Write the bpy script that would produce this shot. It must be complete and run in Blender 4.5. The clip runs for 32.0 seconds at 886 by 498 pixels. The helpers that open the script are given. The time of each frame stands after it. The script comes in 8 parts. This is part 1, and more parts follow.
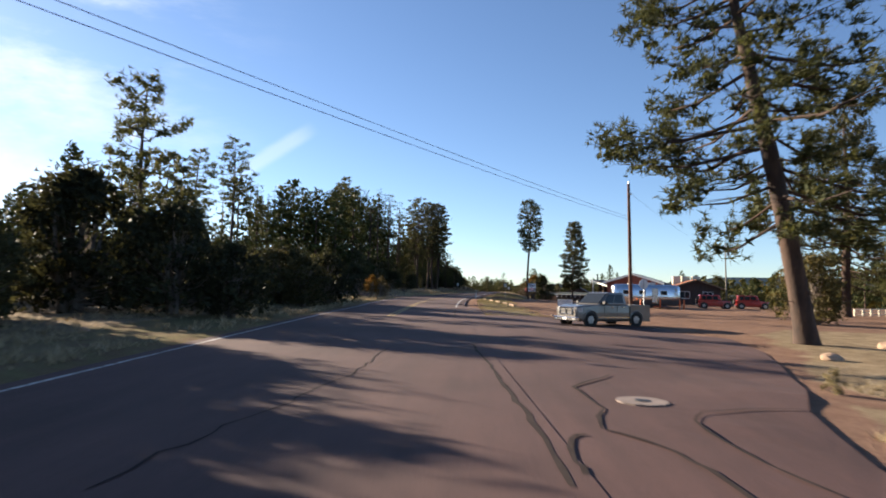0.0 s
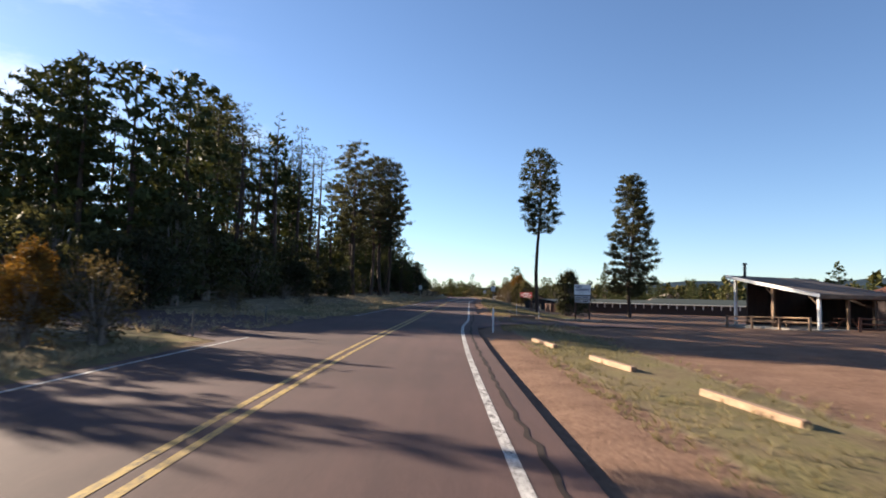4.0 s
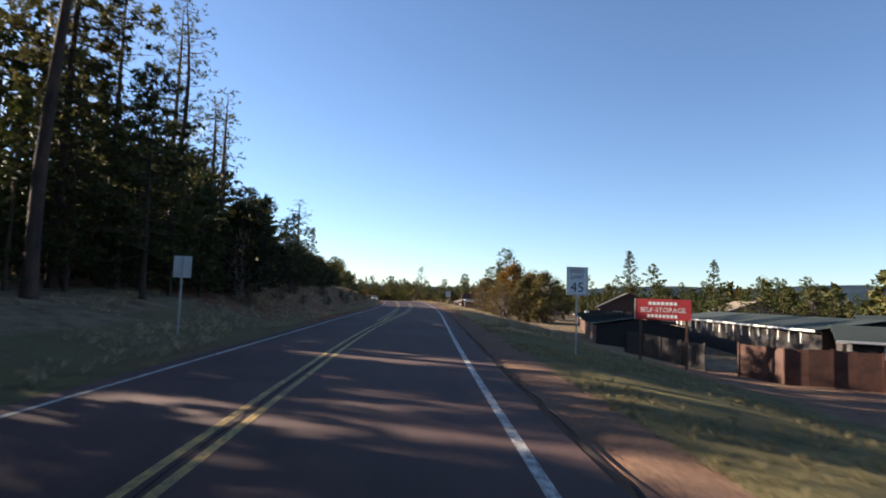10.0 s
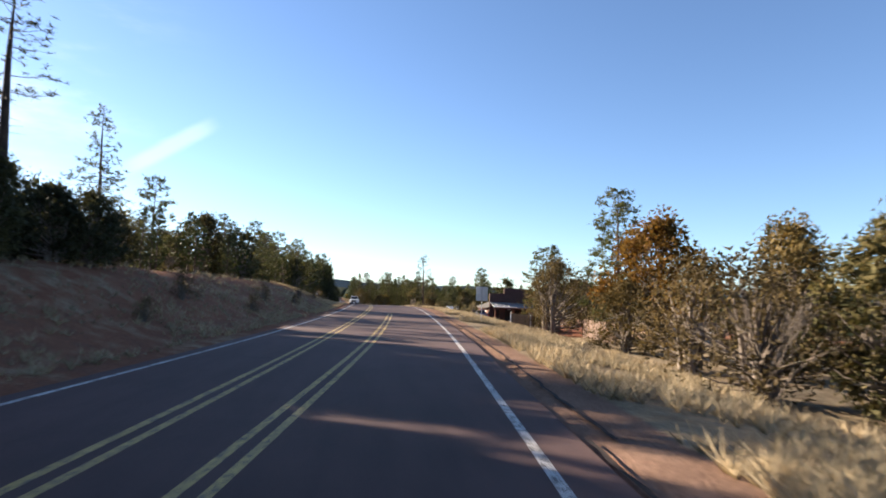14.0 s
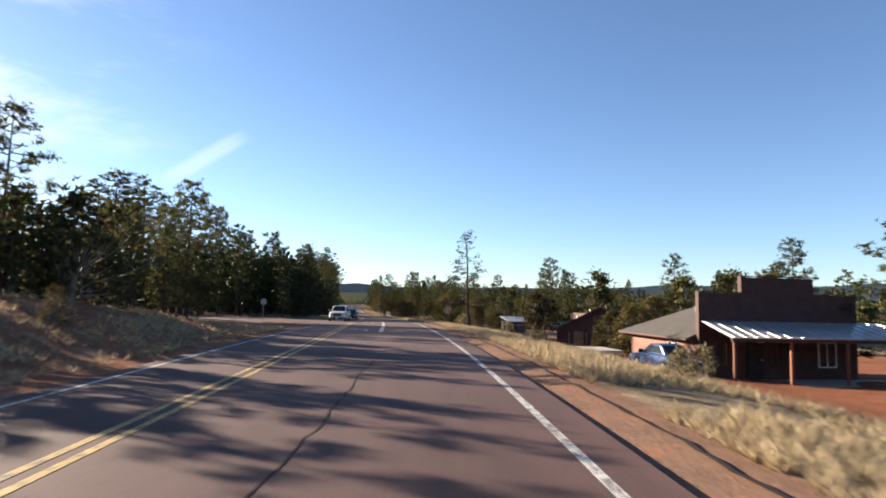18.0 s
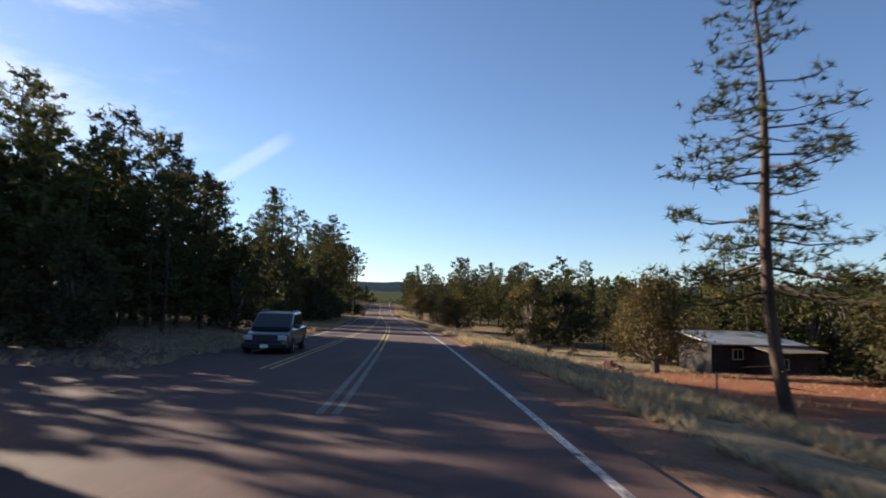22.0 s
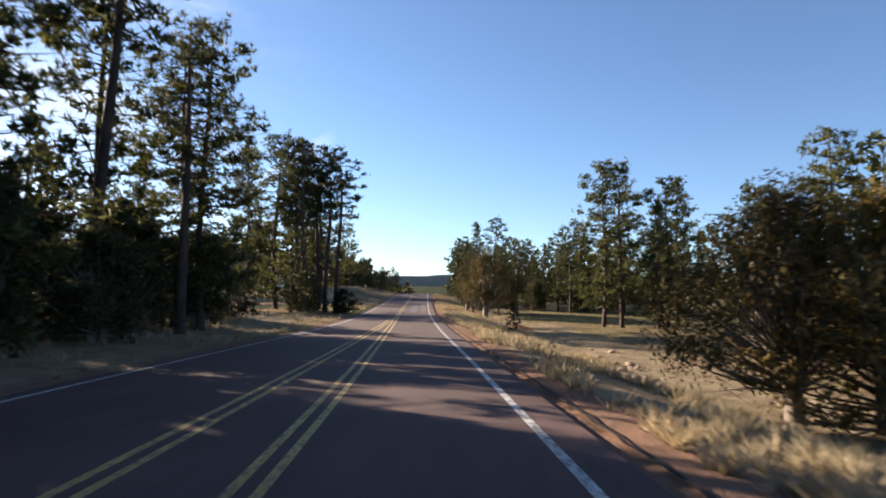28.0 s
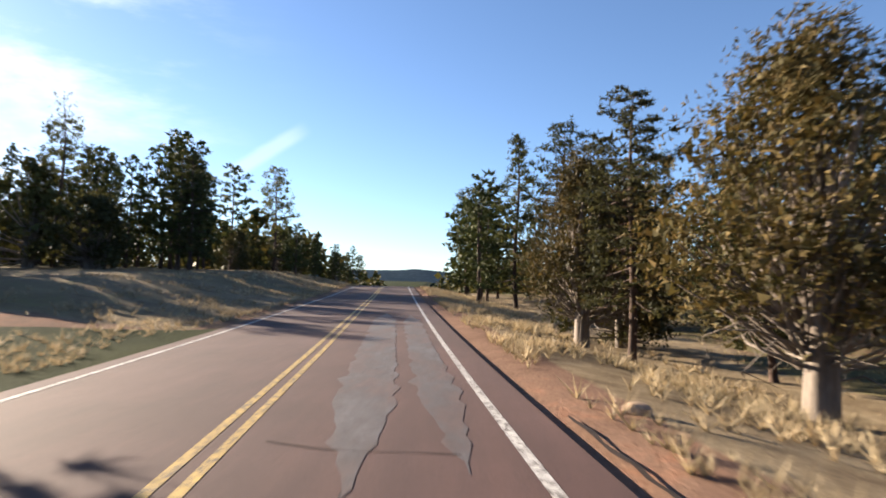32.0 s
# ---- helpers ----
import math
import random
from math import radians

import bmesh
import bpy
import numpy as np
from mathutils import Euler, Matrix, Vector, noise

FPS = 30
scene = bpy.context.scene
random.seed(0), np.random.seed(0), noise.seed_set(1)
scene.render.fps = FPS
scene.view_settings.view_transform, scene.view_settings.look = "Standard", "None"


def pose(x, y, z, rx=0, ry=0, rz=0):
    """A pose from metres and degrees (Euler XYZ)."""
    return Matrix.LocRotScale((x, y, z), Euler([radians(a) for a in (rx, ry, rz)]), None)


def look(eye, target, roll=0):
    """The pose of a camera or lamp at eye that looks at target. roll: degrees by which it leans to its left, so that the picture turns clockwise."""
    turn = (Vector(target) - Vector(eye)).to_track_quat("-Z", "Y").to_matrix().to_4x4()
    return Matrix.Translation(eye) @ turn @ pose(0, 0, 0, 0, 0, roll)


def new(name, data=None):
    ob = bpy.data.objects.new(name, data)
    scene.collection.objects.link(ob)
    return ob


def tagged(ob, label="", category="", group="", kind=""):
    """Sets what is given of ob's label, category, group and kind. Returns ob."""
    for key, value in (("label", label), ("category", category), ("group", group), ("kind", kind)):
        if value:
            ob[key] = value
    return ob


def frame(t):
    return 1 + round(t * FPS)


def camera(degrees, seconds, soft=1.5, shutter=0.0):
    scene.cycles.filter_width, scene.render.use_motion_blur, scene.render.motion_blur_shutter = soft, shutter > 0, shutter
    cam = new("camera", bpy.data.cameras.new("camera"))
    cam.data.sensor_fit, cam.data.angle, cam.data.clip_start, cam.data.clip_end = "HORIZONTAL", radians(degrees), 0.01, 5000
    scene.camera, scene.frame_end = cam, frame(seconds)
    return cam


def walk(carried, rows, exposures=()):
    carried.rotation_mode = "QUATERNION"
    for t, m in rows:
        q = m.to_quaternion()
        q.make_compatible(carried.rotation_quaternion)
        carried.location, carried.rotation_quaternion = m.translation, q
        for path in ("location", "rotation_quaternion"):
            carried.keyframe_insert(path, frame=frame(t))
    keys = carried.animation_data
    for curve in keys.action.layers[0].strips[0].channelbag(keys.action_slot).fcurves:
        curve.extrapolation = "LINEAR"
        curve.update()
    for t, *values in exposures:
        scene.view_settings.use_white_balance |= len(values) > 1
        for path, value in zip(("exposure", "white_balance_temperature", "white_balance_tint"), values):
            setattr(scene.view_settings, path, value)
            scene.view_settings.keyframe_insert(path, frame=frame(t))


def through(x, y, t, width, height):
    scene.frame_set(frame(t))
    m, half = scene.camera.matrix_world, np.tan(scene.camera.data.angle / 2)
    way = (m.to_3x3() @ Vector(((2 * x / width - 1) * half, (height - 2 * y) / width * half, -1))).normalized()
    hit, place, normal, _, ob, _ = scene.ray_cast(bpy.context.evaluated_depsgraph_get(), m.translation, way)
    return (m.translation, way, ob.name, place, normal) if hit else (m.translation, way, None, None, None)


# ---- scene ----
cam = camera(71.8, 32.0, soft=1.8, shutter=0.25)
# seconds, eye x y z, then the turn about x, y, z
PATH = [
    (0, -0.00, 0.00, 1.870, 93.97, -1.46, 2.62),
    (0.5, -0.44, 8.20, 1.924, 94.03, -1.40, 2.06),
    (1, -0.87, 16.41, 1.985, 94.10, -1.31, 1.48),
    (1.5, -1.29, 24.63, 2.060, 94.17, -1.21, 0.99),
    (2, -1.65, 32.83, 2.162, 94.25, -1.17, 0.55),
    (2.5, -1.92, 40.92, 2.275, 94.30, -1.13, 0.14),
    (3, -2.10, 48.99, 2.386, 94.34, -1.19, -0.27),
    (3.5, -2.26, 57.09, 2.496, 94.39, -1.28, -0.73),
    (5.5, -1.87, 89.67, 2.836, 94.26, -1.22, -3.05),
    (6, -1.52, 97.82, 2.892, 94.32, -1.34, -3.65),
    (6.5, -1.16, 106.00, 2.941, 94.37, -1.42, -4.17),
    (7, -0.72, 114.14, 2.982, 94.41, -1.54, -4.66),
    (7.5, -0.27, 122.33, 3.018, 94.44, -1.69, -5.08),
    (8, 0.21, 130.61, 3.057, 94.52, -1.80, -5.42),
    (8.5, 0.77, 138.95, 3.106, 94.57, -1.91, -5.76),
    (9, 1.38, 147.39, 3.174, 94.61, -1.98, -6.08),
    (9.5, 2.05, 155.84, 3.259, 94.64, -2.02, -6.34),
    (10, 2.76, 164.34, 3.348, 94.61, -2.04, -6.58),
    (10.5, 3.51, 172.83, 3.435, 94.55, -2.02, -6.71),
    (11, 4.28, 181.32, 3.517, 94.53, -2.14, -6.84),
    (11.5, 5.07, 189.78, 3.589, 94.53, -2.16, -6.86),
    (12, 5.84, 198.21, 3.645, 94.58, -2.29, -6.82),
    (12.5, 6.60, 206.59, 3.680, 94.63, -2.41, -6.73),
    (13, 7.34, 214.94, 3.693, 94.67, -2.35, -6.59),
    (13.5, 8.06, 223.28, 3.681, 94.74, -2.42, -6.39),
    (14, 8.74, 231.65, 3.651, 94.69, -2.39, -6.18),
    (14.5, 9.33, 240.17, 3.628, 94.75, -2.31, -5.90),
    (15, 9.91, 248.79, 3.621, 94.81, -2.33, -5.61),
    (15.5, 10.47, 257.48, 3.649, 94.97, -2.43, -5.29),
    (17.5, 11.85, 292.30, 4.083, 94.94, -1.36, -3.67),
    (18, 11.97, 301.12, 4.129, 94.99, -1.28, -3.25),
    (18.5, 12.06, 309.98, 4.161, 95.00, -1.27, -2.81),
    (19, 12.09, 318.94, 4.173, 94.97, -1.33, -2.38),
    (19.5, 12.09, 327.99, 4.160, 94.96, -1.29, -1.90),
    (20, 11.95, 337.05, 4.114, 94.93, -1.36, -1.38),
    (20.5, 11.72, 346.05, 4.012, 94.89, -1.40, -0.89),
    (21, 11.42, 355.03, 3.858, 94.84, -1.42, -0.36),
    (21.5, 11.03, 363.96, 3.674, 94.84, -1.51, 0.11),
    (22, 10.60, 372.91, 3.484, 94.89, -1.64, 0.60),
    (22.5, 10.12, 381.86, 3.296, 94.92, -1.56, 0.99),
    (23, 9.57, 390.84, 3.116, 94.88, -1.49, 1.49),
    (23.5, 8.95, 399.85, 2.943, 94.86, -1.39, 1.96),
    (24, 8.31, 408.87, 2.772, 94.81, -1.34, 2.36),
    (24.5, 7.71, 417.92, 2.610, 94.72, -1.22, 2.82),
    (26.5, 4.30, 454.16, 1.885, 94.57, -0.90, 4.14),
    (27, 3.33, 463.09, 1.667, 94.49, -0.82, 4.33),
    (27.5, 2.35, 471.99, 1.451, 94.42, -0.70, 4.52),
    (28, 1.32, 480.82, 1.254, 94.39, -0.73, 4.63),
    (28.5, 0.27, 489.62, 1.089, 94.35, -0.66, 4.76),
    (29, -0.78, 498.31, 0.974, 94.36, -0.65, 4.82),
    (29.5, -1.83, 506.96, 0.920, 94.37, -0.55, 4.91),
    (30, -2.91, 515.72, 0.915, 94.41, -0.56, 5.02),
    (30.5, -3.99, 524.46, 0.941, 94.35, -0.63, 4.98),
    (31, -5.05, 533.18, 0.982, 94.27, -0.64, 4.97),
    (31.5, -6.10, 541.88, 1.024, 94.26, -0.65, 4.97),
    (32, -7.42, 550.56, 1.066, 94.03, -1.5, 1.95),
]
# the camera brightens in the open and darkens between the trees
EXPOSURES = [(0.0, 1.92), (2.0, 2.02), (6.0, 1.97), (7.0, 1.93), (10.0, 2.04), (13.0, 2.18), (15.0, 2.36), (16.5, 2.18), (18.0, 2.06), (20.0, 1.68), (23.0, 1.82), (27.0, 1.96), (29.0, 2.1), (31.0, 2.0), (32.0, 2.18)]
walk(cam, [(t, pose(*p)) for t, *p in PATH], EXPOSURES)

# ---- world and sun ----
SUN_AZ, SUN_EL = -59.0, 16.5  # degrees from +y (towards +x), degrees up


def make_world():
    w = bpy.data.worlds.new("sky")
    scene.world = w
    w.use_nodes = True
    nt = w.node_tree
    nt.nodes.clear()
    out = nt.nodes.new("ShaderNodeOutputWorld")
    bg = nt.nodes.new("ShaderNodeBackground")
    sky = nt.nodes.new("ShaderNodeTexSky")
    sky.sky_type, sky.sun_disc = "NISHITA", False
    sky.sun_elevation, sky.sun_rotation = radians(SUN_EL), radians(SUN_AZ)
    sky.altitude, sky.air_density, sky.dust_density, sky.ozone_density = 1600, 1.0, 0.7, 2.6
    bg.inputs["Strength"].default_value = 0.05
    # thin cirrus, thickest towards the sun, and one old vapour trail
    tc = nt.nodes.new("ShaderNodeTexCoord")
    mp = nt.nodes.new("ShaderNodeMapping")
    mp.inputs["Rotation"].default_value, mp.inputs["Scale"].default_value = (0.0, 0.5, 0.6), (1.2, 4.0, 7.0)
    nt.links.new(tc.outputs["Generated"], mp.inputs["Vector"])
    fog = nt.nodes.new("ShaderNodeTexNoise")
    fog.inputs["Scale"].default_value, fog.inputs["Detail"].default_value, fog.inputs["Roughness"].default_value = 1.4, 6.0, 0.62
    nt.links.new(mp.outputs[0], fog.inputs["Vector"])

    def math_node(op, a, b):
        n = nt.nodes.new("ShaderNodeMath")
        n.operation, n.use_clamp = op, op == "MULTIPLY"
        for i, v in enumerate((a, b)):
            if hasattr(v, "links"):
                nt.links.new(v, n.inputs[i])
            else:
                n.inputs[i].default_value = v
        return n.outputs[0]

    def facing(v):
        d = nt.nodes.new("ShaderNodeVectorMath")
        d.operation = "DOT_PRODUCT"
        nt.links.new(tc.outputs["Generated"], d.inputs[0])
        d.inputs[1].default_value = Vector(v).normalized()
        return d.outputs["Value"]

    def spread(v, lo, hi):
        n = nt.nodes.new("ShaderNodeMapRange")
        n.interpolation_type = "SMOOTHSTEP"
        n.inputs["From Min"].default_value, n.inputs["From Max"].default_value = lo, hi
        nt.links.new(v, n.inputs["Value"])
        return n.outputs[0]

    sa, se = radians(SUN_AZ), radians(SUN_EL)
    sun_way = (math.sin(sa) * math.cos(se), math.cos(sa) * math.cos(se), math.sin(se))
    cirrus = math_node("MULTIPLY", spread(fog.outputs["Fac"], 0.42, 0.72), spread(facing(sun_way), 0.74, 0.97))
    # the trail: a narrow arc between two directions
    p, q = Vector((-0.36, 0.90, 0.16)).normalized(), Vector((-0.25, 0.92, 0.24)).normalized()
    across = math_node("ABSOLUTE", math_node("ADD", facing(p.cross(q)), math_node("MULTIPLY", fog.outputs["Fac"], 0.012)), 0.0)
    trail = math_node("MULTIPLY", spread(across, 0.016, 0.004), spread(facing((p + q) / 2), 0.9965, 0.9995))
    haze = math_node("MULTIPLY", math_node("ADD", math_node("MULTIPLY", cirrus, 0.75), math_node("MULTIPLY", trail, 0.24)), 1.0)
    veil = nt.nodes.new("ShaderNodeMix")
    veil.data_type = "RGBA"
    nt.links.new(haze, veil.inputs[0])
    clear = nt.nodes.new("ShaderNodeMix")  # thin mountain air, a deeper blue
    clear.data_type, clear.blend_type = "RGBA", "MULTIPLY"
    clear.inputs[0].default_value, clear.inputs[7].default_value = 1.0, (0.99, 1.0, 1.07, 1)
    nt.links.new(sky.outputs[0], clear.inputs[6])
    nt.links.new(clear.outputs[2], veil.inputs[6])
    veil.inputs[7].default_value = (6.6, 6.9, 7.3, 1)
    nt.links.new(veil.outputs[2], bg.inputs["Color"])
    nt.links.new(bg.outputs[0], out.inputs["Surface"])


make_world()
sun_data = bpy.data.lights.new("sun", "SUN")
sun_data.energy, sun_data.angle, sun_data.color = 5.0, radians(0.55), (1.0, 0.84, 0.66)
sun_lamp = new("sun", sun_data)
a_, e_ = radians(SUN_AZ), radians(SUN_EL)
sun_lamp.matrix_basis = look((0, 0, 200), (-200 * math.sin(a_) * math.cos(e_), -200 * math.cos(a_) * math.cos(e_), 200 - 200 * math.sin(e_)))


# ---- materials ----
def mat(name):
    m = bpy.data.materials.new(name)
    m.use_nodes = True
    nt = m.node_tree
    bsdf = nt.nodes["Principled BSDF"]
    return m, nt, bsdf


def nd(nt, kind, **kw):
    n = nt.nodes.new(kind)
    for k, v in kw.items():
        n.inputs[k].default_value = v
    return n


def ramp(nt, fac, stops):
    n = nt.nodes.new("ShaderNodeValToRGB")
    els = n.color_ramp.elements
    while len(els) < len(stops):
        els.new(0.5)
    for el, (p, c) in zip(els, stops):
        el.position, el.color = p, (*c, 1)
    nt.links.new(fac, n.inputs["Fac"])
    return n.outputs["Color"]


def mix(nt, fac, a, b, blend="MIX"):
    n = nt.nodes.new("ShaderNodeMix")
    n.data_type, n.blend_type = "RGBA", blend
    for key, v in ((0, fac), (6, a), (7, b)):
        if hasattr(v, "links"):
            nt.links.new(v, n.inputs[key])
        else:
            n.inputs[key].default_value = (*v, 1) if isinstance(v, tuple) else v
    return n.outputs[2]


def noise_at(nt, scale, detail=4.0, rough=0.6, coord="Object", stretch=None):
    tc = nt.nodes.new("ShaderNodeTexCoord")
    src = tc.outputs[coord]
    if stretch:
        mp = nt.nodes.new("ShaderNodeMapping")
        mp.inputs["Scale"].default_value = stretch
        nt.links.new(src, mp.inputs["Vector"])
        src = mp.outputs[0]
    n = nd(nt, "ShaderNodeTexNoise", Scale=scale, Detail=detail, Roughness=rough)
    nt.links.new(src, n.inputs["Vector"])
    return n.outputs["Fac"]


def bump(nt, bsdf, height, strength, distance):
    b = nd(nt, "ShaderNodeBump", Strength=strength, Distance=distance)
    nt.links.new(height, b.inputs["Height"])
    nt.links.new(b.outputs[0], bsdf.inputs["Normal"])


def rough_mat(name, c1, c2, scale=2.0, fine=40.0, roughness=0.85, bump_d=0.01, vary=0.0, metal=0.0, stretch=None):
    """A surface of two tones in patches, with a finer grain, some relief, and a tint that differs from object to object."""
    m, nt, bsdf = mat(name)
    n1, n2 = noise_at(nt, scale, stretch=stretch), noise_at(nt, fine, 2.0, stretch=stretch)
    col = ramp(nt, n1, [(0.32, c1), (0.68, c2)])
    grain = ramp(nt, n2, [(0.3, (0.78, 0.78, 0.78)), (0.7, (1.12, 1.12, 1.12))])
    col = mix(nt, 1.0, col, grain, "MULTIPLY")
    if vary:
        info = nt.nodes.new("ShaderNodeObjectInfo")
        lo = ramp(nt, info.outputs["Random"], [(0.0, (1 - vary,) * 3), (1.0, (1 + vary,) * 3)])
        col = mix(nt, 1.0, col, lo, "MULTIPLY")
    nt.links.new(col, bsdf.inputs["Base Color"])
    bsdf.inputs["Roughness"].default_value, bsdf.inputs["Metallic"].default_value = roughness, metal
    if bump_d:
        bump(nt, bsdf, n2, 0.6, bump_d)
    return m


def leaf_mat(name, tones, through=0.3, vary=0.35, glow=(1.3, 1.22, 0.8)):
    """Foliage: tone by island and by tree, part of the light passing through."""
    m, nt, bsdf = mat(name)
    geo, info = nt.nodes.new("ShaderNodeNewGeometry"), nt.nodes.new("ShaderNodeObjectInfo")
    n = len(tones)
    col = ramp(nt, geo.outputs["Random Per Island"], [(i / (n - 1), c) for i, c in enumerate(tones)])
    tint = ramp(nt, info.outputs["Random"], [(0.0, (1 - vary, 1 - vary, 1 - vary)), (0.5, (1.0, 1.0, 1.0)), (1.0, (1 + vary, 1 + vary * 0.8, 1 + vary * 0.3))])
    col = mix(nt, 1.0, col, tint, "MULTIPLY")
    big = noise_at(nt, 0.5, 2.0)
    col = mix(nt, 1.0, col, ramp(nt, big, [(0.3, (0.7, 0.72, 0.7)), (0.7, (1.25, 1.2, 1.1))]), "MULTIPLY")
    nt.links.new(col, bsdf.inputs["Base Color"])
    bsdf.inputs["Roughness"].default_value = 0.6
    bsdf.inputs["Specular IOR Level"].default_value = 0.06
    tr = nt.nodes.new("ShaderNodeBsdfTranslucent")
    nt.links.new(mix(nt, 1.0, col, glow, "MULTIPLY"), tr.inputs["Color"])
    mx = nt.nodes.new("ShaderNodeMixShader")
    mx.inputs[0].default_value = through
    nt.links.new(bsdf.outputs[0], mx.inputs[1])
    nt.links.new(tr.outputs[0], mx.inputs[2])
    nt.links.new(mx.outputs[0], nt.nodes["Material Output"].inputs["Surface"])
    return m


def asphalt_mat():
    m, nt, bsdf = mat("asphalt")
    big, mid, fine = noise_at(nt, 0.18, 3), noise_at(nt, 1.6, 4, stretch=(1.0, 0.12, 1.0)), noise_at(nt, 60, 2)
    col = ramp(nt, big, [(0.3, (0.064, 0.0365, 0.033)), (0.7, (0.096, 0.054, 0.049))])
    col = mix(nt, 1.0, col, ramp(nt, mid, [(0.3, (0.8, 0.8, 0.82)), (0.7, (1.12, 1.1, 1.08))]), "MULTIPLY")
    col = mix(nt, 1.0, col, ramp(nt, fine, [(0.25, (0.6, 0.6, 0.6)), (0.75, (1.3, 1.3, 1.3))]), "MULTIPLY")
    nt.links.new(col, bsdf.inputs["Base Color"])
    bsdf.inputs["Roughness"].default_value, bsdf.inputs["Specular IOR Level"].default_value = 0.85, 0.25
    bump(nt, bsdf, fine, 0.5, 0.006)
    return m


def paint_mat(name, c, worn):
    """Road paint, rubbed through to the asphalt in places."""
    m, nt, bsdf = mat(name)
    n1, n2 = noise_at(nt, 9.0, 5, 0.75), noise_at(nt, 0.6, 3)
    col = ramp(nt, n1, [(worn - 0.06, (0.058, 0.044, 0.038)), (worn + 0.1, c)])
    col = mix(nt, 1.0, col, ramp(nt, n2, [(0.3, (0.68, 0.66, 0.64)), (0.7, (1.0, 1.0, 1.0))]), "MULTIPLY")
    nt.links.new(col, bsdf.inputs["Base Color"])
    bsdf.inputs["Roughness"].default_value = 0.7
    return m


def ground_mat():
    """Red dirt, dry grass and green turf, by the sheet's own cover values and broken up by noise."""
    m, nt, bsdf = mat("ground_cover")
    at = nt.nodes.new("ShaderNodeAttribute")
    at.attribute_name = "cover"
    sep = nt.nodes.new("ShaderNodeSeparateColor")
    nt.links.new(at.outputs["Color"], sep.inputs[0])
    n_big, n_mid, n_fine = noise_at(nt, 0.09, 4), noise_at(nt, 0.9, 5, 0.7), noise_at(nt, 14.0, 4, 0.7)
    dirt = ramp(nt, n_mid, [(0.3, (0.16, 0.098, 0.07)), (0.7, (0.25, 0.158, 0.112))])
    red = ramp(nt, n_mid, [(0.3, (0.19, 0.075, 0.043)), (0.7, (0.27, 0.12, 0.07))])
    straw = ramp(nt, n_mid, [(0.28, (0.13, 0.095, 0.062)), (0.5, (0.235, 0.18, 0.115)), (0.72, (0.33, 0.265, 0.175))])
    green = ramp(nt, n_mid, [(0.3, (0.1, 0.086, 0.045)), (0.7, (0.2, 0.17, 0.085))])

    def mask(chan):
        add = nt.nodes.new("ShaderNodeMath")
        add.operation = "ADD"
        nt.links.new(sep.outputs[chan], add.inputs[0])
        nt.links.new(mix_noise, add.inputs[1])
        return ramp(nt, add.outputs[0], [(0.82, (0, 0, 0)), (1.12, (1, 1, 1))])

    blend = nt.nodes.new("ShaderNodeMath")
    blend.operation = "MULTIPLY_ADD"
    nt.links.new(n_mid, blend.inputs[0])
    blend.inputs[1].default_value = 0.6
    half = nt.nodes.new("ShaderNodeMath")
    half.operation = "MULTIPLY"
    nt.links.new(n_big, half.inputs[0])
    half.inputs[1].default_value = 0.4
    nt.links.new(half.outputs[0], blend.inputs[2])
    mix_noise = blend.outputs[0]
    col = mix(nt, mask(1), dirt, red)
    col = mix(nt, mask(0), col, straw)
    col = mix(nt, mask(2), col, green)
    # the fourth value turns the ground darker green away from the road
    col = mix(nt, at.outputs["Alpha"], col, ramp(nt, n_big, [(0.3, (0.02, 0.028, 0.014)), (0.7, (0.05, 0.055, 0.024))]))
    col = mix(nt, 1.0, col, ramp(nt, n_fine, [(0.3, (0.6, 0.6, 0.6)), (0.7, (1.25, 1.25, 1.25))]), "MULTIPLY")
    nt.links.new(col, bsdf.inputs["Base Color"])
    bsdf.inputs["Roughness"].default_value = 0.95
    bsdf.inputs["Specular IOR Level"].default_value = 0.02
    bump(nt, bsdf, n_fine, 0.8, 0.05)
    return m


M_ASPHALT, M_GROUND = asphalt_mat(), ground_mat()
M_WHITE_LINE = paint_mat("white_road_paint", (0.6, 0.58, 0.55), 0.46)
M_GHOST_LINE = paint_mat("worn_line_traces", (0.13, 0.115, 0.1), 0.42)
M_YELLOW_LINE = paint_mat("yellow_road_paint", (0.5, 0.335, 0.08), 0.45)
M_TAR = rough_mat("crack_sealer", (0.026, 0.02, 0.019), (0.045, 0.034, 0.03), 3, 30, 0.95, 0.0)
M_TAR.node_tree.nodes["Principled BSDF"].inputs["Specular IOR Level"].default_value = 0.1
M_NEEDLE = leaf_mat("pine_needles", [(0.032, 0.04, 0.02), (0.046, 0.054, 0.026), (0.066, 0.073, 0.036), (0.09, 0.09, 0.048)], 0.32)
M_NEEDLE_DEEP = leaf_mat("deep_wood_needles", [(0.034, 0.043, 0.019), (0.046, 0.056, 0.023), (0.06, 0.07, 0.028)], 0.1, 0.2, (1.2, 1.15, 0.8))
M_JUNIPER_DEEP = leaf_mat("deep_wood_sprays", [(0.042, 0.045, 0.019), (0.06, 0.06, 0.025), (0.08, 0.075, 0.03)], 0.1, 0.2, (1.2, 1.15, 0.8))
M_NEEDLE_DARK = leaf_mat("dark_needles", [(0.036, 0.039, 0.025), (0.05, 0.053, 0.032), (0.07, 0.07, 0.04)], 0.32)
M_JUNIPER = leaf_mat("juniper_sprays", [(0.038, 0.04, 0.02), (0.062, 0.06, 0.03), (0.09, 0.08, 0.04), (0.122, 0.098, 0.048)], 0.22)
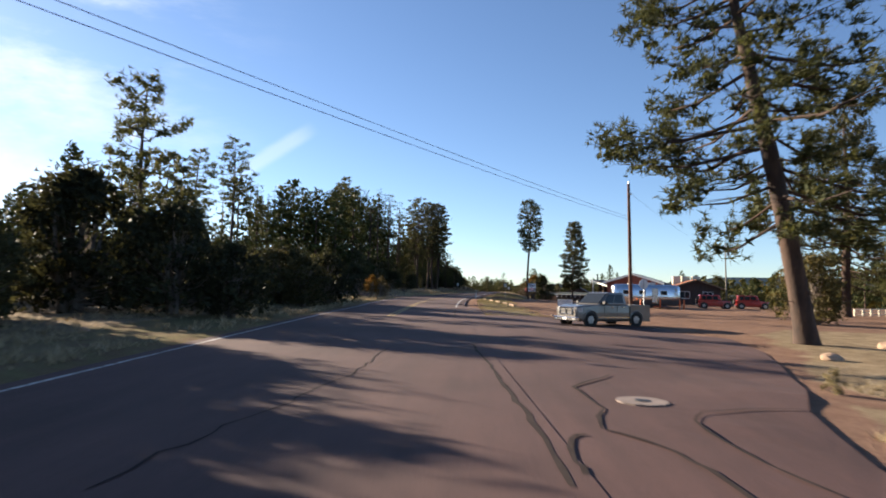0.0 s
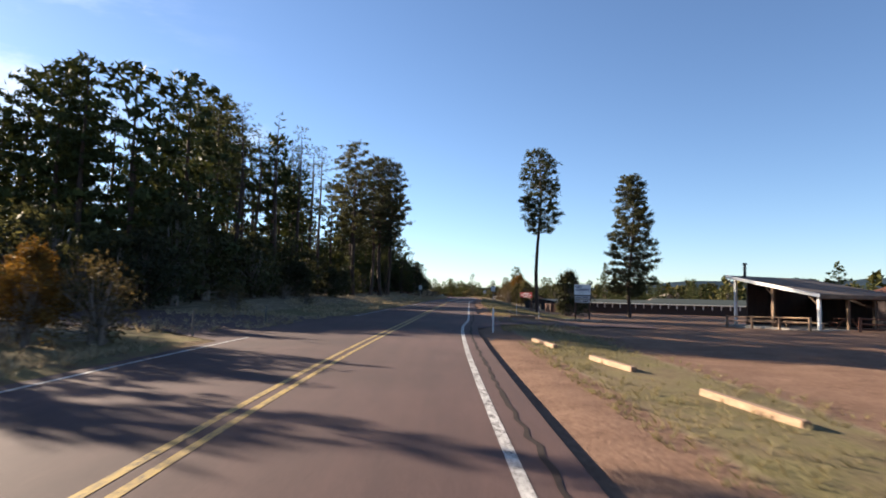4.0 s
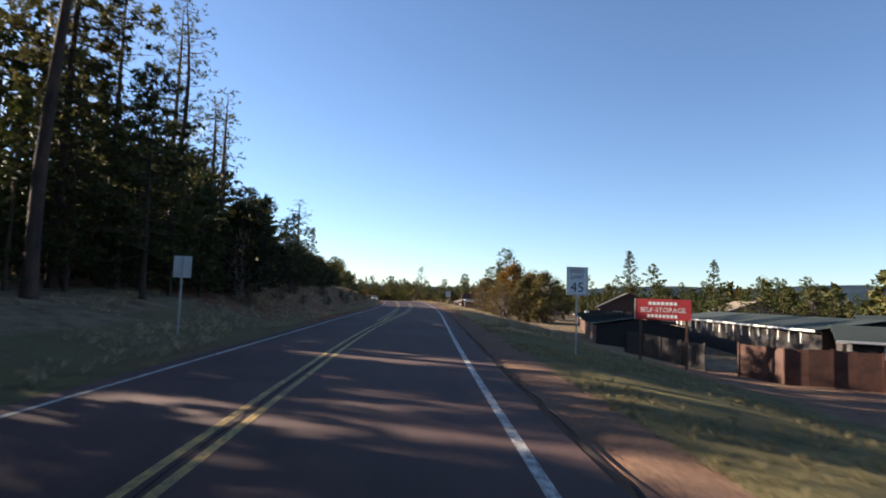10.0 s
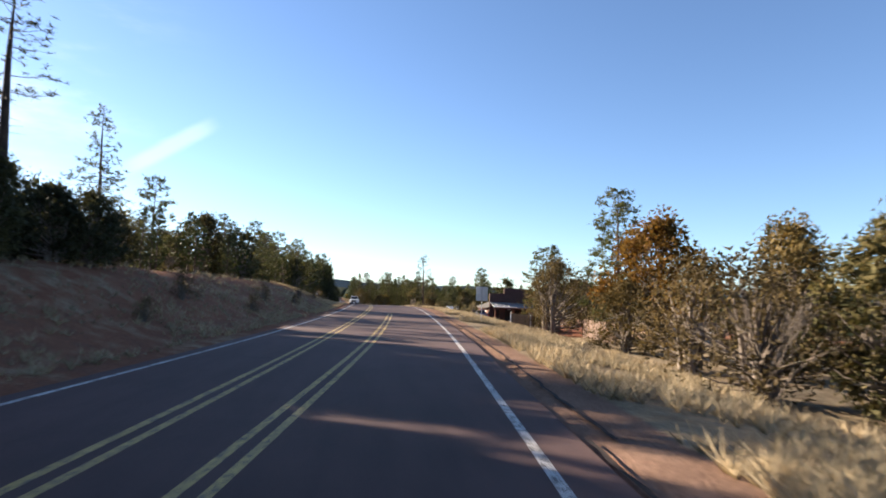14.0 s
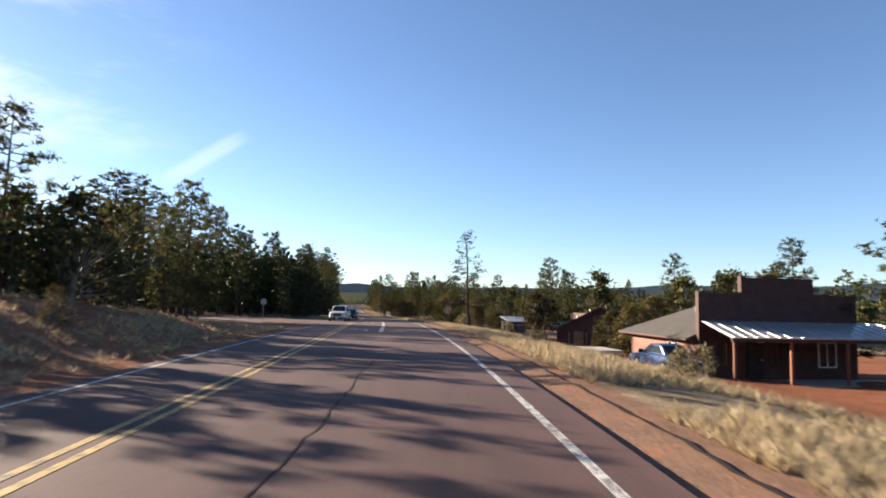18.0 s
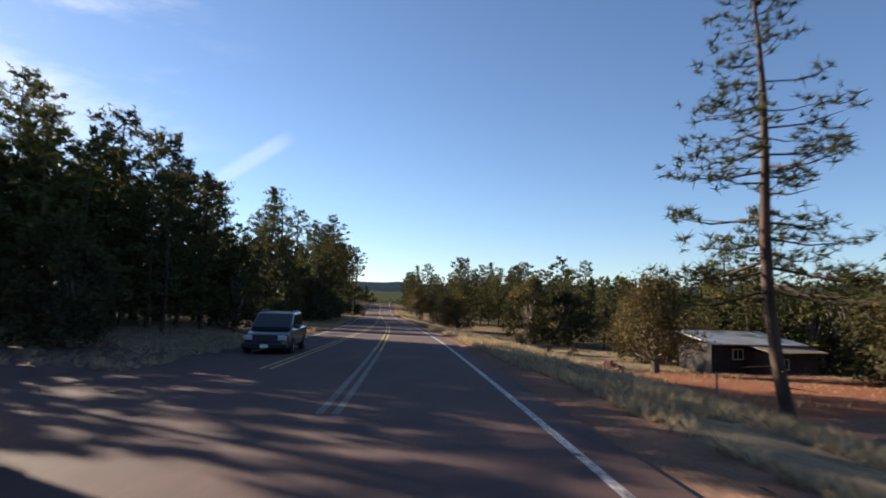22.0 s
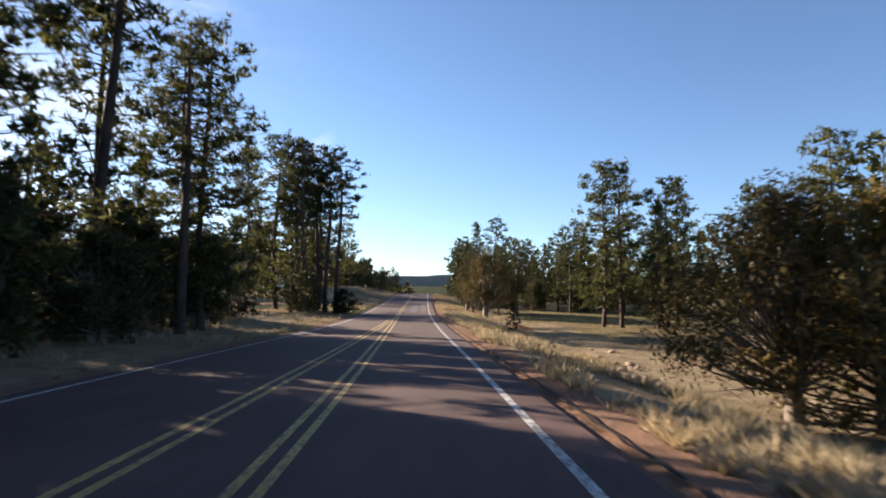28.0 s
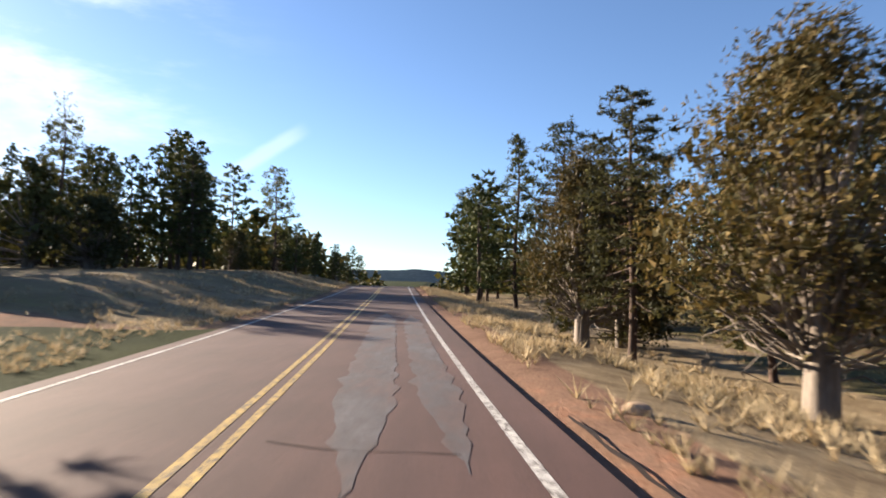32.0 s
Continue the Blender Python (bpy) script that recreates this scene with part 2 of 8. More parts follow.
M_JUNIPER_GOLD = leaf_mat("golden_juniper_sprays", [(0.072, 0.06, 0.028), (0.115, 0.088, 0.04), (0.16, 0.116, 0.052)], 0.22)
M_JUNIPER_OLD = leaf_mat("old_juniper_sprays", [(0.046, 0.044, 0.023), (0.07, 0.062, 0.032), (0.1, 0.08, 0.04), (0.135, 0.1, 0.05)], 0.18)
M_OAK = leaf_mat("autumn_oak_leaves", [(0.106, 0.0561, 0.0165), (0.185, 0.0924, 0.0231), (0.238, 0.139, 0.0396), (0.112, 0.0858, 0.033)], 0.35)
M_GREY_LEAF = leaf_mat("grey_brush_leaves", [(0.066, 0.0523, 0.033), (0.105, 0.0825, 0.0495), (0.138, 0.105, 0.0605)], 0.3)
M_GRASS = leaf_mat("dry_grass", [(0.24, 0.19, 0.125), (0.35, 0.285, 0.195), (0.46, 0.385, 0.275)], 0.25, 0.05, (1.05, 1.0, 0.88))
M_WEED = leaf_mat("grey_green_weed", [(0.125, 0.122, 0.07), (0.21, 0.185, 0.112), (0.31, 0.255, 0.16)], 0.25, 0.15, (1.2, 1.1, 0.8))
M_BARK = rough_mat("pine_bark", (0.026, 0.017, 0.013), (0.085, 0.049, 0.033), 2.2, 14, 0.95, 0.03, 0.25, stretch=(1, 1, 0.3))
M_BARK_GREY = rough_mat("grey_bark", (0.09, 0.07, 0.055), (0.2, 0.165, 0.135), 3, 16, 0.95, 0.02, 0.2, stretch=(1, 1, 0.25))

# ---- the lie of the land ----
# road axis: distance along, sideways place, height
AXIS = [(-120, 6.5, -0.8), (-40, 2.1, -0.3), (0, 0.0, 0.0), (40, -1.9, 0.39), (80, -2.0, 0.85), (120, -0.4, 1.14), (160, 2.4, 1.43), (200, 6.0, 1.74),
        (240, 9.3, 1.79), (280, 11.35, 2.06), (320, 12.1, 2.3), (360, 11.2, 1.89), (400, 8.95, 1.08), (440, 5.65, 0.3), (480, 1.4, -0.58),
        (520, -3.45, -0.94), (560, -8.2, -0.75), (600, -12.6, 0.3), (650, -17.8, 1.8), (720, -24.0, 1.2), (900, -36.0, -9.0), (1400, -60.0, -12.0), (6000, -200.0, -12.0)]
# offsets of the painted lines from the axis
RIGHT_LINE = [(-120, 0.85), (45, 0.85), (95, 0.95), (107, 1.5), (130, 1.7), (150, 1.62), (165, 1.35), (190, 1.13), (220, 1.37), (245, 1.65), (262, 1.85), (310, 2.1), (350, 2.1), (375, 2.25), (415, 2.15), (430, 1.95), (500, 1.75), (525, 1.42), (560, 1.3), (900, 1.3)]
CENTRE_LINE = [(-120, -2.9), (42, -2.95), (70, -3.05), (104, -2.1), (130, -1.9), (150, -2.0), (165, -2.4), (192, -2.85), (221, -2.25), (240, -1.95), (260, -1.65), (300, -1.55), (345, -1.55), (375, -1.5), (415, -1.6), (490, -1.7), (525, -1.95), (560, -2.35), (900, -2.4)]
FAR_YELLOW = [(192, -2.85), (221, -3.25), (240, -3.5), (262, -3.65), (310, -3.95), (345, -4.5), (365, -4.8), (415, -4.2), (430, -3.9), (487, -3.35), (525, -2.65), (545, -2.4)]
LEFT_LINE = [(-120, -7.0), (43, -7.05), (70, -7.45), (116, -6.2), (145, -5.75), (190, -5.75), (230, -6.2), (262, -6.1), (312, -6.6), (340, -7.05), (420, -6.8), (490, -7.5), (528, -6.1), (560, -6.2), (900, -6.1)]
# height of the land beside the road over the road's own, and how far out it is reached
RIGHT_LAND = [(-200, -0.2, 8), (100, -0.25, 8), (130, -0.8, 10), (165, -1.3, 11), (192, -1.9, 14), (235, -1.5, 12), (268, -1.0, 9), (300, -1.5, 13), (335, -1.85, 15), (372, -2.4, 16), (392, -1.1, 9), (412, -1.6, 12), (435, -2.9, 18), (470, -2.2, 12), (500, -1.55, 8), (565, -0.85, 7), (640, -1.0, 8), (900, 0.0, 10)]
LEFT_LAND = [(-200, 0.1, 8), (90, 0.2, 8), (140, 1.0, 12), (190, 1.2, 10), (215, 2.3, 8), (300, 2.6, 8), (330, 1.6, 8), (352, 0.1, 8), (388, 0.1, 8), (410, 0.7, 9), (470, 0.5, 9), (520, 0.6, 10), (548, 0.2, 8), (568, 0.4, 8), (590, 1.7, 12), (700, 1.8, 12), (900, 2.0, 12)]


def along(table, y, k=1):
    """A value of a table at y, with smooth (Catmull-Rom) passage through its rows."""
    n = len(table)
    i = 0
    while i < n - 2 and table[i + 1][0] <= y:
        i += 1
    p1, p2 = table[i], table[i + 1]
    p0, p3 = table[max(i - 1, 0)], table[min(i + 2, n - 1)]
    h = p2[0] - p1[0]
    t = min(max((y - p1[0]) / h, 0.0), 1.0)
    m1 = (p2[k] - p0[k]) / (p2[0] - p0[0]) * h if p2[0] != p0[0] else 0
    m2 = (p3[k] - p1[k]) / (p3[0] - p1[0]) * h if p3[0] != p1[0] else 0
    return (2 * t**3 - 3 * t * t + 1) * p1[k] + (t**3 - 2 * t * t + t) * m1 + (-2 * t**3 + 3 * t * t) * p2[k] + (t**3 - t * t) * m2


def ease(t):
    t = min(max(t, 0.0), 1.0)
    return t * t * (3 - 2 * t)


def road_edges(y):
    return along(LEFT_LINE, y) - 0.45, along(RIGHT_LINE, y) + 0.75


def land(x, y, bumps=True):
    """Height of the ground."""
    u, z = x - along(AXIS, y), along(AXIS, y, 2)
    lo, hi = road_edges(y)
    if lo - 0.3 < u < hi + 0.3:
        return z - 0.1
    d = u - hi if u > hi else lo - u
    table = RIGHT_LAND if u > hi else LEFT_LAND
    dz, w = along(table, y, 1), along(table, y, 2)
    z = z - 0.03 + dz * ease((d - 1.0) / w)
    if d > 60:
        z -= min((d - 60) * 0.012, 7)
    if bumps:
        k = ease((d - 0.6) / 6)
        z += k * (0.16 * noise.noise((x * 0.25, y * 0.25, 3.1)) + 0.3 * noise.noise((x * 0.06, y * 0.06, 7.7)) * ease((d - 14) / 20))
    far = math.hypot(u, max(y - 600, 0, -y)) - 500
    if far > 0:
        z += 52 * ease(far / 1500) * (0.85 + 0.35 * (noise.noise((x * 0.0009, y * 0.0009, 0)) if bumps else 0))
    return z


def mesh_of(name, verts, faces, material, smooth=False):
    me = bpy.data.meshes.new(name)
    me.from_pydata(verts, [], faces)
    me.materials.append(material)
    if smooth:
        me.polygons.foreach_set("use_smooth", [True] * len(me.polygons))
    me.update()
    return me


def strip(name, ys, left, right, z_of, material, thick=0.0):
    """A ribbon along y between two offset functions; with a skirt when thick."""
    verts, faces = [], []
    for y in ys:
        ax = along(AXIS, y)
        xl, xr = ax + left(y), ax + right(y)
        n = 4 if thick else 2
        row = [(xl, y, z_of(xl, y)), (xr, y, z_of(xr, y))]
        if thick:
            row = [(xl - 0.06, y, row[0][2] - thick), *row, (xr + 0.06, y, row[1][2] - thick)]
        verts += row
    for i in range(len(ys) - 1):
        for j in range(n - 1):
            a = i * n + j
            faces.append((a, a + 1, a + n + 1, a + n))
    return mesh_of(name, verts, faces, material)


def road_z(x, y):
    return along(AXIS, y, 2)


def frange(a, b, step):
    n = max(2, int(round((b - a) / step)) + 1)
    return [a + (b - a) * i / (n - 1) for i in range(n)]


# ---- ground and road ----
def cover(x, y):
    """How much dry grass, red dirt and green turf the ground bears."""
    u = x - along(AXIS, y)
    lo, hi = road_edges(y)
    grass, red, green = 0.55, 0.1, 0.1
    if u > hi:
        d = u - hi
        if y < 20:
            grass, red = (0.05, 0.1) if d < 1.6 + 0.42 * max(y, 0) else (0.75, 0.1)
        elif y < 128:  # the parking lot, with a turf island beside the road
            grass, red, green = (0.62 if y < 36 and 1.6 + 0.42 * y < d < 26 else 0.0), 0.15, 0.0
            if 38 < y < 105 and 1.8 < d < 5.2:
                grass, green = 0.6, 0.42
            if d > 70:
                grass = 0.6
        elif y < 200:
            grass, red, green = 0.3, 0.25, 0.62 if d < 12 else 0.1
            if d < 1.4:
                grass, green = 0.0, 0.0
        elif y < 285:
            grass, red = (0.8 if d > 1.4 else 0.05), 0.2
        elif y < 395:
            grass, red = (0.8 if 1.4 < d < 8 else 0.05), (0.85 if d > 7 else 0.3)
            if y > 372 and d > 7:
                red = 0.3
            if d > 45:
                grass = 0.7
        elif y < 470:
            grass, red, green = (0.62 if d > 1.3 else 0.15), (0.55 if d > 5 else 0.3), 0.2
            if y < 428 and 7 < d < 26:
                grass, red, green = 0.05, 0.8, 0.0
        elif 542.5 < y < 550 and 5.0 < d < 9.5:  # bare soil round the ditch stones
            grass, red, green = 0.12, 0.8, 0.0
        elif 556 < y < 576 and 11 < d < 34:  # a meadow between the trees
            grass, red, green = 0.3, 0.0, 0.9
        else:
            grass, red, green = (0.35 if d > 12 else 0.75 if d > 1.6 else 0.1), 0.22 if d > 12 else 0.3, 0.45 if d > 12 else 0.15
    else:
        d = lo - u
        if y < 200:
            grass, red, green = (0.55 if d > 0.8 else 0.1), 0.15, 0.45 if d < 6 else 0.1
        elif y < 345:
            grass, red = 0.34, 0.5
        elif y < 400:
            grass, red = 0.1, 0.2
        else:
            grass, red, green = (0.6 if d > 0.8 else 0.1), 0.25, 0.35
            if 550 < y < 571 and d < 30:
                grass, green, red = 0.0, 0.0, 0.35
    return grass, red, green


def build_ground():
    offs = [-4200, -2600, -1700, -1200, -800, -500, -300, -200, -140, -100, -75, -60, -50, -42, -36, -31, -27, -24, -21.5, -19.5, -18, -16.5, -15, -13.5, -12.2, -11, -10, -9.2, -8.6]
    offs += [-8.0, -7.4, -6.9, -6.5, -6.0, -4, -2, 0, 1.2, 1.8, 2.3, 2.7, 3.1, 3.6, 4.2, 5, 5.8, 6.6, 7.6, 8.6, 9.8, 11, 12.4, 14, 16, 18, 20, 22.5, 25, 28, 32, 36, 41, 47, 55, 65, 80, 100, 130, 170, 230, 320, 480, 720, 1100, 1700, 2600, 4200]
    ys = frange(-400, -60, 40) + frange(-57, 660, 2.5) + frange(670, 900, 12) + [950, 1020, 1120, 1260, 1450, 1700, 2000, 2400, 2900, 3500, 4200]
    verts, cols, faces = [], [], []
    for y in ys:
        ax = along(AXIS, y)
        for u in offs:
            x = ax + u
            verts.append((x, y, land(x, y)))
            g, r, t = cover(x, y)
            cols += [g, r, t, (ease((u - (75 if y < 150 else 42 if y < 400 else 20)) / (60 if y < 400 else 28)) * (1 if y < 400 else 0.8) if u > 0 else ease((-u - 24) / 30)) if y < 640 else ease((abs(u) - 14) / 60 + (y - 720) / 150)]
    n = len(offs)
    for i in range(len(ys) - 1):
        for j in range(n - 1):
            a = i * n + j
            faces.append((a, a + 1, a + n + 1, a + n))
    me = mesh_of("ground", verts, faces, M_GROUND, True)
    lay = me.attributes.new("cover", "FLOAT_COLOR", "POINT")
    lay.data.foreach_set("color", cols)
    tagged(new("ground", me), "reddish dirt and dry grass rolling land beside the road", "ground", kind="structure")


build_ground()
ROWS_Y = frange(-120, 700, 2.0) + frange(720, 900, 20)
road = tagged(new("road", strip("road", ROWS_Y, lambda y: road_edges(y)[0], lambda y: road_edges(y)[1], road_z, M_ASPHALT, 0.22)), "reddish grey asphalt road with worn edges and cracks", "road", kind="structure")


def marking(name, y0, y1, table, side, width, material, label):
    z = lambda x, y: road_z(x, y) + 0.005
    ob = new(name, strip(name, frange(y0, y1, 2.0), lambda y: along(table, y) + side - width / 2, lambda y: along(table, y) + side + width / 2, z, material))
    return tagged(ob, label, "road marking", kind="structure")


marking("road_marking", 53, 700, RIGHT_LINE, 0.0, 0.15, M_WHITE_LINE, "worn white edge line on the asphalt")
marking("road_marking", -60, 88, LEFT_LINE, 0.0, 0.12, M_WHITE_LINE, "thin white edge line on the asphalt")
marking("road_marking", 108, 361, LEFT_LINE, 0.0, 0.12, M_WHITE_LINE, "thin white edge line on the asphalt")
marking("road_marking", 399, 700, LEFT_LINE, 0.0, 0.12, M_WHITE_LINE, "thin white edge line on the asphalt")
for side_ in (-0.15, 0.15):
    marking("road_marking", 36, 288, CENTRE_LINE, side_, 0.13, M_YELLOW_LINE, "faded yellow double centre line stripe")
    marking("road_marking", 402, 700, CENTRE_LINE, side_, 0.13, M_YELLOW_LINE, "faded yellow double centre line stripe")
    marking("road_marking", 384, 401.9, CENTRE_LINE, side_, 0.15, M_GHOST_LINE, "worn off grey traces of a double line")
    marking("road_marking", 204, 368, FAR_YELLOW, side_, 0.13, M_YELLOW_LINE, "yellow double line along the turning lane")
    marking("road_marking", 392, 540, FAR_YELLOW, side_, 0.13, M_YELLOW_LINE, "yellow double line along the tapering median")
marking("road_marking", 341, 376, CENTRE_LINE, 0.0, 0.28, M_WHITE_LINE, "broad white line beside the turning lane")


# ---- plants ----
def tube(verts, faces, pts, radii, sides):
    """Adds a tapered tube along points."""
    base = len(verts)
    prev = None
    for i, (p, r) in enumerate(zip(pts, radii)):
        p = Vector(p)
        d = (Vector(pts[min(i + 1, len(pts) - 1)]) - Vector(pts[max(i - 1, 0)])).normalized()
        if prev is None:
            prev = d.orthogonal().normalized()
        a = (prev - d * prev.dot(d)).normalized()
        b = d.cross(a)
        prev = a
        for k in range(sides):
            t = 2 * math.pi * k / sides
            q = p + (a * math.cos(t) + b * math.sin(t)) * r
            verts.append((q.x, q.y, q.z))
    for i in range(len(pts) - 1):
        for k in range(sides):
            k2 = (k + 1) % sides
            faces.append((base + i * sides + k, base + i * sides + k2, base + (i + 1) * sides + k2, base + (i + 1) * sides + k))


def unit(rng):
    v = Vector((rng.gauss(0, 1), rng.gauss(0, 1), rng.gauss(0, 1)))
    return v.normalized()


def tuft(verts, faces, c, size, blades, rng, lift=0.3, wide=0.16):
    """A spray of narrow blades round a point."""
    for _ in range(blades):
        d = unit(rng)
        d.z = d.z * 0.8 + lift
        d.normalize()
        s = d.cross(unit(rng)).normalized() * size * wide
        e = c + d * size * rng.uniform(0.65, 1.15)
        o = c - d * size * 0.1
        b = len(verts)
        verts.extend(((o.x + s.x, o.y + s.y, o.z + s.z), (o.x - s.x, o.y - s.y, o.z - s.z), (e.x, e.y, e.z)))
        faces.append((b, b + 1, b + 2))


def clump(verts, faces, c, r, size, rng, count=8):
    """The close inner twigs of a bough: broad sprays set every way, that the outer ones stand out from."""
    for _ in range(count):
        o = unit(rng) * r * rng.random() ** 0.6
        o = c + Vector((o.x, o.y, o.z * 0.62))
        d, e = unit(rng) * size * rng.uniform(0.6, 1.1), unit(rng) * size * rng.uniform(0.4, 0.8)
        b = len(verts)
        verts.extend(((o.x + d.x, o.y + d.y, o.z + d.z), (o.x - d.x * 0.6 + e.x, o.y - d.y * 0.6 + e.y, o.z - d.z * 0.6 + e.z), (o.x - d.x * 0.6 - e.x, o.y - d.y * 0.6 - e.y, o.z - d.z * 0.6 - e.z)))
        faces.append((b, b + 1, b + 2))


def pine_meshes(seed, h, start, radius, shape, dens=1.0, needle=None, trunk_r=None, lean=0.0, sparse=0.0, fluff=0.42, tips=1.0, droop=0.0, low=False, core=True):
    """Trunk with limbs, and needle crown in brushy clumps, of a pine h metres high. start: where the crown begins; shape: 'cone', 'round' or 'column'; low: few large sprays, for trees far off."""
    rng = random.Random(seed)
    tv, tf, cv, cf = [], [], [], []
    r0 = trunk_r or h * 0.0102 + 0.03
    bend = [(rng.uniform(-1, 1), rng.uniform(-1, 1)) for _ in range(3)]

    def axis(s):
        k = h * 0.012
        return Vector((lean * h * s + k * (bend[0][0] * math.sin(3 * s) + bend[1][0] * math.sin(7 * s)), k * (bend[0][1] * math.sin(3.3 * s) + bend[1][1] * math.sin(6.1 * s)), h * s))

    ss = [0, 0.012, 0.04, 0.12, 0.25, 0.4, 0.55, 0.7, 0.82, 0.92, 0.985]
    rr = [1.5, 1.22, 1.06, 0.97, 0.9, 0.8, 0.67, 0.5, 0.34, 0.18, 0.05]
    if low:
        ss, rr = ss[0::3] + [0.985], rr[0::3] + [0.05]
    tube(tv, tf, [axis(s) - Vector((0, 0, 0.3 if s == 0 else 0)) for s in ss], [r0 * r for r in rr], 5 if low else 9)
    n = int((1 - start) * h * (3.0 if low else 4.2) * dens)
    for i in range(n):
        f = (i + rng.random()) / n
        s = start + (0.985 - start) * f
        if shape == "cone":
            reach = radius * (1.0 - f) ** 0.8 + 0.25
        elif shape == "full":
            reach = radius * (math.sin(math.pi * min(0.32 + 0.66 * f, 1.0)) ** 0.6) + 0.15
        elif shape == "round":
            reach = radius * (math.sin(math.pi * min(0.12 + 0.86 * f, 1.0)) ** 0.6) + 0.15
        else:
            reach = radius * (1 - f * f * 0.75) * (0.6 + 0.4 * min(f * 5, 1)) + 0.1
        reach *= rng.uniform(0.5, 1.18)
        if rng.random() < sparse:
            continue
        ang = i * 2.399 + rng.uniform(-0.5, 0.5)
        rise = 0.35 * f - 0.18 + rng.uniform(-0.14, 0.14) - droop * (1 - f)
        o = axis(s)
        out = Vector((math.cos(ang), math.sin(ang), 0))
        p1 = o + out * reach * 0.5 + Vector((0, 0, rise * reach * 0.5 - 0.03 * reach))
        p2 = o + out * reach + Vector((0, 0, rise * reach + 0.10 * reach))
        if not low:
            tube(tv, tf, [o, p1, p2], [0.014 * reach + 0.02, 0.01 * reach + 0.012, 0.008], 3)
        if core:  # shaded foliage close to the trunk
            tuft(cv, cf, o.lerp(p1, rng.uniform(0.5, 1.2)) + Vector((0, 0, rng.uniform(-0.1, 0.3))), 0.8 if low else 0.6, 3 if low else 5, rng, 0.2, 0.22 if low else 0.16)
        side_way = out.cross(Vector((0, 0, 1)))
        # two to four brushy clumps on each limb, each a loose ball of sprays
        for c in range(max(1, int(reach * 0.95 + rng.random()))):
            g = 1.0 - rng.uniform(0.0, 0.62) if c else rng.uniform(0.88, 1.0)
            q0 = (p1.lerp(p2, (g - 0.5) * 2) if g > 0.5 else o.lerp(p1, g * 2)) + side_way * rng.uniform(-0.42, 0.42) * reach * (1.1 - abs(g - 0.6))
            if not low and c:
                tube(tv, tf, [o.lerp(p1, 0.6), q0], [0.02, 0.006], 3)
            if core:
                clump(cv, cf, q0 + Vector((0, 0, 0.1)), 0.55 if low else 0.42, 0.41 if low else 0.2, rng, 9 if low else 20)
            for _ in range(int((1 if low else 5) * tips + rng.random())):
                q = q0 + Vector((rng.gauss(0, 0.3), rng.gauss(0, 0.3), rng.uniform(-0.3, 1.0) * fluff))
                if low:
                    tuft(cv, cf, q, rng.uniform(0.45, 0.7), 3, rng, 0.3, 0.15)
                else:
                    tuft(cv, cf, q, rng.uniform(0.25, 0.42), 11, rng, 0.3, 0.08)
    for _ in range(0 if low else int(6 + h * 0.3)):  # bare dead stubs under the crown
        s = rng.uniform(0.25 * start, start)
        a = rng.uniform(0, 6.28)
        o = axis(s)
        ln = rng.uniform(0.3, 1.1)
        tube(tv, tf, [o, o + Vector((math.cos(a) * ln, math.sin(a) * ln, rng.uniform(-0.2, 0.15)))], [0.025, 0.006], 3)
    return mesh_of("trunk", tv, tf, M_BARK, True), mesh_of("crown", cv, cf, needle or M_NEEDLE)


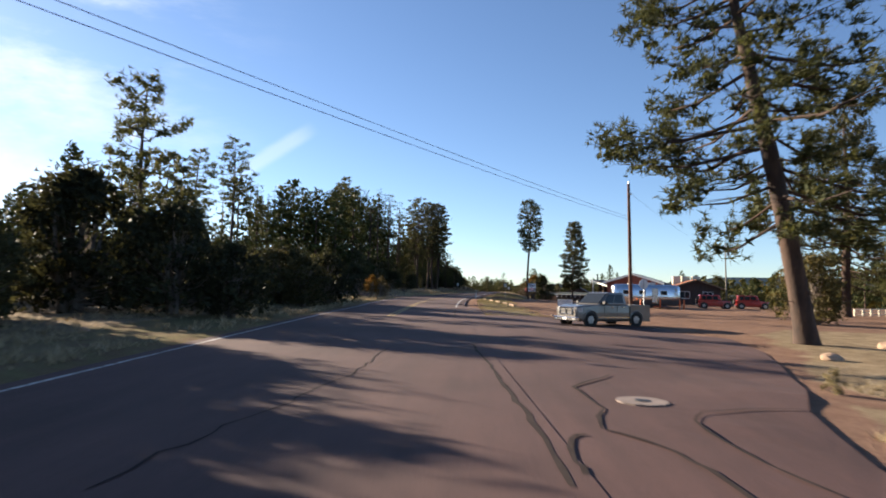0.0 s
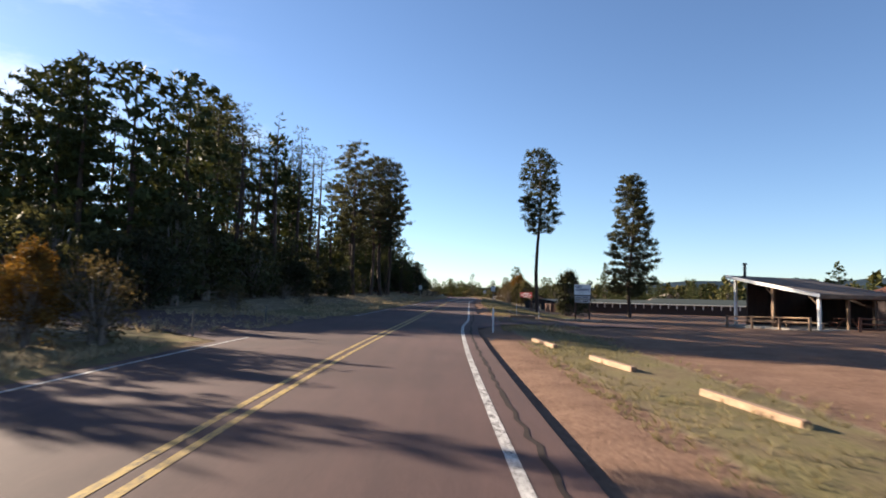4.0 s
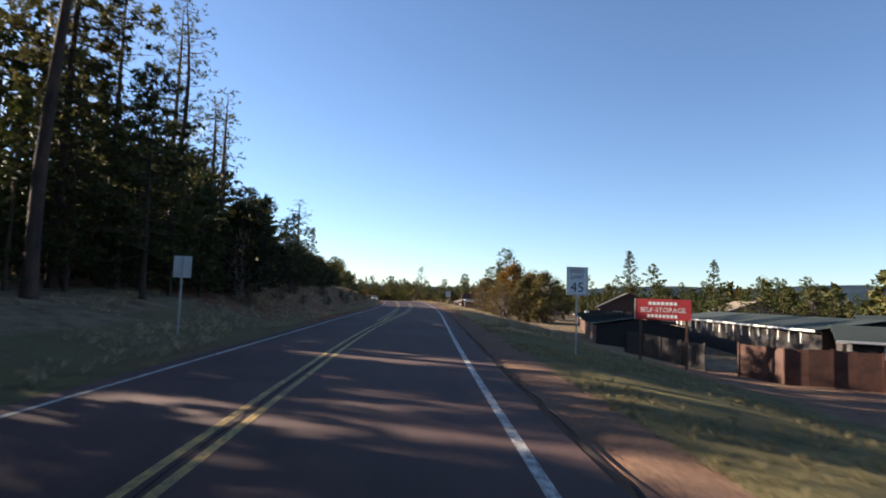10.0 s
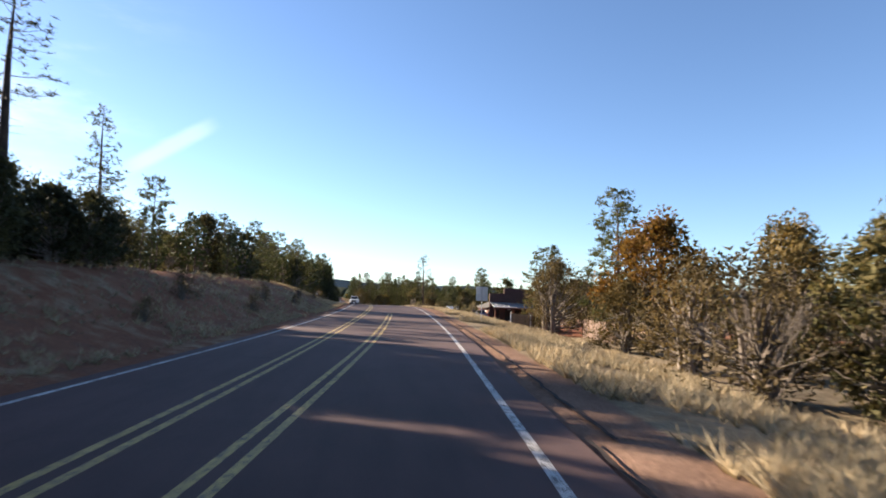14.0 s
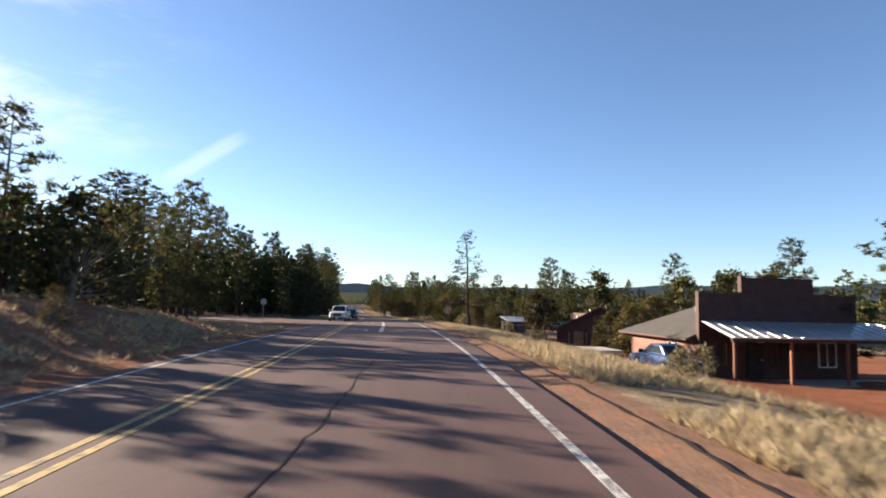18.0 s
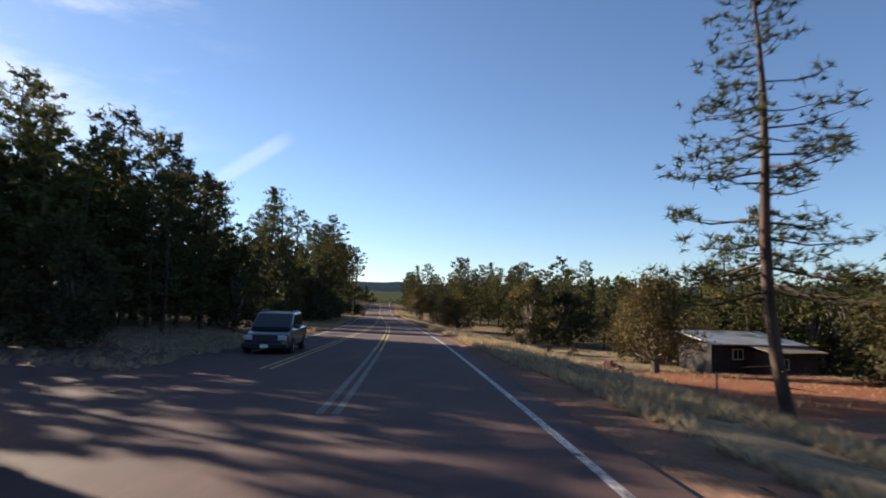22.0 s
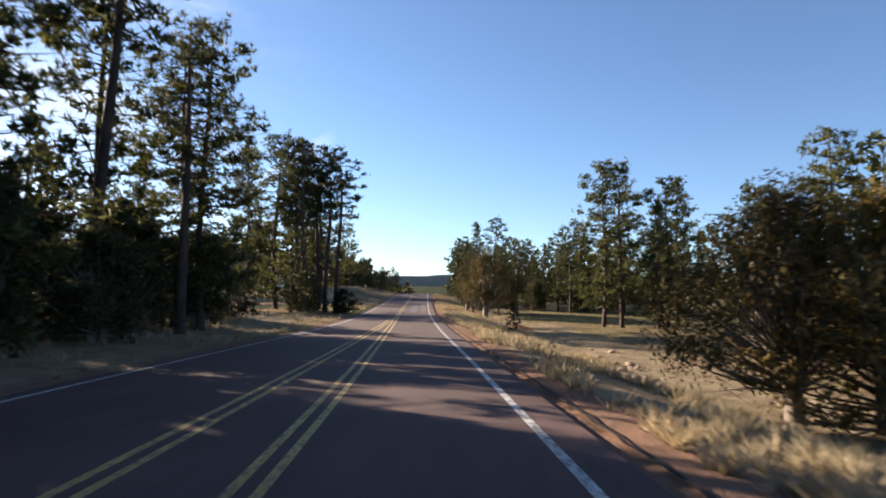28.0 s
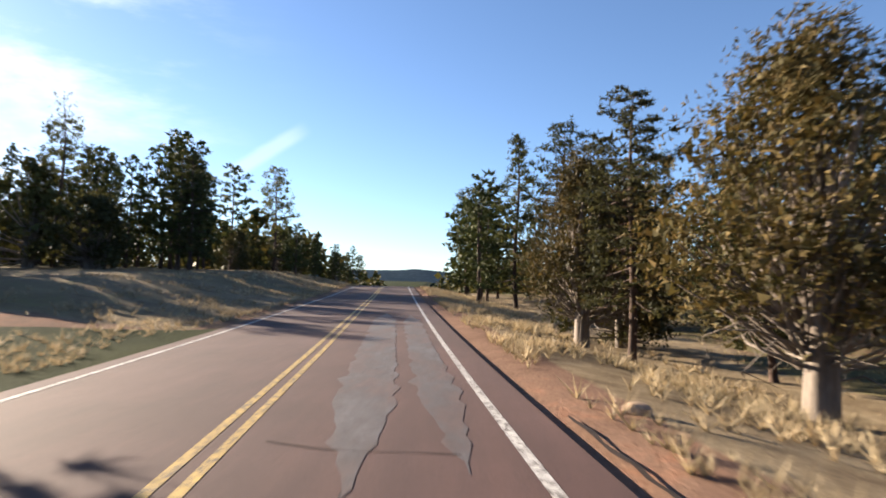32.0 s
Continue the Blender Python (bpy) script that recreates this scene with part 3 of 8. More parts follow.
def bush_meshes(seed, h, radius, material, stems=4, lumps=46, leaves=26, leaf=0.2, low=0.08, bark=None, blade=0.24, top=1.0, dense=True, stout=1.0, dead=0, coarse=30):
    """A juniper, oak or shrub: several stems from the base, limbs to leafy lumps that fill an uneven egg with gaps."""
    rng = random.Random(seed)
    tv, tf, cv, cf = [], [], [], []
    centres = []
    lobes = [(rng.uniform(0, 6.28), rng.uniform(0.7, 1.25)) for _ in range(5)]
    for i in range(lumps):
        f = low + (1 - low) * ((i + rng.random()) / lumps)
        wide = (math.sin(math.pi * min(0.16 + 0.84 * f * top, 1.0)) ** 0.7) * radius
        a = rng.uniform(0, 6.28)
        k = sum(w * max(0, math.cos(a - p)) for p, w in lobes) / 1.6
        d = wide * (0.35 + 0.65 * rng.random() ** 0.5) * min(max(k, 0.55), 1.25)
        centres.append(Vector((math.cos(a) * d, math.sin(a) * d, f * h * 0.95)))
    bases = [(rng.uniform(-0.2, 0.2), rng.uniform(-0.2, 0.2)) for _ in range(stems)]
    for b in bases:
        t = Vector((b[0] * h * 0.9, b[1] * h * 0.9, h * rng.uniform(0.55, 0.8)))
        m = t * 0.5 + Vector((rng.uniform(-0.15, 0.15), rng.uniform(-0.15, 0.15), 0)) * h * 0.3
        r = (0.022 * h + 0.02) * stout
        tube(tv, tf, [(b[0], b[1], -0.2), (b[0] * 1.3, b[1] * 1.3, 0.15 * h), m, t], [r * 1.3, r, r * 0.65, r * 0.2], 6)
    for c in centres:
        o = Vector((c.x * 0.12, c.y * 0.12, c.z * 0.45))
        mid = o.lerp(c, 0.55) + Vector((0, 0, -0.06 * h * rng.random()))
        tube(tv, tf, [o, mid, c], [0.007 * h + 0.008, 0.005 * h + 0.004, 0.004], 3)
        size = radius * rng.uniform(0.2, 0.34)
        if dense:
            clump(cv, cf, c, size * 0.85, leaf * 1.25, rng, coarse)
        for _ in range(leaves):
            q = c + unit(rng) * size * rng.random() ** (0.2 if dense else 0.4) * 1.15
            tuft(cv, cf, q, leaf * rng.uniform(0.8, 1.5), 3, rng, 0.45, blade)
    for _ in range(dead):  # grey dead limbs that stick out below the crown
        a, z = rng.uniform(0, 6.28), h * rng.uniform(0.08, 0.4)
        ln = radius * rng.uniform(0.45, 0.95)
        o = Vector((math.cos(a) * 0.1, math.sin(a) * 0.1, z))
        m = o + Vector((math.cos(a), math.sin(a), rng.uniform(0.0, 0.4))) * ln * 0.5
        e = m + Vector((math.cos(a + rng.uniform(-0.6, 0.6)), math.sin(a + rng.uniform(-0.6, 0.6)), rng.uniform(-0.5, 0.3))) * ln * 0.5
        tube(tv, tf, [o, m, e], [0.04, 0.025, 0.006], 4)
        for _ in range(3):
            p = m.lerp(e, rng.random())
            tube(tv, tf, [p, p + unit(rng) * ln * 0.3], [0.014, 0.004], 3)
    return mesh_of("trunk", tv, tf, bark or M_BARK_GREY, True), mesh_of("crown", cv, cf, material)


def bare_meshes(seed, h, radius):
    """A leafless shrub of forking twigs."""
    rng = random.Random(seed)
    tv, tf = [], []

    def grow(o, d, ln, r, depth):
        e = o + d * ln
        tube(tv, tf, [o, o.lerp(e, 0.5) + unit(rng) * ln * 0.06, e], [r, r * 0.8, r * 0.55], 3)
        if depth:
            for _ in range(3):
                nd_ = (d + unit(rng) * 0.55 + Vector((0, 0, 0.1))).normalized()
                grow(o.lerp(e, rng.uniform(0.6, 1.0)), nd_, ln * rng.uniform(0.6, 0.8), r * 0.55, depth - 1)

    for i in range(7):
        a = i * 0.9 + rng.random()
        grow(Vector((0.1 * math.cos(a), 0.1 * math.sin(a), -0.1)), Vector((math.cos(a) * radius / h * 0.8, math.sin(a) * radius / h * 0.8, 1)).normalized(), h * 0.36, 0.03, 3)
    return mesh_of("trunk", tv, tf, M_BARK_GREY, True), None


PINES = {
    "tall": pine_meshes(1, 22, 0.56, 2.7, "round", 1.15),
    "tall_b": pine_meshes(2, 22, 0.48, 2.4, "column", 1.0, sparse=0.12, core=False),
    "thin": pine_meshes(3, 20, 0.52, 1.8, "column", 0.95, sparse=0.22, core=False),
    "full": pine_meshes(4, 16, 0.12, 3.0, "full", 1.1, fluff=0.6, tips=1.6),
    "full_b": pine_meshes(5, 16, 0.1, 2.9, "cone", 1.25),
    "full_c": pine_meshes(6, 14, 0.18, 3.1, "full", 1.05, sparse=0.1, fluff=0.6, tips=1.35),
    "dark": pine_meshes(7, 18, 0.2, 3.5, "column", 1.35, needle=M_NEEDLE_DARK, fluff=0.3, tips=1.1, droop=0.12),
    "dark_round": pine_meshes(20, 20, 0.36, 3.2, "round", 1.5, needle=M_NEEDLE_DARK, tips=1.2),
    "sparse": pine_meshes(8, 16, 0.26, 3.2, "cone", 1.25, sparse=0.18, tips=1.5, lean=-0.055, core=False),
    "hero": pine_meshes(10, 19, 0.24, 5.3, "full", 1.35, trunk_r=0.38, lean=-0.19, sparse=0.14, fluff=0.8, tips=3.0, droop=0.2),
    "hero_b": pine_meshes(21, 15, 0.14, 4.9, "full", 1.25, trunk_r=0.3, needle=M_NEEDLE_DARK, fluff=0.7, tips=2.4, droop=0.15),
    "tiered": pine_meshes(22, 18, 0.17, 3.2, "column", 2.5, needle=M_NEEDLE_DARK, fluff=0.36, tips=2.6, droop=0.16),
    "crowned": pine_meshes(23, 22, 0.48, 2.6, "round", 2.1, fluff=0.6, tips=2.0),
    "umbrella": pine_meshes(24, 17, 0.5, 3.9, "round", 1.5, fluff=0.6, tips=1.6),
    "young": pine_meshes(9, 6, 0.1, 1.5, "cone", 1.6),
}
BUSHES = {
    "juniper": bush_meshes(11, 5, 2.0, M_JUNIPER, 4, 84, 30, 0.13, blade=0.2),
    "juniper_b": bush_meshes(12, 5, 1.7, M_JUNIPER, 3, 80, 30, 0.13, blade=0.2, top=1.05),
    "juniper_gold": bush_meshes(13, 5, 2.1, M_JUNIPER_GOLD, 4, 90, 36, 0.11, blade=0.2),
    "juniper_round": bush_meshes(40, 6.7, 3.6, M_JUNIPER_OLD, 2, 120, 46, 0.13, low=0.24, blade=0.2, stout=1.3, dead=10),
    "juniper_old": bush_meshes(19, 8.5, 3.5, M_JUNIPER_OLD, 3, 110, 56, 0.14, low=0.26, blade=0.18, stout=1.2, dead=26),
    "oak": bush_meshes(14, 6, 2.3, M_OAK, 3, 64, 46, 0.13, low=0.3, blade=0.36),
    "brush": bush_meshes(15, 3, 1.9, M_GREY_LEAF, 7, 48, 26, 0.11, low=0.1, blade=0.22, dense=False),
    "dark_bush": bush_meshes(16, 4, 2.0, M_NEEDLE_DARK, 4, 84, 19, 0.13, blade=0.2),
    "weed": bush_meshes(17, 1.2, 0.5, M_WEED, 5, 22, 12, 0.12, blade=0.2, dense=False),
    "bare": bare_meshes(18, 3, 2.2),
}
# plainer growth for the depth of the woods
DEEP = {
    "tall": pine_meshes(31, 22, 0.5, 2.7, "round", 1.2, needle=M_NEEDLE_DEEP, low=True),
    "thin": pine_meshes(32, 20, 0.5, 1.9, "column", 1.0, sparse=0.15, needle=M_NEEDLE_DEEP, low=True, core=False),
    "full": pine_meshes(33, 16, 0.12, 3.0, "full", 1.3, needle=M_NEEDLE_DEEP, low=True),
    "full_b": pine_meshes(34, 16, 0.14, 2.9, "cone", 1.3, needle=M_NEEDLE_DEEP, low=True),
    "full_c": pine_meshes(35, 14, 0.16, 3.1, "full", 1.2, needle=M_NEEDLE_DEEP, low=True),
    "dark": pine_meshes(36, 16, 0.16, 3.0, "round", 1.4, needle=M_NEEDLE_DARK, low=True),
    "juniper": bush_meshes(37, 5, 2.0, M_JUNIPER_DEEP, 2, 56, 7, 0.22, blade=0.2, coarse=10),
    "dark_bush": bush_meshes(38, 4, 2.0, M_NEEDLE_DARK, 2, 56, 6, 0.2, blade=0.21, coarse=10),
    "oak": bush_meshes(39, 6, 2.3, M_OAK, 2, 50, 9, 0.32, low=0.3, blade=0.3),
}
NATURAL = {"tall": 22, "tall_b": 22, "thin": 20, "full": 16, "full_b": 16, "full_c": 14, "dark": 18, "dark_round": 20, "tiered": 18, "crowned": 22, "hero_b": 15, "umbrella": 17, "juniper_round": 6.7, "sparse": 16, "hero": 19, "young": 6, "juniper": 5, "juniper_b": 5, "juniper_gold": 5, "juniper_old": 8.5, "oak": 6, "brush": 3, "dark_bush": 4, "weed": 1.2, "bare": 3}
WORDS = {
    "tall": ("pine_tree", "tall ponderosa pine with bare trunk and high green crown", "tree"),
    "tall_b": ("pine_tree", "tall ponderosa pine with narrow open crown", "tree"),
    "thin": ("pine_tree", "slender pine with a thin see-through crown", "tree"),
    "full": ("pine_tree", "green pine with a full rounded crown", "tree"),
    "full_b": ("pine_tree", "green pine with a broad pointed crown", "tree"),
    "full_c": ("pine_tree", "spreading green pine with gaps between its boughs", "tree"),
    "dark": ("pine_tree", "dense dark green pine in tiers of boughs", "tree"),
    "tiered": ("pine_tree", "dense dark green pine in drooping tiers of boughs", "tree"),
    "crowned": ("pine_tree", "tall pine with long bare trunk and clumped crown", "tree"),
    "dark_round": ("pine_tree", "dark green pine with a dense round-topped crown", "tree"),
    "hero_b": ("pine_tree", "broad dark pine with drooping boughs beside the dirt lot", "tree"),
    "sparse": ("pine_tree", "lean pine with sparse drooping boughs", "tree"),
    "hero": ("pine_tree", "large leaning ponderosa pine with wide ragged boughs", "tree"),
    "young": ("pine_tree", "small young pine with boughs down to the ground", "tree"),
    "juniper": ("juniper_tree", "bushy olive green juniper growing in dry grass", "tree"),
    "juniper_b": ("juniper_tree", "upright olive green juniper growing in dry grass", "tree"),
    "juniper_gold": ("juniper_tree", "sunlit golden brown juniper growing in dry grass", "tree"),
    "juniper_old": ("juniper_tree", "old shaggy brown green juniper with twisted stems", "tree"),
    "umbrella": ("pine_tree", "tall pine with a bare trunk and a broad domed crown", "tree"),
    "juniper_round": ("juniper_tree", "broad round brown green juniper on a short trunk", "tree"),
    "oak": ("oak_tree", "small oak with orange brown autumn leaves", "tree"),
    "brush": ("shrub", "grey brown shrub with small dry leaves", "shrub"),
    "dark_bush": ("shrub", "dense dark green bush under the pines", "shrub"),
    "weed": ("shrub", "small grey green weed on the verge", "shrub"),
    "bare": ("shrub", "leafless grey shrub with tangled twigs", "shrub"),
}
plant_rng = random.Random(77)


def plant(kind, x, y, h, wide=1.0, turn=None, label=""):
    """A plant of a kind, h metres high, standing on the ground."""
    name, words, cat = WORDS[kind]
    s = h / NATURAL[kind]
    meshes = PINES.get(kind) or BUSHES[kind]
    root = new(name)
    root.empty_display_size = 0.3
    w = s * wide * plant_rng.uniform(0.93, 1.07)
    root.matrix_basis = Matrix.LocRotScale((x, y, land(x, y) - 0.03), Euler((0, 0, plant_rng.uniform(0, 6.28) if turn is None else turn)), (w, w, s))
    for part_name, me in zip(("trunk", "crown"), meshes):
        if me:
            new(part_name, me).parent = root
    return tagged(root, label or words, cat)

# ---- single trees, left of the road ----
plant("full_c", -19, 34, 13.5)
plant("dark_bush", -20, 29.7, 7.5, 1.1)
plant("dark_bush", -15.6, 31.5, 6.0, 1.1)
plant("dark_bush", -12.4, 31, 3.9)
# these stand out of view, added to throw shade on the near road
plant("dark_bush", -23.8, 24.0, 6.4, 1.1)
plant("dark_bush", -20.2, 21.6, 5.2)
plant("dark_bush", -17.6, 19.6, 4.6)
plant("dark_bush", -17.0, 16.6, 5.6)
plant("full_b", -19.6, 14.0, 8.6)
plant("dark_bush", -16.2, 12.4, 6.6)
plant("full_c", -24.5, 17.5, 8.8)
plant("dark_bush", -26.5, 26.0, 8.2, 1.1)
plant("dark_bush", -22.0, 18.0, 6.4, 1.1)
plant("dark_bush", -19.4, 17.8, 5.2, 1.1)
plant("dark_bush", -24.0, 21.0, 6.2, 1.1)
plant("weed", 7.7, 13.4, 0.55)
plant("juniper", -12.8, 46, 3.9, 1.2)
plant("juniper", -15.8, 49, 4.4, 1.2)
plant("dark_bush", -11.8, 50, 4.4, 1.1)
plant("dark_bush", -16.4, 57, 4.0, 1.2)
plant("oak", -13.4, 82.6, 2.9, 1.0)
plant("brush", -12.4, 84.2, 2.6, 1.1)
plant("bare", -14.8, 84, 3.4)
plant("dark_bush", -17.6, 137, 4.2, 1.2)
plant("dark_bush", -14.8, 144, 3.6, 1.2)
plant("brush", -13.4, 121, 1.5)
plant("brush", -16.8, 127, 1.9, 1.2)
plant("brush", -15.2, 106, 1.7, 1.2)
plant("full", -27.5, 121.5, 11.0)
plant("full_b", -30.0, 127.0, 12.0)
plant("full_b", -25.2, 117.0, 9.5)
plant("full", -32.0, 130.5, 12.0)
plant("full", -28.5, 61.0, 11.0)
plant("full_b", -33.0, 58.0, 12.5)
plant("full_c", -25.0, 52.0, 9.5)
plant("tall_b", -21.5, 126, 19.5)
plant("tall", -26.0, 133, 22.5)
plant("tall_b", -24.2, 141, 21.0)
plant("tall", -30.5, 139, 24.0)
plant("thin", -28.0, 146, 23.0)
plant("tall", -33.0, 149, 25.5)
plant("tall_b", -22.4, 152, 22.0)
plant("thin", -18.8, 156, 22.0)
plant("tall", -38.8, 84, 20.5)
plant("tall", -35.4, 88, 23.0)
plant("tall", -33.6, 158, 29.0, 0.9)
plant("tall_b", -47, 173, 27)
plant("thin", -20, 147, 22.5)
plant("dark_round", -10.1, 179, 25.0, 0.95)
plant("dark_round", -15.2, 166, 21.0, 1.0)
plant("dark_round", -12.6, 172.5, 24.5)
plant("dark_round", -14.2, 160.5, 24)
plant("dark_round", -11.2, 175.5, 25.0, 1.1)
plant("thin", -25.3, 183, 28, 1.2)
plant("thin", -28.6, 184.5, 28.5, 1.2)
plant("tall_b", -32.5, 180, 29)
plant("thin", -61, 169, 28, 1.3)
plant("tall_b", -11.0, 207.5, 20.5)
plant("thin", -12.6, 212, 21.5)
plant("thin", -13.2, 229, 20.0, 1.2)
plant("tall_b", -16.0, 235, 21.5)
plant("dark", -10.2, 226.5, 9.5, 1.2)
plant("thin", -14.5, 206, 21.0)
plant("tall", -10.8, 190.5, 22.5, 1.1)
plant("dark_round", -13.2, 197.0, 21.0)
plant("dark_bush", -6.1, 206.5, 6.2)
plant("young", -7.1, 201, 6.3, 1.2)
plant("young", -5.6, 211, 7.0, 1.2)
plant("full_c", -4.6, 220.5, 7.2)
plant("thin", -16.6, 262, 14.6, 1.5)
plant("thin", -19.2, 263.5, 15.0, 1.6)
plant("thin", -9.2, 262, 13.4, 1.7)
plant("dark", -12.6, 262.4, 7.6, 1.3)
plant("dark", -16.0, 260.0, 7.6, 1.3)
plant("dark_bush", -10.2, 259.4, 5.8)
plant("dark_bush", -14.0, 257.0, 6.0)
plant("full_b", -19.6, 259.0, 8.0, 1.2)
plant("dark_bush", -11.2, 265.4, 5.4)
plant("dark_bush", -7.8, 249.6, 3.6)
plant("dark_bush", -10.4, 247.4, 4.6)
plant("dark_bush", -7.6, 253.4, 3.6)
plant("dark_bush", -13.4, 254, 4.4)
plant("dark_bush", -6.2, 243.0, 3.6)
plant("dark_bush", -5.4, 230.5, 4.2)
plant("sparse", -21.9, 301, 18.6)
plant("sparse", -28.5, 285, 21.0)
plant("thin", -30.5, 291, 18.0)
plant("full_c", -10.9, 287, 8.5)
plant("juniper", -9.7, 299, 7.0)
plant("full_c", -6.5, 308, 7.5)
plant("full_c", -7.2, 331, 9.5)
plant("full", -7.2, 355.5, 12.4)
plant("full_c", -9.4, 361.5, 12.0)
plant("dark", -11.4, 352.0, 10.5, 1.1)
plant("full_b", -9.0, 348.6, 9.0, 1.1)
plant("dark_round", -13.8, 355.6, 13.0, 1.3)
plant("full", -11.0, 346.0, 9.0, 1.2)
plant("full", -13.5, 367.2, 12.0, 1.1)
plant("dark", -16.8, 366.0, 12.0, 1.2)
plant("full_c", -20.5, 367.4, 11.0, 1.1)
plant("tall", -35.8, 412.0, 24.0, 1.2)
plant("full", -26, 423, 20.5)
plant("full_b", -12.5, 451, 17.0)
plant("full", -36, 421, 22.5)
plant("tall", -28, 428.6, 21.7)
plant("full_c", -13, 415.7, 15)
plant("full", -11.5, 447, 14.0)
plant("full_b", -20.5, 453.8, 18)
plant("tall", -33.6, 465, 22)
plant("tall", -30.5, 465, 22)
plant("tall_b", -24.4, 466.6, 21)
plant("tall_b", -12.8, 455, 17.6, 1.2)
plant("full_b", -10.4, 468, 15.0)
plant("full", -11.2, 486, 16.0)
plant("full", -21.8, 500.8, 22)
plant("full_c", -20.6, 557, 20)
plant("tall_b", -13.8, 509.6, 15.8, 1.4)
plant("full", -14.5, 497.5, 19)
plant("tall", -17.5, 500.5, 20, 1.1)
plant("dark_bush", -13.6, 503, 4.4, 1.1)
plant("full", -14.2, 512.5, 17.0)
plant("tall", -15.2, 505.0, 22.0, 1.1)
plant("full_b", -17.0, 507.5, 18.0)
plant("dark_bush", -15.5, 515.0, 5.6)
plant("dark_bush", -18.0, 511.0, 6.5)
plant("full_c", -21.5, 520.0, 8.5)
plant("dark_bush", -18.6, 523.5, 4.6, 1.1)
plant("full_b", -25.0, 526.0, 9.5)
plant("full", -15.4, 512, 15.6)
plant("full", -25.3, 554.5, 22, 1.05)
plant("dark_bush", -21.0, 550.0, 4.6)
plant("full_b", -26.5, 548, 20)
plant("dark_bush", -15.6, 548.7, 2.9, 1.25)
plant("dark_bush", -19.0, 546.2, 4.6)
plant("tall", -16.9, 551.2, 19.5, 1.05)
plant("tall_b", -18.0, 550.6, 19.0, 1.25)
plant("tall", -19.6, 552.4, 20.0, 1.1)
plant("tall_b", -20.2, 549.2, 19.5, 1.3)
plant("crowned", -21.6, 551.2, 20.5, 1.1)
plant("full_c", -19.0, 541.6, 9.0)
plant("full", -41.5, 658.7, 19)
plant("full", -36.5, 614, 13)
plant("tall_b", -46.6, 607.5, 17)
plant("full_c", -54, 619, 17)
plant("dark_bush", -43, 608, 7.5, 1.2)
plant("juniper", -38, 632, 5.5)

# ---- single trees, right of the road ----
plant("hero", 14.0, 26.3, 20.5, 1.0, turn=0.0)
plant("hero_b", 35.0, 59.0, 19.5)
plant("full_b", 33.0, 48.0, 12.0)
plant("juniper", 24.0, 44.0, 5.0, 1.2)
plant("crowned", 15.3, 164.5, 26.8)
plant("tiered", 23.7, 144.3, 18.6, 1.0)
# a juniper, given the dark bush's foliage to stand for its backlit side
plant("dark_bush", 17.4, 152.2, 6.4, 0.95)
plant("brush", 23.0, 258.2, 5.2, 0.9)
plant("juniper_gold", 27.4, 257.5, 7.2)
plant("juniper", 26.0, 245.8, 7.0)
plant("juniper_b", 24.2, 248.2, 6.4)
plant("juniper_gold", 27.4, 294.0, 7.6)
plant("brush", 21.8, 251.5, 4.8, 1.1)
plant("bare", 21.3, 250.3, 5.2, 1.0)
plant("oak", 27.9, 271.5, 9.0)
plant("full", 28.2, 279.8, 12.4, 1.1)
plant("brush", 24.8, 287.0, 6.6, 0.9)
plant("juniper_gold", 23.5, 266.8, 4.4, 1.2)
plant("full", 33.5, 322.0, 11.5, 1.3)
plant("full_b", 36.5, 326.0, 12.5, 1.2)
plant("full_c", 39.5, 333.0, 9.0, 1.3)
plant("juniper", 31.6, 354.2, 4.8, 1.15)
plant("juniper_b", 30.9, 357.4, 4.4, 1.15)
plant("full", 64.0, 418.5, 16.0)
plant("juniper", 36.3, 361.0, 6.0)
plant("juniper_b", 34.5, 359.5, 4.4)
plant("sparse", 21.3, 392.5, 15.0, 1.15, turn=0.0)
plant("full", 44.3, 439.6, 17.5)
plant("full", 46.6, 453.6, 16)
plant("full_b", 38.5, 404.0, 10.5)
plant("juniper", 33.1, 402.0, 6.4)
plant("dark_bush", 36.5, 409.0, 6.0, 1.3)
plant("juniper_round", 24.8, 415.6, 6.7)
plant("juniper", 23.7, 469.3, 10.6, 0.85)
plant("dark_bush", 27.5, 466.0, 8.6, 1.0)
plant("juniper_gold", 12.4, 498.9, 7.0)
plant("full_b", 46.7, 485.3, 10)
plant("full", 19.6, 547.1, 15.8, 1.1)
plant("full", 22.8, 488.8, 13)
plant("full_c", 31.0, 476.0, 12)
plant("full", 46, 532.8, 17)
plant("juniper_old", 10.4, 500.5, 7.2, 1.05)
plant("full", 13.3, 548.6, 18.0, 1.1)
plant("full_c", 15.0, 547.4, 17.8, 1.0)
plant("full_b", 22.3, 552.6, 17.0)
plant("umbrella", 27.6, 515.6, 15.2)
plant("full", 22.4, 520.4, 14.2)
plant("full", 12.0, 583.0, 13.0)
plant("full_b", 17.0, 588.0, 14.0)
plant("full", 22.0, 580.0, 13.0)
plant("full_c", 27.0, 586.0, 14.0)
plant("dark_bush", 14.6, 579.5, 4.0, 1.2)
plant("dark_bush", 20.0, 584.5, 5.0, 1.2)
plant("dark_bush", 8.6, 586.0, 5.0)
plant("dark_bush", 25.6, 577.0, 4.2, 1.2)
plant("young", 3.1, 534.6, 2.6)
plant("juniper_old", 0.3, 564.5, 8.9)
plant("juniper", -0.2, 578.0, 7.2, 1.0)
plant("dark", -1.6, 572.0, 9.6, 1.2)
plant("full", 2.2, 570.0, 10.0)
plant("juniper_old", -2.6, 576.0, 8.0, 0.9)
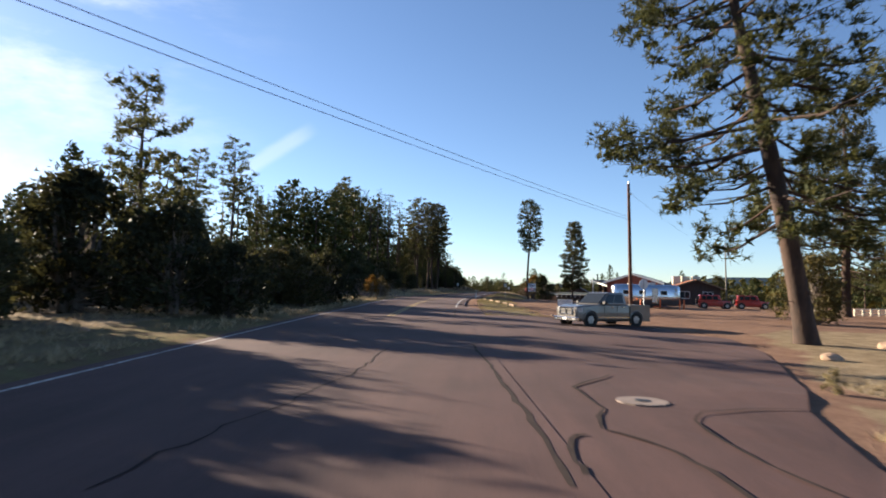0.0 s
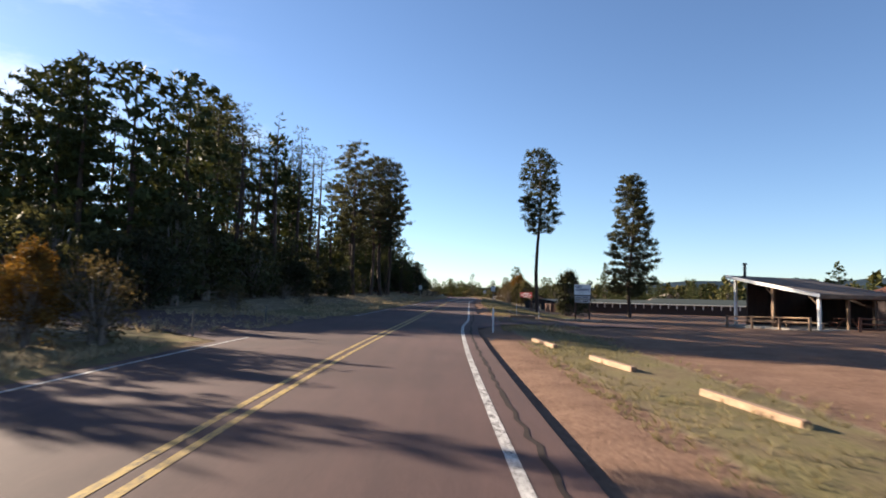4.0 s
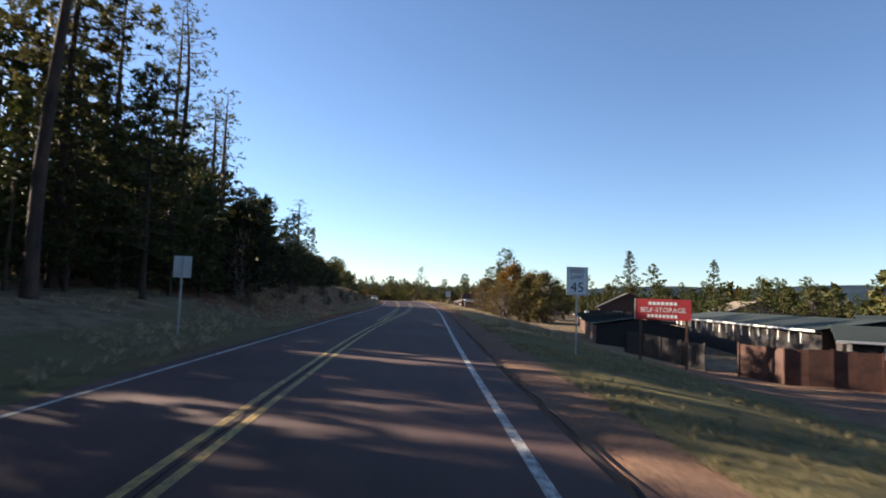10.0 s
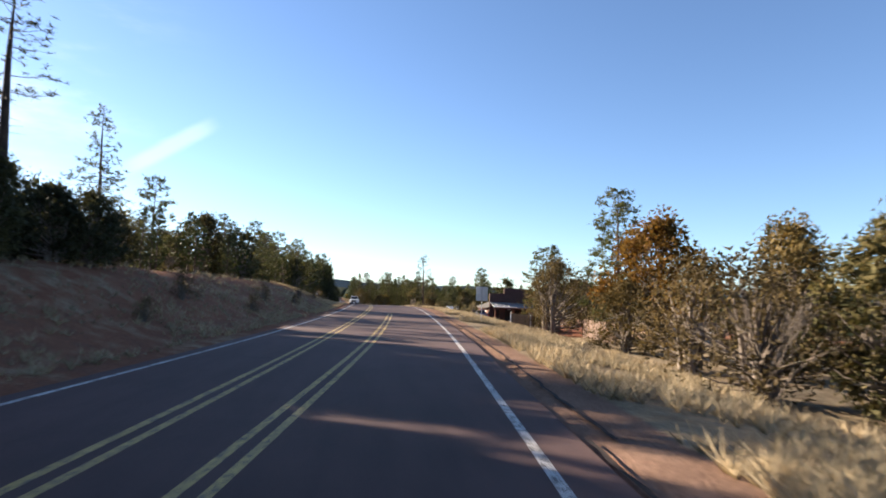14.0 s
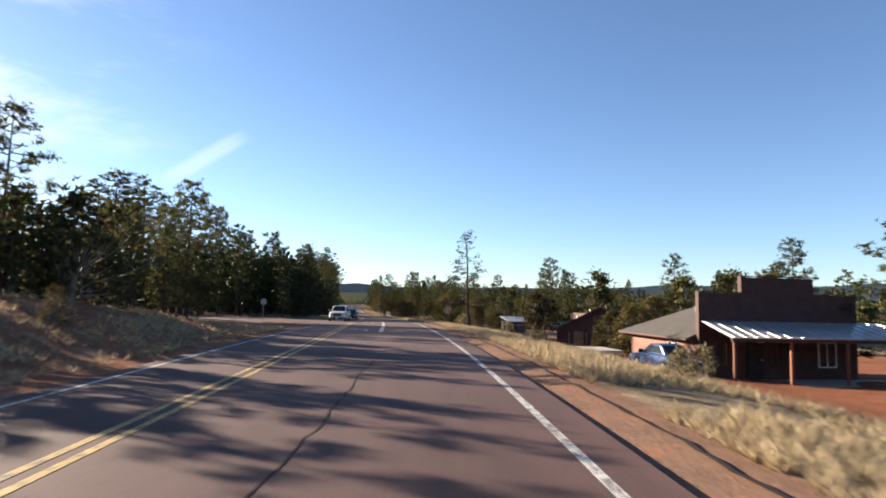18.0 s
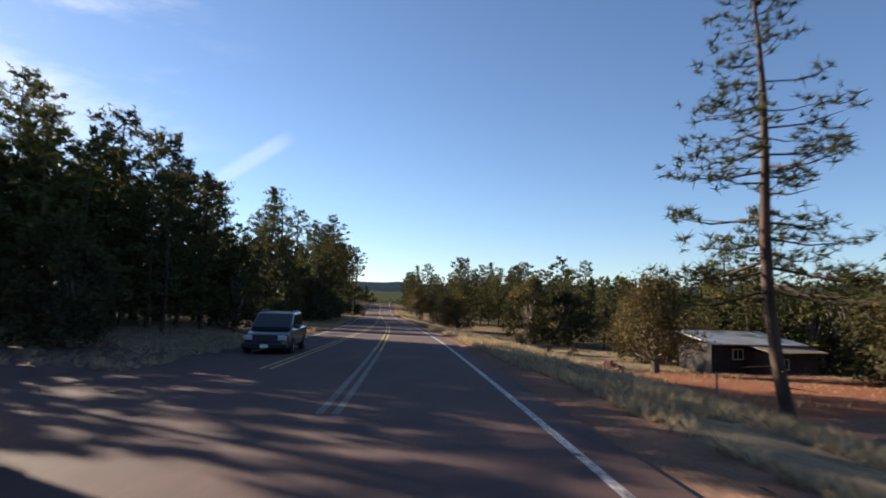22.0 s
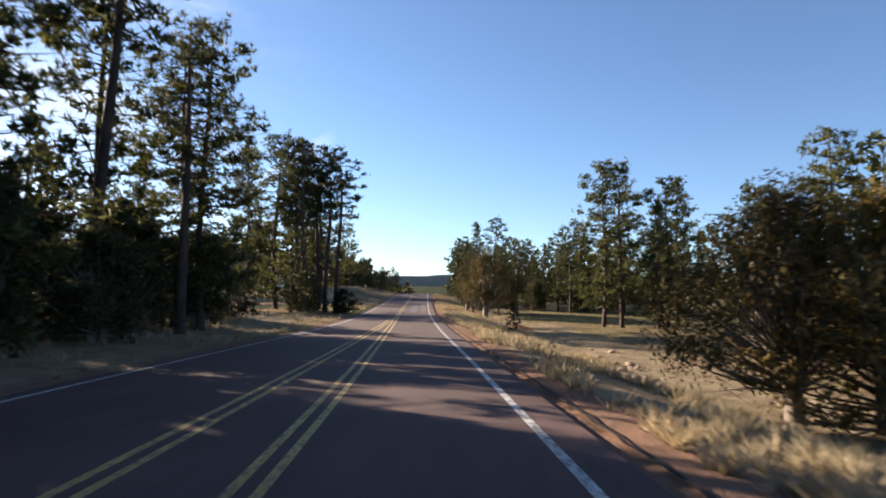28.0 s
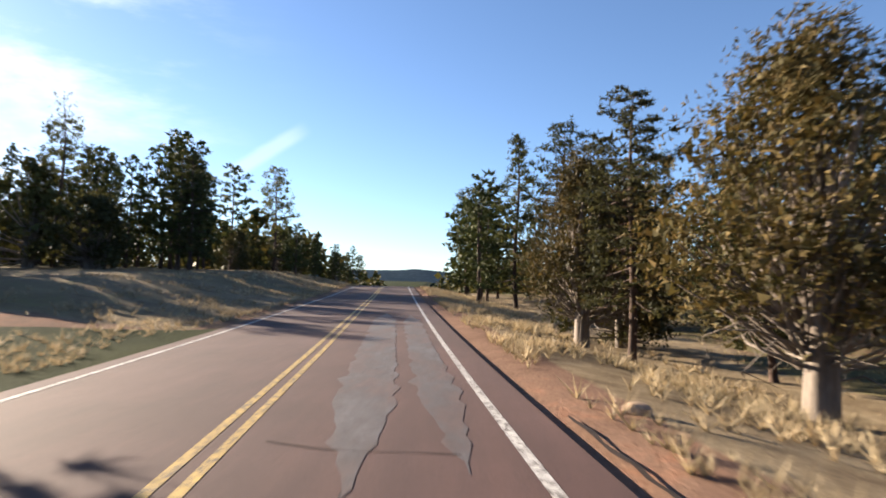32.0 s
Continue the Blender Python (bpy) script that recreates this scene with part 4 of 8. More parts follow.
plant("dark_round", 4.6, 566.0, 9.4, 1.3)
plant("full_b", -2.2, 612, 17.5)
plant("full", 1.9, 609, 18.2)
plant("full_c", 5.5, 601, 13.0)
plant("juniper", 3.0, 592, 7.5, 1.2)
plant("full", -7.0, 636, 15)
for x_, y_, h_ in ((20.1, 319.0, 1.0), (21.6, 320.6, 1.3), (20.7, 306.7, 1.7), (21.4, 310.6, 1.6), (21.5, 344.0, 0.9), (18.9, 334.5, 1.0), (17.7, 372.0, 0.9), (18.0, 366.5, 1.4), (17.7, 434.7, 1.3), (25.3, 446.0, 1.5), (20.3, 352.0, 1.2), (22.0, 380.0, 1.2), (16.0, 420.0, 1.1), (19.5, 428.0, 1.0)):
    plant("weed", x_, y_, h_)

# ---- woods that fill in behind, tree by tree ----
KEEP_OFF = [(-2, 40, 15, 130), (14, 62, 155, 238), (36, 56, 250, 280), (25, 45, 326, 350), (27, 44, 362, 384), (24, 40, 370, 428), (-60, -12, 365, 391), (-42, -28, 574, 590), (20, 34, 355, 392), (-17, -12, 470, 474), (24, 31, 432, 437), (19, 46, 205, 262), (19, 31, 405, 428), (36, 48, 386, 402), (-19, -10, 92, 134)]
standing = []
deep_woods = []


# stretches of the road that the sun reaches over gaps in the wood, and how open each gap is
GLADES = [(13, 20, 0.9), (27, 36, 0.8), (52, 92, 0.88), (115, 125, 1.0), (134, 186, 0.85), (248, 345, 0.75), (357, 376, 1.0), (376, 387, 0.6), (411, 446, 0.8), (508, 534, 0.8), (549, 600, 0.95)]


def in_glade(x, y, h, rng):
    """Whether a tree of this height would close one of the gaps."""
    d = (along(AXIS, y) + 0.5 - x) / math.sin(radians(-SUN_AZ))
    if d < 0 or h - d * math.tan(radians(SUN_EL)) < -1.0:
        return False
    at = y - d * math.cos(radians(SUN_AZ))
    return any(a < at < b and rng.random() < k for a, b, k in GLADES)


def wood(count, x0, x1, y0, y1, kinds, h0, h1, gap, seed, near=0.0):
    """Scatters trees at sideways offsets x0..x1 from the road axis; those within near metres of it are trees of their own, the rest join the deep woods."""
    rng = random.Random(seed)
    made = tries = 0
    while made < count and tries < count * 30:
        tries += 1
        y = rng.uniform(y0, y1)
        u = rng.uniform(x0, x1)
        x = along(AXIS, y) + u
        if any(a < x < b and c < y < d for a, b, c, d in KEEP_OFF) or any((x - p) ** 2 + (y - q) ** 2 < gap * gap for p, q in standing):
            continue
        kind, h = rng.choice(kinds), rng.uniform(h0, h1)
        if in_glade(x, y, h, rng):
            continue
        standing.append((x, y))
        if abs(u) < near:
            kind = "full_b" if kind == "dark" else kind
            plant(kind, x, y, h)
        else:
            deep_woods.append((kind, x, y, h, rng.uniform(0.9, 1.15), rng.uniform(0, 6.28)))
        made += 1


LOW = ["dark_bush", "dark_bush", "dark_bush", "juniper", "full_c"]
MIXED = ["full", "full_b", "full_c", "dark"]
wood(30, -45, -15, 31, 110, MIXED, 7, 11.5, 2.6, 101, 20)
wood(26, -50, -19, -40, 5, MIXED, 6, 9, 3.0, 124)
wood(60, -40, -13.5, 36, 125, LOW, 3.5, 6.5, 1.9, 120, 19)
wood(34, -27, -14.5, 38, 68, ["dark_bush", "dark", "full_c", "dark_bush"], 3.8, 5.8, 1.5, 127, 17)
wood(20, -75, -36, -10, 130, ["tall", "full", "full_b"], 12, 17, 3.0, 102)
wood(22, -44, -22, 102, 140, ["tall", "thin", "full"], 12, 19, 2.6, 129, 17)
wood(22, -38, -13.5, 180, 206, MIXED, 8, 12, 2.1, 130, 16)
wood(44, -52, -22, 108, 205, ["tall", "thin", "thin", "full"], 17, 25, 2.3, 103)
wood(70, -46, -15.5, 134, 205, LOW, 4.0, 7.4, 1.9, 104, 18)
wood(36, -36, -19, 104, 140, ["dark_bush", "dark_bush", "dark"], 5.0, 8.2, 1.6, 131, 15)
wood(46, -48, -17, 194, 225, MIXED, 7.5, 10, 1.9, 105, 18)
# tall trees set far back, added to shade the road and the sheds
wood(44, -44, -24, 204, 258, ["full", "thin", "tall"], 14.5, 19, 2.3, 140)
wood(50, -46, -16, 225, 255, MIXED, 6.5, 9, 1.8, 135, 18)
for x_, y_, h_ in ((-3.2, 203.0, 1.3), (-2.6, 212.4, 1.0), (-1.3, 216.0, 0.8), (-2.8, 221.0, 1.4), (0.0, 226.6, 0.9), (-1.2, 233.8, 1.2), (1.2, 241.0, 1.0), (0.4, 246.0, 1.4), (2.0, 255.0, 0.9), (1.0, 262.4, 1.3), (2.8, 270.4, 1.0), (1.9, 279.0, 1.2), (3.0, 288.0, 0.8), (2.2, 297.0, 1.2), (2.6, 309.0, 1.0), (2.0, 322.0, 1.3)):
    plant("brush", x_ - 1.6, y_, h_)
wood(10, -42, -19, 255, 264, MIXED, 5.5, 7.5, 2.0, 136)
wood(60, -30, -14.0, 196, 268, LOW, 2.6, 4.0, 1.7, 121, 19)
wood(20, -23, -14, 300, 346, ["full_c", "dark_bush", "full_b"], 4, 6.0, 1.8, 132, 15.5)
wood(8, -24, -15, 276, 300, ["full_c", "dark_bush", "full_b"], 4, 5.5, 1.8, 138, 15.5)
wood(34, -45, -16, 272, 345, ["full_c", "full", "juniper", "full_b"], 4, 6.5, 2.4, 106, 24)
wood(22, -60, -32, 318, 352, MIXED, 8, 11, 2.6, 107)
wood(14, -60, -13, 391.5, 401, MIXED, 7, 9, 1.8, 133, 14)
wood(18, -60, -18, 340, 366, MIXED, 7, 11, 2.6, 122, 24)
wood(50, -32, -12.8, 401, 425, MIXED, 9, 11.5, 1.6, 126, 15.5)
wood(66, -56, -15, 391, 484, MIXED, 9, 13.5, 2.4, 108, 19)
wood(44, -32, -12.5, 395, 484, LOW, 3.5, 6.5, 1.9, 109, 17)
wood(30, -36, -13, 474, 490, MIXED, 10.5, 15, 1.8, 134, 15.5)
wood(16, -40, -22, 494, 509, MIXED, 9, 12, 2.2, 137)
wood(20, -52, -15, 484, 517, MIXED, 8, 15, 2.5, 110, 19)
wood(18, -28, -13, 486, 515, LOW, 3, 6, 2.0, 123, 18)
wood(60, -70, -24, 520, 558, ["full", "full_b", "dark", "dark_bush"], 6, 12, 2.4, 125)
wood(22, -46, -24, 574, 640, ["full", "full_b", "tall"], 12, 16, 2.6, 139)
wood(36, -65, -26, 572, 665, ["full", "full_c", "juniper", "full_b"], 6, 12, 3.0, 111)
wood(48, 17, 75, 488, 600, ["full", "full_c", "full_b", "dark"], 9, 15, 3.6, 112, 28)
wood(30, 7, 50, 598, 665, ["full", "full_b", "full_c"], 11, 16, 3.0, 113)
wood(64, 27, 80, 395, 500, ["full", "full_b", "full_c", "dark", "juniper"], 7, 12, 2.8, 114, 29)
wood(46, 26, 60, 430, 474, ["juniper", "dark_bush", "full_c"], 5, 8.5, 2.0, 141, 30)
wood(64, 46, 110, 262, 420, ["full", "full_c", "juniper", "full_b"], 7, 11, 3.2, 115)
wood(42, 62, 120, 150, 290, ["full", "juniper", "full_c", "full_b"], 5.5, 8.5, 3.6, 116)
wood(28, 45, 110, 10, 145, ["full", "full_c", "juniper"], 5.5, 8.5, 4.0, 117)
wood(24, -30, -11, 640, 720, ["full_c", "juniper", "full"], 5, 9, 3.0, 118)


def join_deep_woods():
    """All the trees in the depth of the woods as one mesh."""
    parts = []
    slots = []
    base = 0
    for kind, x, y, h, w, turn in deep_woods:
        s = h / (16 if kind == "dark" else NATURAL[kind])
        m = np.array(Matrix.LocRotScale((x, y, land(x, y) - 0.03), Euler((0, 0, turn)), (s * w, s * w, s)))
        for me in DEEP[kind]:
            nv, nl, nf = len(me.vertices), len(me.loops), len(me.polygons)
            co, lv, lt = np.empty(nv * 3, np.float32), np.empty(nl, np.int32), np.empty(nf, np.int32)
            me.vertices.foreach_get("co", co)
            me.loops.foreach_get("vertex_index", lv)
            me.polygons.foreach_get("loop_total", lt)
            if me.materials[0] not in slots:
                slots.append(me.materials[0])
            parts.append((co.reshape(-1, 3) @ m[:3, :3].T + m[:3, 3], lv + base, lt, np.full(nf, slots.index(me.materials[0]), np.int32)))
            base += nv
    co, lv, lt, mi = (np.concatenate([p[i] for p in parts]) for i in range(4))
    me = bpy.data.meshes.new("deep_woods")
    me.vertices.add(len(co))
    me.loops.add(len(lv))
    me.polygons.add(len(lt))
    me.vertices.foreach_set("co", co.astype(np.float32).ravel())
    me.loops.foreach_set("vertex_index", lv.astype(np.int32))
    me.polygons.foreach_set("loop_start", np.concatenate(([0], np.cumsum(lt)[:-1])).astype(np.int32))
    me.polygons.foreach_set("material_index", mi)
    for s in slots:
        me.materials.append(s)
    me.update(calc_edges=True)
    tagged(new("deep_woods", me), "pines and junipers in the depth of the woods", "woods", kind="stuff")


join_deep_woods()
plant("full_b", 73, 326, 17.5)
plant("full", 58, 372, 13.5)


def far_woods():
    """The woods in the distance, as one mass of small trees."""
    rng = random.Random(5)
    cv, cf = [], []
    n = 0
    while n < 7300:
        y = rng.uniform(-150, 1500) if n < 6300 else rng.uniform(650, 1150)
        x = along(AXIS, y) + (rng.gauss(0, 330) if n < 6300 else rng.uniform(-130, 130))
        u = abs(x - along(AXIS, y))
        near = (78 if x > 0 else 50) if y < 640 else max(10, 24 - (y - 640) * 0.1)
        if u < near or any(a - 4 < x < b + 4 and c < y < d for a, b, c, d in KEEP_OFF):
            continue
        n += 1
        h = rng.uniform(6, 11.5) * (0.8 if y > 900 else 1)
        z = land(x, y)
        w = h * rng.uniform(0.2, 0.3)
        k = 26 if u < 250 and y < 900 else 13
        for i in range(k):
            f = (i + rng.random()) / k
            r = w * math.sin(math.pi * min(0.2 + 0.78 * f, 1)) ** 0.7
            a = rng.uniform(0, 6.28)
            d = r * rng.random() ** 0.5
            tuft(cv, cf, Vector((x + d * math.cos(a), y + d * math.sin(a), z + h * (0.1 + 0.84 * f))), h * 0.17, 2, rng, 0.2, 0.55)
    tagged(new("far_woods", mesh_of("far_woods", cv, cf, M_FAR)), "distant pine and juniper woods on rolling land", "woods", kind="stuff")


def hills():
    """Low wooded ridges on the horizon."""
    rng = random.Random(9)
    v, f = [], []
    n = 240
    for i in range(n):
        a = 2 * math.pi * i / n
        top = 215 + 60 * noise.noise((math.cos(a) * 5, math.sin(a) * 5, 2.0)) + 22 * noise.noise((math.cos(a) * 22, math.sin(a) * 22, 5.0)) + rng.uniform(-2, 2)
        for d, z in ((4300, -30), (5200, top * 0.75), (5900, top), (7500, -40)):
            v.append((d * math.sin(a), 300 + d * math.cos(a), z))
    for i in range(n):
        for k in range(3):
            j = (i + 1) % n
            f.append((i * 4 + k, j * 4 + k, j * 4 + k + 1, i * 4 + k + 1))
    tagged(new("backdrop_hills", mesh_of("backdrop_hills", v, f, M_HILL, True)), "low wooded hills on the horizon, coloured blue for haze", "hills", kind="structure")


# the blue of far-off haze is put into the hills' own colour
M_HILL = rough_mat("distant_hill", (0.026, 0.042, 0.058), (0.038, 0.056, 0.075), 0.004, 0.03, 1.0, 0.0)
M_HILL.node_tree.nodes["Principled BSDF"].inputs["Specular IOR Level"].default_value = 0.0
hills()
M_FAR = leaf_mat("far_foliage", [(0.03, 0.038, 0.016), (0.052, 0.058, 0.022), (0.085, 0.08, 0.03), (0.12, 0.095, 0.038)], 0.15, 0.0)
far_woods()


def grass_band(name, label, seed, count, y0, y1, d0, d1, right, size, material, patch=0.1):
    """Tufts of grass between two distances from the pavement's edge, thick in patches."""
    rng = random.Random(seed)
    cv, cf = [], []
    made = 0
    for _ in range(count * 6):
        if made >= count:
            break
        y = rng.uniform(y0, y1)
        d = d0 + (d1 - d0) * rng.random() ** 1.3
        lo, hi = road_edges(y)
        x = along(AXIS, y) + (hi + d if right else lo - d)
        if noise.noise((x * 0.35, y * 0.18, seed)) < patch * 2 - 0.2 + rng.uniform(-0.25, 0.25):
            continue
        if any(a < x < b and c < y < e for a, b, c, e in KEEP_OFF[:1]) and d > 6 or 543.5 < y < 549 and -0.6 < x < 4:
            continue
        made += 1
        z = land(x, y)
        s = size * rng.uniform(0.5, 1.3)
        tuft(cv, cf, Vector((x, y, z)), s, 9, rng, 1.1, 0.05)
    tagged(new(name, mesh_of(name, cv, cf, material)), label, "grass", kind="stuff")


grass_band("dry_grass", "tall straw coloured dry grass on the verge", 21, 7000, 205, 300, 1.4, 8.5, True, 0.42, M_GRASS, 0.06)
grass_band("dry_grass", "low straw coloured dry grass on the verge", 29, 8000, 296, 395, 1.4, 7.0, True, 0.34, M_GRASS, 0.06)
grass_band("dry_grass", "dry grass tufts on the verge by the field", 22, 7500, 395, 640, 0.9, 8.0, True, 0.44, M_GRASS, 0.1)
grass_band("dry_grass", "dry grass and twigs on the road bank", 33, 3600, 196, 345, 0.9, 6.5, False, 0.26, M_GRASS, 0.06)
grass_band("dry_grass", "short dry grass under the pines", 23, 7500, -10, 345, 0.7, 9.0, False, 0.32, M_GRASS, 0.12)
grass_band("dry_grass", "short dry grass along the wood's edge", 24, 7000, 390, 660, 0.7, 12.0, False, 0.33, M_GRASS, 0.1)
grass_band("turf", "short green and yellow turf beside the lot", 25, 9000, 40, 205, 1.3, 9.0, True, 0.15, M_WEED, 0.05)
grass_band("dry_grass", "pale dry grass by the junction", 26, 900, 20, 36, 11.0, 24.0, True, 0.36, M_GRASS, 0.05)
grass_band("dry_grass", "low dry grass at the junction's edge", 27, 1500, 3, 20, 7.6, 22.0, True, 0.26, M_GRASS, 0.05)
grass_band("dry_grass", "low dry grass at the junction's corner", 28, 500, 1, 9, 4.4, 8.0, True, 0.2, M_GRASS, 0.05)

grass_band("dry_grass", "thin low grass on the open ground under the pines", 30, 5200, 470, 640, 7.5, 34.0, True, 0.2, M_GRASS, 0.04)
grass_band("turf", "short green grass of a small meadow", 32, 2600, 557, 575, 12.0, 32.0, True, 0.13, M_WEED, 0.0)
grass_band("dry_grass", "thin low grass on the open ground by the sheds", 31, 2600, 395, 470, 7.5, 30.0, True, 0.2, M_GRASS, 0.04)

# ---- building helpers ----
M_RED_WALL = rough_mat("red_painted_boards", (0.115, 0.024, 0.017), (0.16, 0.037, 0.026), 3, 25, 0.75, 0.004, stretch=(1, 1, 0.2))
M_DARK_WALL = rough_mat("dark_stained_boards", (0.035, 0.02, 0.016), (0.065, 0.036, 0.027), 3, 25, 0.8, 0.004, stretch=(1, 1, 0.2))
M_BLACK_WALL = rough_mat("black_brown_panel", (0.018, 0.013, 0.012), (0.035, 0.025, 0.021), 3, 25, 0.8, 0.003)
M_TERRA = rough_mat("terracotta_stucco", (0.2, 0.094, 0.066), (0.24, 0.118, 0.084), 2, 40, 0.9, 0.004)
M_TAN_WALL = rough_mat("tan_stucco", (0.3, 0.2, 0.14), (0.37, 0.25, 0.175), 2, 40, 0.9, 0.004)
M_FRONT = rough_mat("dark_brown_stucco", (0.052, 0.027, 0.022), (0.08, 0.042, 0.034), 2, 30, 0.85, 0.004)
M_BROWN_WALL = rough_mat("weathered_brown_boards", (0.1, 0.07, 0.05), (0.16, 0.115, 0.082), 3, 25, 0.85, 0.004, stretch=(1, 1, 0.2))
M_WHITE = rough_mat("white_paint", (0.66, 0.64, 0.6), (0.78, 0.76, 0.72), 2, 30, 0.6, 0.002)
M_CREAM = rough_mat("cream_trim", (0.55, 0.5, 0.38), (0.64, 0.58, 0.45), 2, 30, 0.6, 0.002)
M_SHINGLE = rough_mat("brown_shingle", (0.075, 0.05, 0.038), (0.12, 0.08, 0.06), 1.2, 30, 0.9, 0.012)
M_SHINGLE_GREY = rough_mat("grey_brown_shingle", (0.0425, 0.0375, 0.031), (0.0625, 0.055, 0.045), 1.2, 30, 0.9, 0.012)
M_SHINGLE_TAN = rough_mat("weathered_tan_shingle", (0.136, 0.108, 0.076), (0.192, 0.152, 0.108), 1.2, 30, 0.9, 0.012)
M_RUST_ROOF = rough_mat("rust_orange_roof", (0.2, 0.07, 0.03), (0.3, 0.11, 0.045), 1.2, 30, 0.85, 0.01)
M_GREEN_ROOF = rough_mat("dark_green_metal_roof", (0.0048, 0.0132, 0.0108), (0.0084, 0.0204, 0.0162), 2, 20, 0.85, 0.003)
M_METAL_ROOF = rough_mat("galvanised_roof", (0.5, 0.52, 0.55), (0.66, 0.68, 0.7), 2, 20, 0.35, 0.003, metal=0.7)
M_WOOD = rough_mat("weathered_wood", (0.16, 0.1, 0.06), (0.28, 0.18, 0.11), 4, 30, 0.85, 0.006, 0.2, stretch=(0.3, 1, 1))
M_WOOD_RED = rough_mat("red_brown_wood", (0.14, 0.049, 0.0245), (0.21, 0.0805, 0.042), 4, 30, 0.8, 0.006, 0.2)
M_FENCE_BROWN = rough_mat("weathered_fence_boards", (0.07, 0.042, 0.03), (0.12, 0.075, 0.052), 3, 20, 0.9, 0.006, 0.2, stretch=(1, 1, 0.2))
M_POLE = rough_mat("creosoted_pole", (0.0715, 0.033, 0.0193), (0.127, 0.0633, 0.0385), 3, 20, 0.9, 0.01, stretch=(1, 1, 0.15))
M_PLANK = rough_mat("red_brown_plank", (0.13, 0.066, 0.04), (0.26, 0.15, 0.092), 4, 30, 0.85, 0.006, 0.25, stretch=(0.3, 1, 1))
M_POLE_GREY = rough_mat("grey_pole", (0.14, 0.126, 0.105), (0.21, 0.189, 0.161), 3, 20, 0.9, 0.01, stretch=(1, 1, 0.15))
M_CONCRETE = rough_mat("concrete", (0.288, 0.264, 0.232), (0.384, 0.352, 0.312), 1.5, 30, 0.9, 0.004)
M_ROCK = rough_mat("tan_rock", (0.26, 0.17, 0.11), (0.45, 0.32, 0.22), 2, 14, 0.95, 0.03, 0.25)
M_ROCK_RED = rough_mat("red_rock", (0.3, 0.12, 0.065), (0.46, 0.21, 0.12), 2, 14, 0.95, 0.03, 0.25)
M_STEEL = rough_mat("galvanised_steel", (0.32, 0.33, 0.34), (0.45, 0.46, 0.47), 4, 30, 0.4, 0.002, metal=0.8)
M_SIGN_WHITE = rough_mat("white_sign_sheet", (0.72, 0.72, 0.7), (0.8, 0.8, 0.78), 1, 20, 0.5, 0.0)
M_SIGN_BACK = rough_mat("bare_aluminium_sign", (0.42, 0.43, 0.44), (0.55, 0.56, 0.57), 2, 20, 0.5, 0.0, metal=0.5)
M_SIGN_RED = rough_mat("red_sign_sheet", (0.33, 0.022, 0.03), (0.4, 0.03, 0.038), 1, 20, 0.5, 0.0)
M_BLACK = rough_mat("black_paint", (0.012, 0.012, 0.013), (0.02, 0.02, 0.021), 2, 20, 0.5, 0.0)
M_BLUE_INK = rough_mat("dark_blue_ink", (0.03, 0.03, 0.09), (0.045, 0.045, 0.12), 2, 20, 0.6, 0.0)
M_ORANGE = rough_mat("orange_plastic", (0.75, 0.14, 0.025), (0.85, 0.19, 0.04), 2, 20, 0.5, 0.0)
M_TEAL = rough_mat("teal_cloth", (0.02, 0.1, 0.1), (0.035, 0.15, 0.14), 4, 30, 0.9, 0.004)
M_YELLOW_SIGN = rough_mat("yellow_sign_sheet", (0.62, 0.38, 0.03), (0.7, 0.44, 0.045), 1, 20, 0.5, 0.0)
M_STOP_RED = rough_mat("stop_sign_red", (0.42, 0.02, 0.02), (0.5, 0.03, 0.03), 1, 20, 0.5, 0.0)
M_RUBBER = rough_mat("tyre_rubber", (0.012, 0.012, 0.012), (0.024, 0.023, 0.022), 6, 40, 0.85, 0.003)
M_CHROME = rough_mat("chrome", (0.6, 0.61, 0.62), (0.72, 0.73, 0.74), 4, 30, 0.15, 0.0, metal=1.0)
M_ALU = rough_mat("polished_aluminium", (0.62, 0.64, 0.67), (0.78, 0.8, 0.83), 1.5, 20, 0.22, 0.0, metal=1.0)
M_RIM = rough_mat("wheel_rim", (0.4, 0.41, 0.42), (0.55, 0.56, 0.57), 5, 30, 0.35, 0.0, metal=0.8)
M_LIGHT = rough_mat("lamp_lens", (0.36, 0.36, 0.35), (0.48, 0.48, 0.47), 6, 30, 0.12, 0.0)
M_TAIL = rough_mat("red_lens", (0.3, 0.012, 0.012), (0.38, 0.02, 0.02), 6, 30, 0.2, 0.0)
M_INSIDE = rough_mat("dim_interior", (0.02, 0.018, 0.016), (0.04, 0.035, 0.03), 2, 10, 0.9, 0.0)


def glass_mat(name, tint):
    m, nt, bsdf = mat(name)
    bsdf.inputs["Base Color"].default_value = (*tint, 1)
    bsdf.inputs["Roughness"].default_value, bsdf.inputs["Specular IOR Level"].default_value = 0.06, 0.28
    return m


M_GLASS = glass_mat("dark_window_glass", (0.02, 0.024, 0.028))


def car_paint(name, c, metal=0.3):
    m, nt, bsdf = mat(name)
    n = noise_at(nt, 1.5, 3)
    nt.links.new(ramp(nt, n, [(0.3, tuple(v * 0.88 for v in c)), (0.7, c)]), bsdf.inputs["Base Color"])
    bsdf.inputs["Metallic"].default_value, bsdf.inputs["Roughness"].default_value = metal, 0.32
    bsdf.inputs["Coat Weight"].default_value, bsdf.inputs["Coat Roughness"].default_value = 0.6, 0.08
    return m


def thing(name, x, y, z, turn=0.0, label="", cat="", group=""):
    root = new(name)
    root.empty_display_size = 0.3
    root.matrix_basis = pose(x, y, z, 0, 0, turn)
    return tagged(root, label, cat, group)


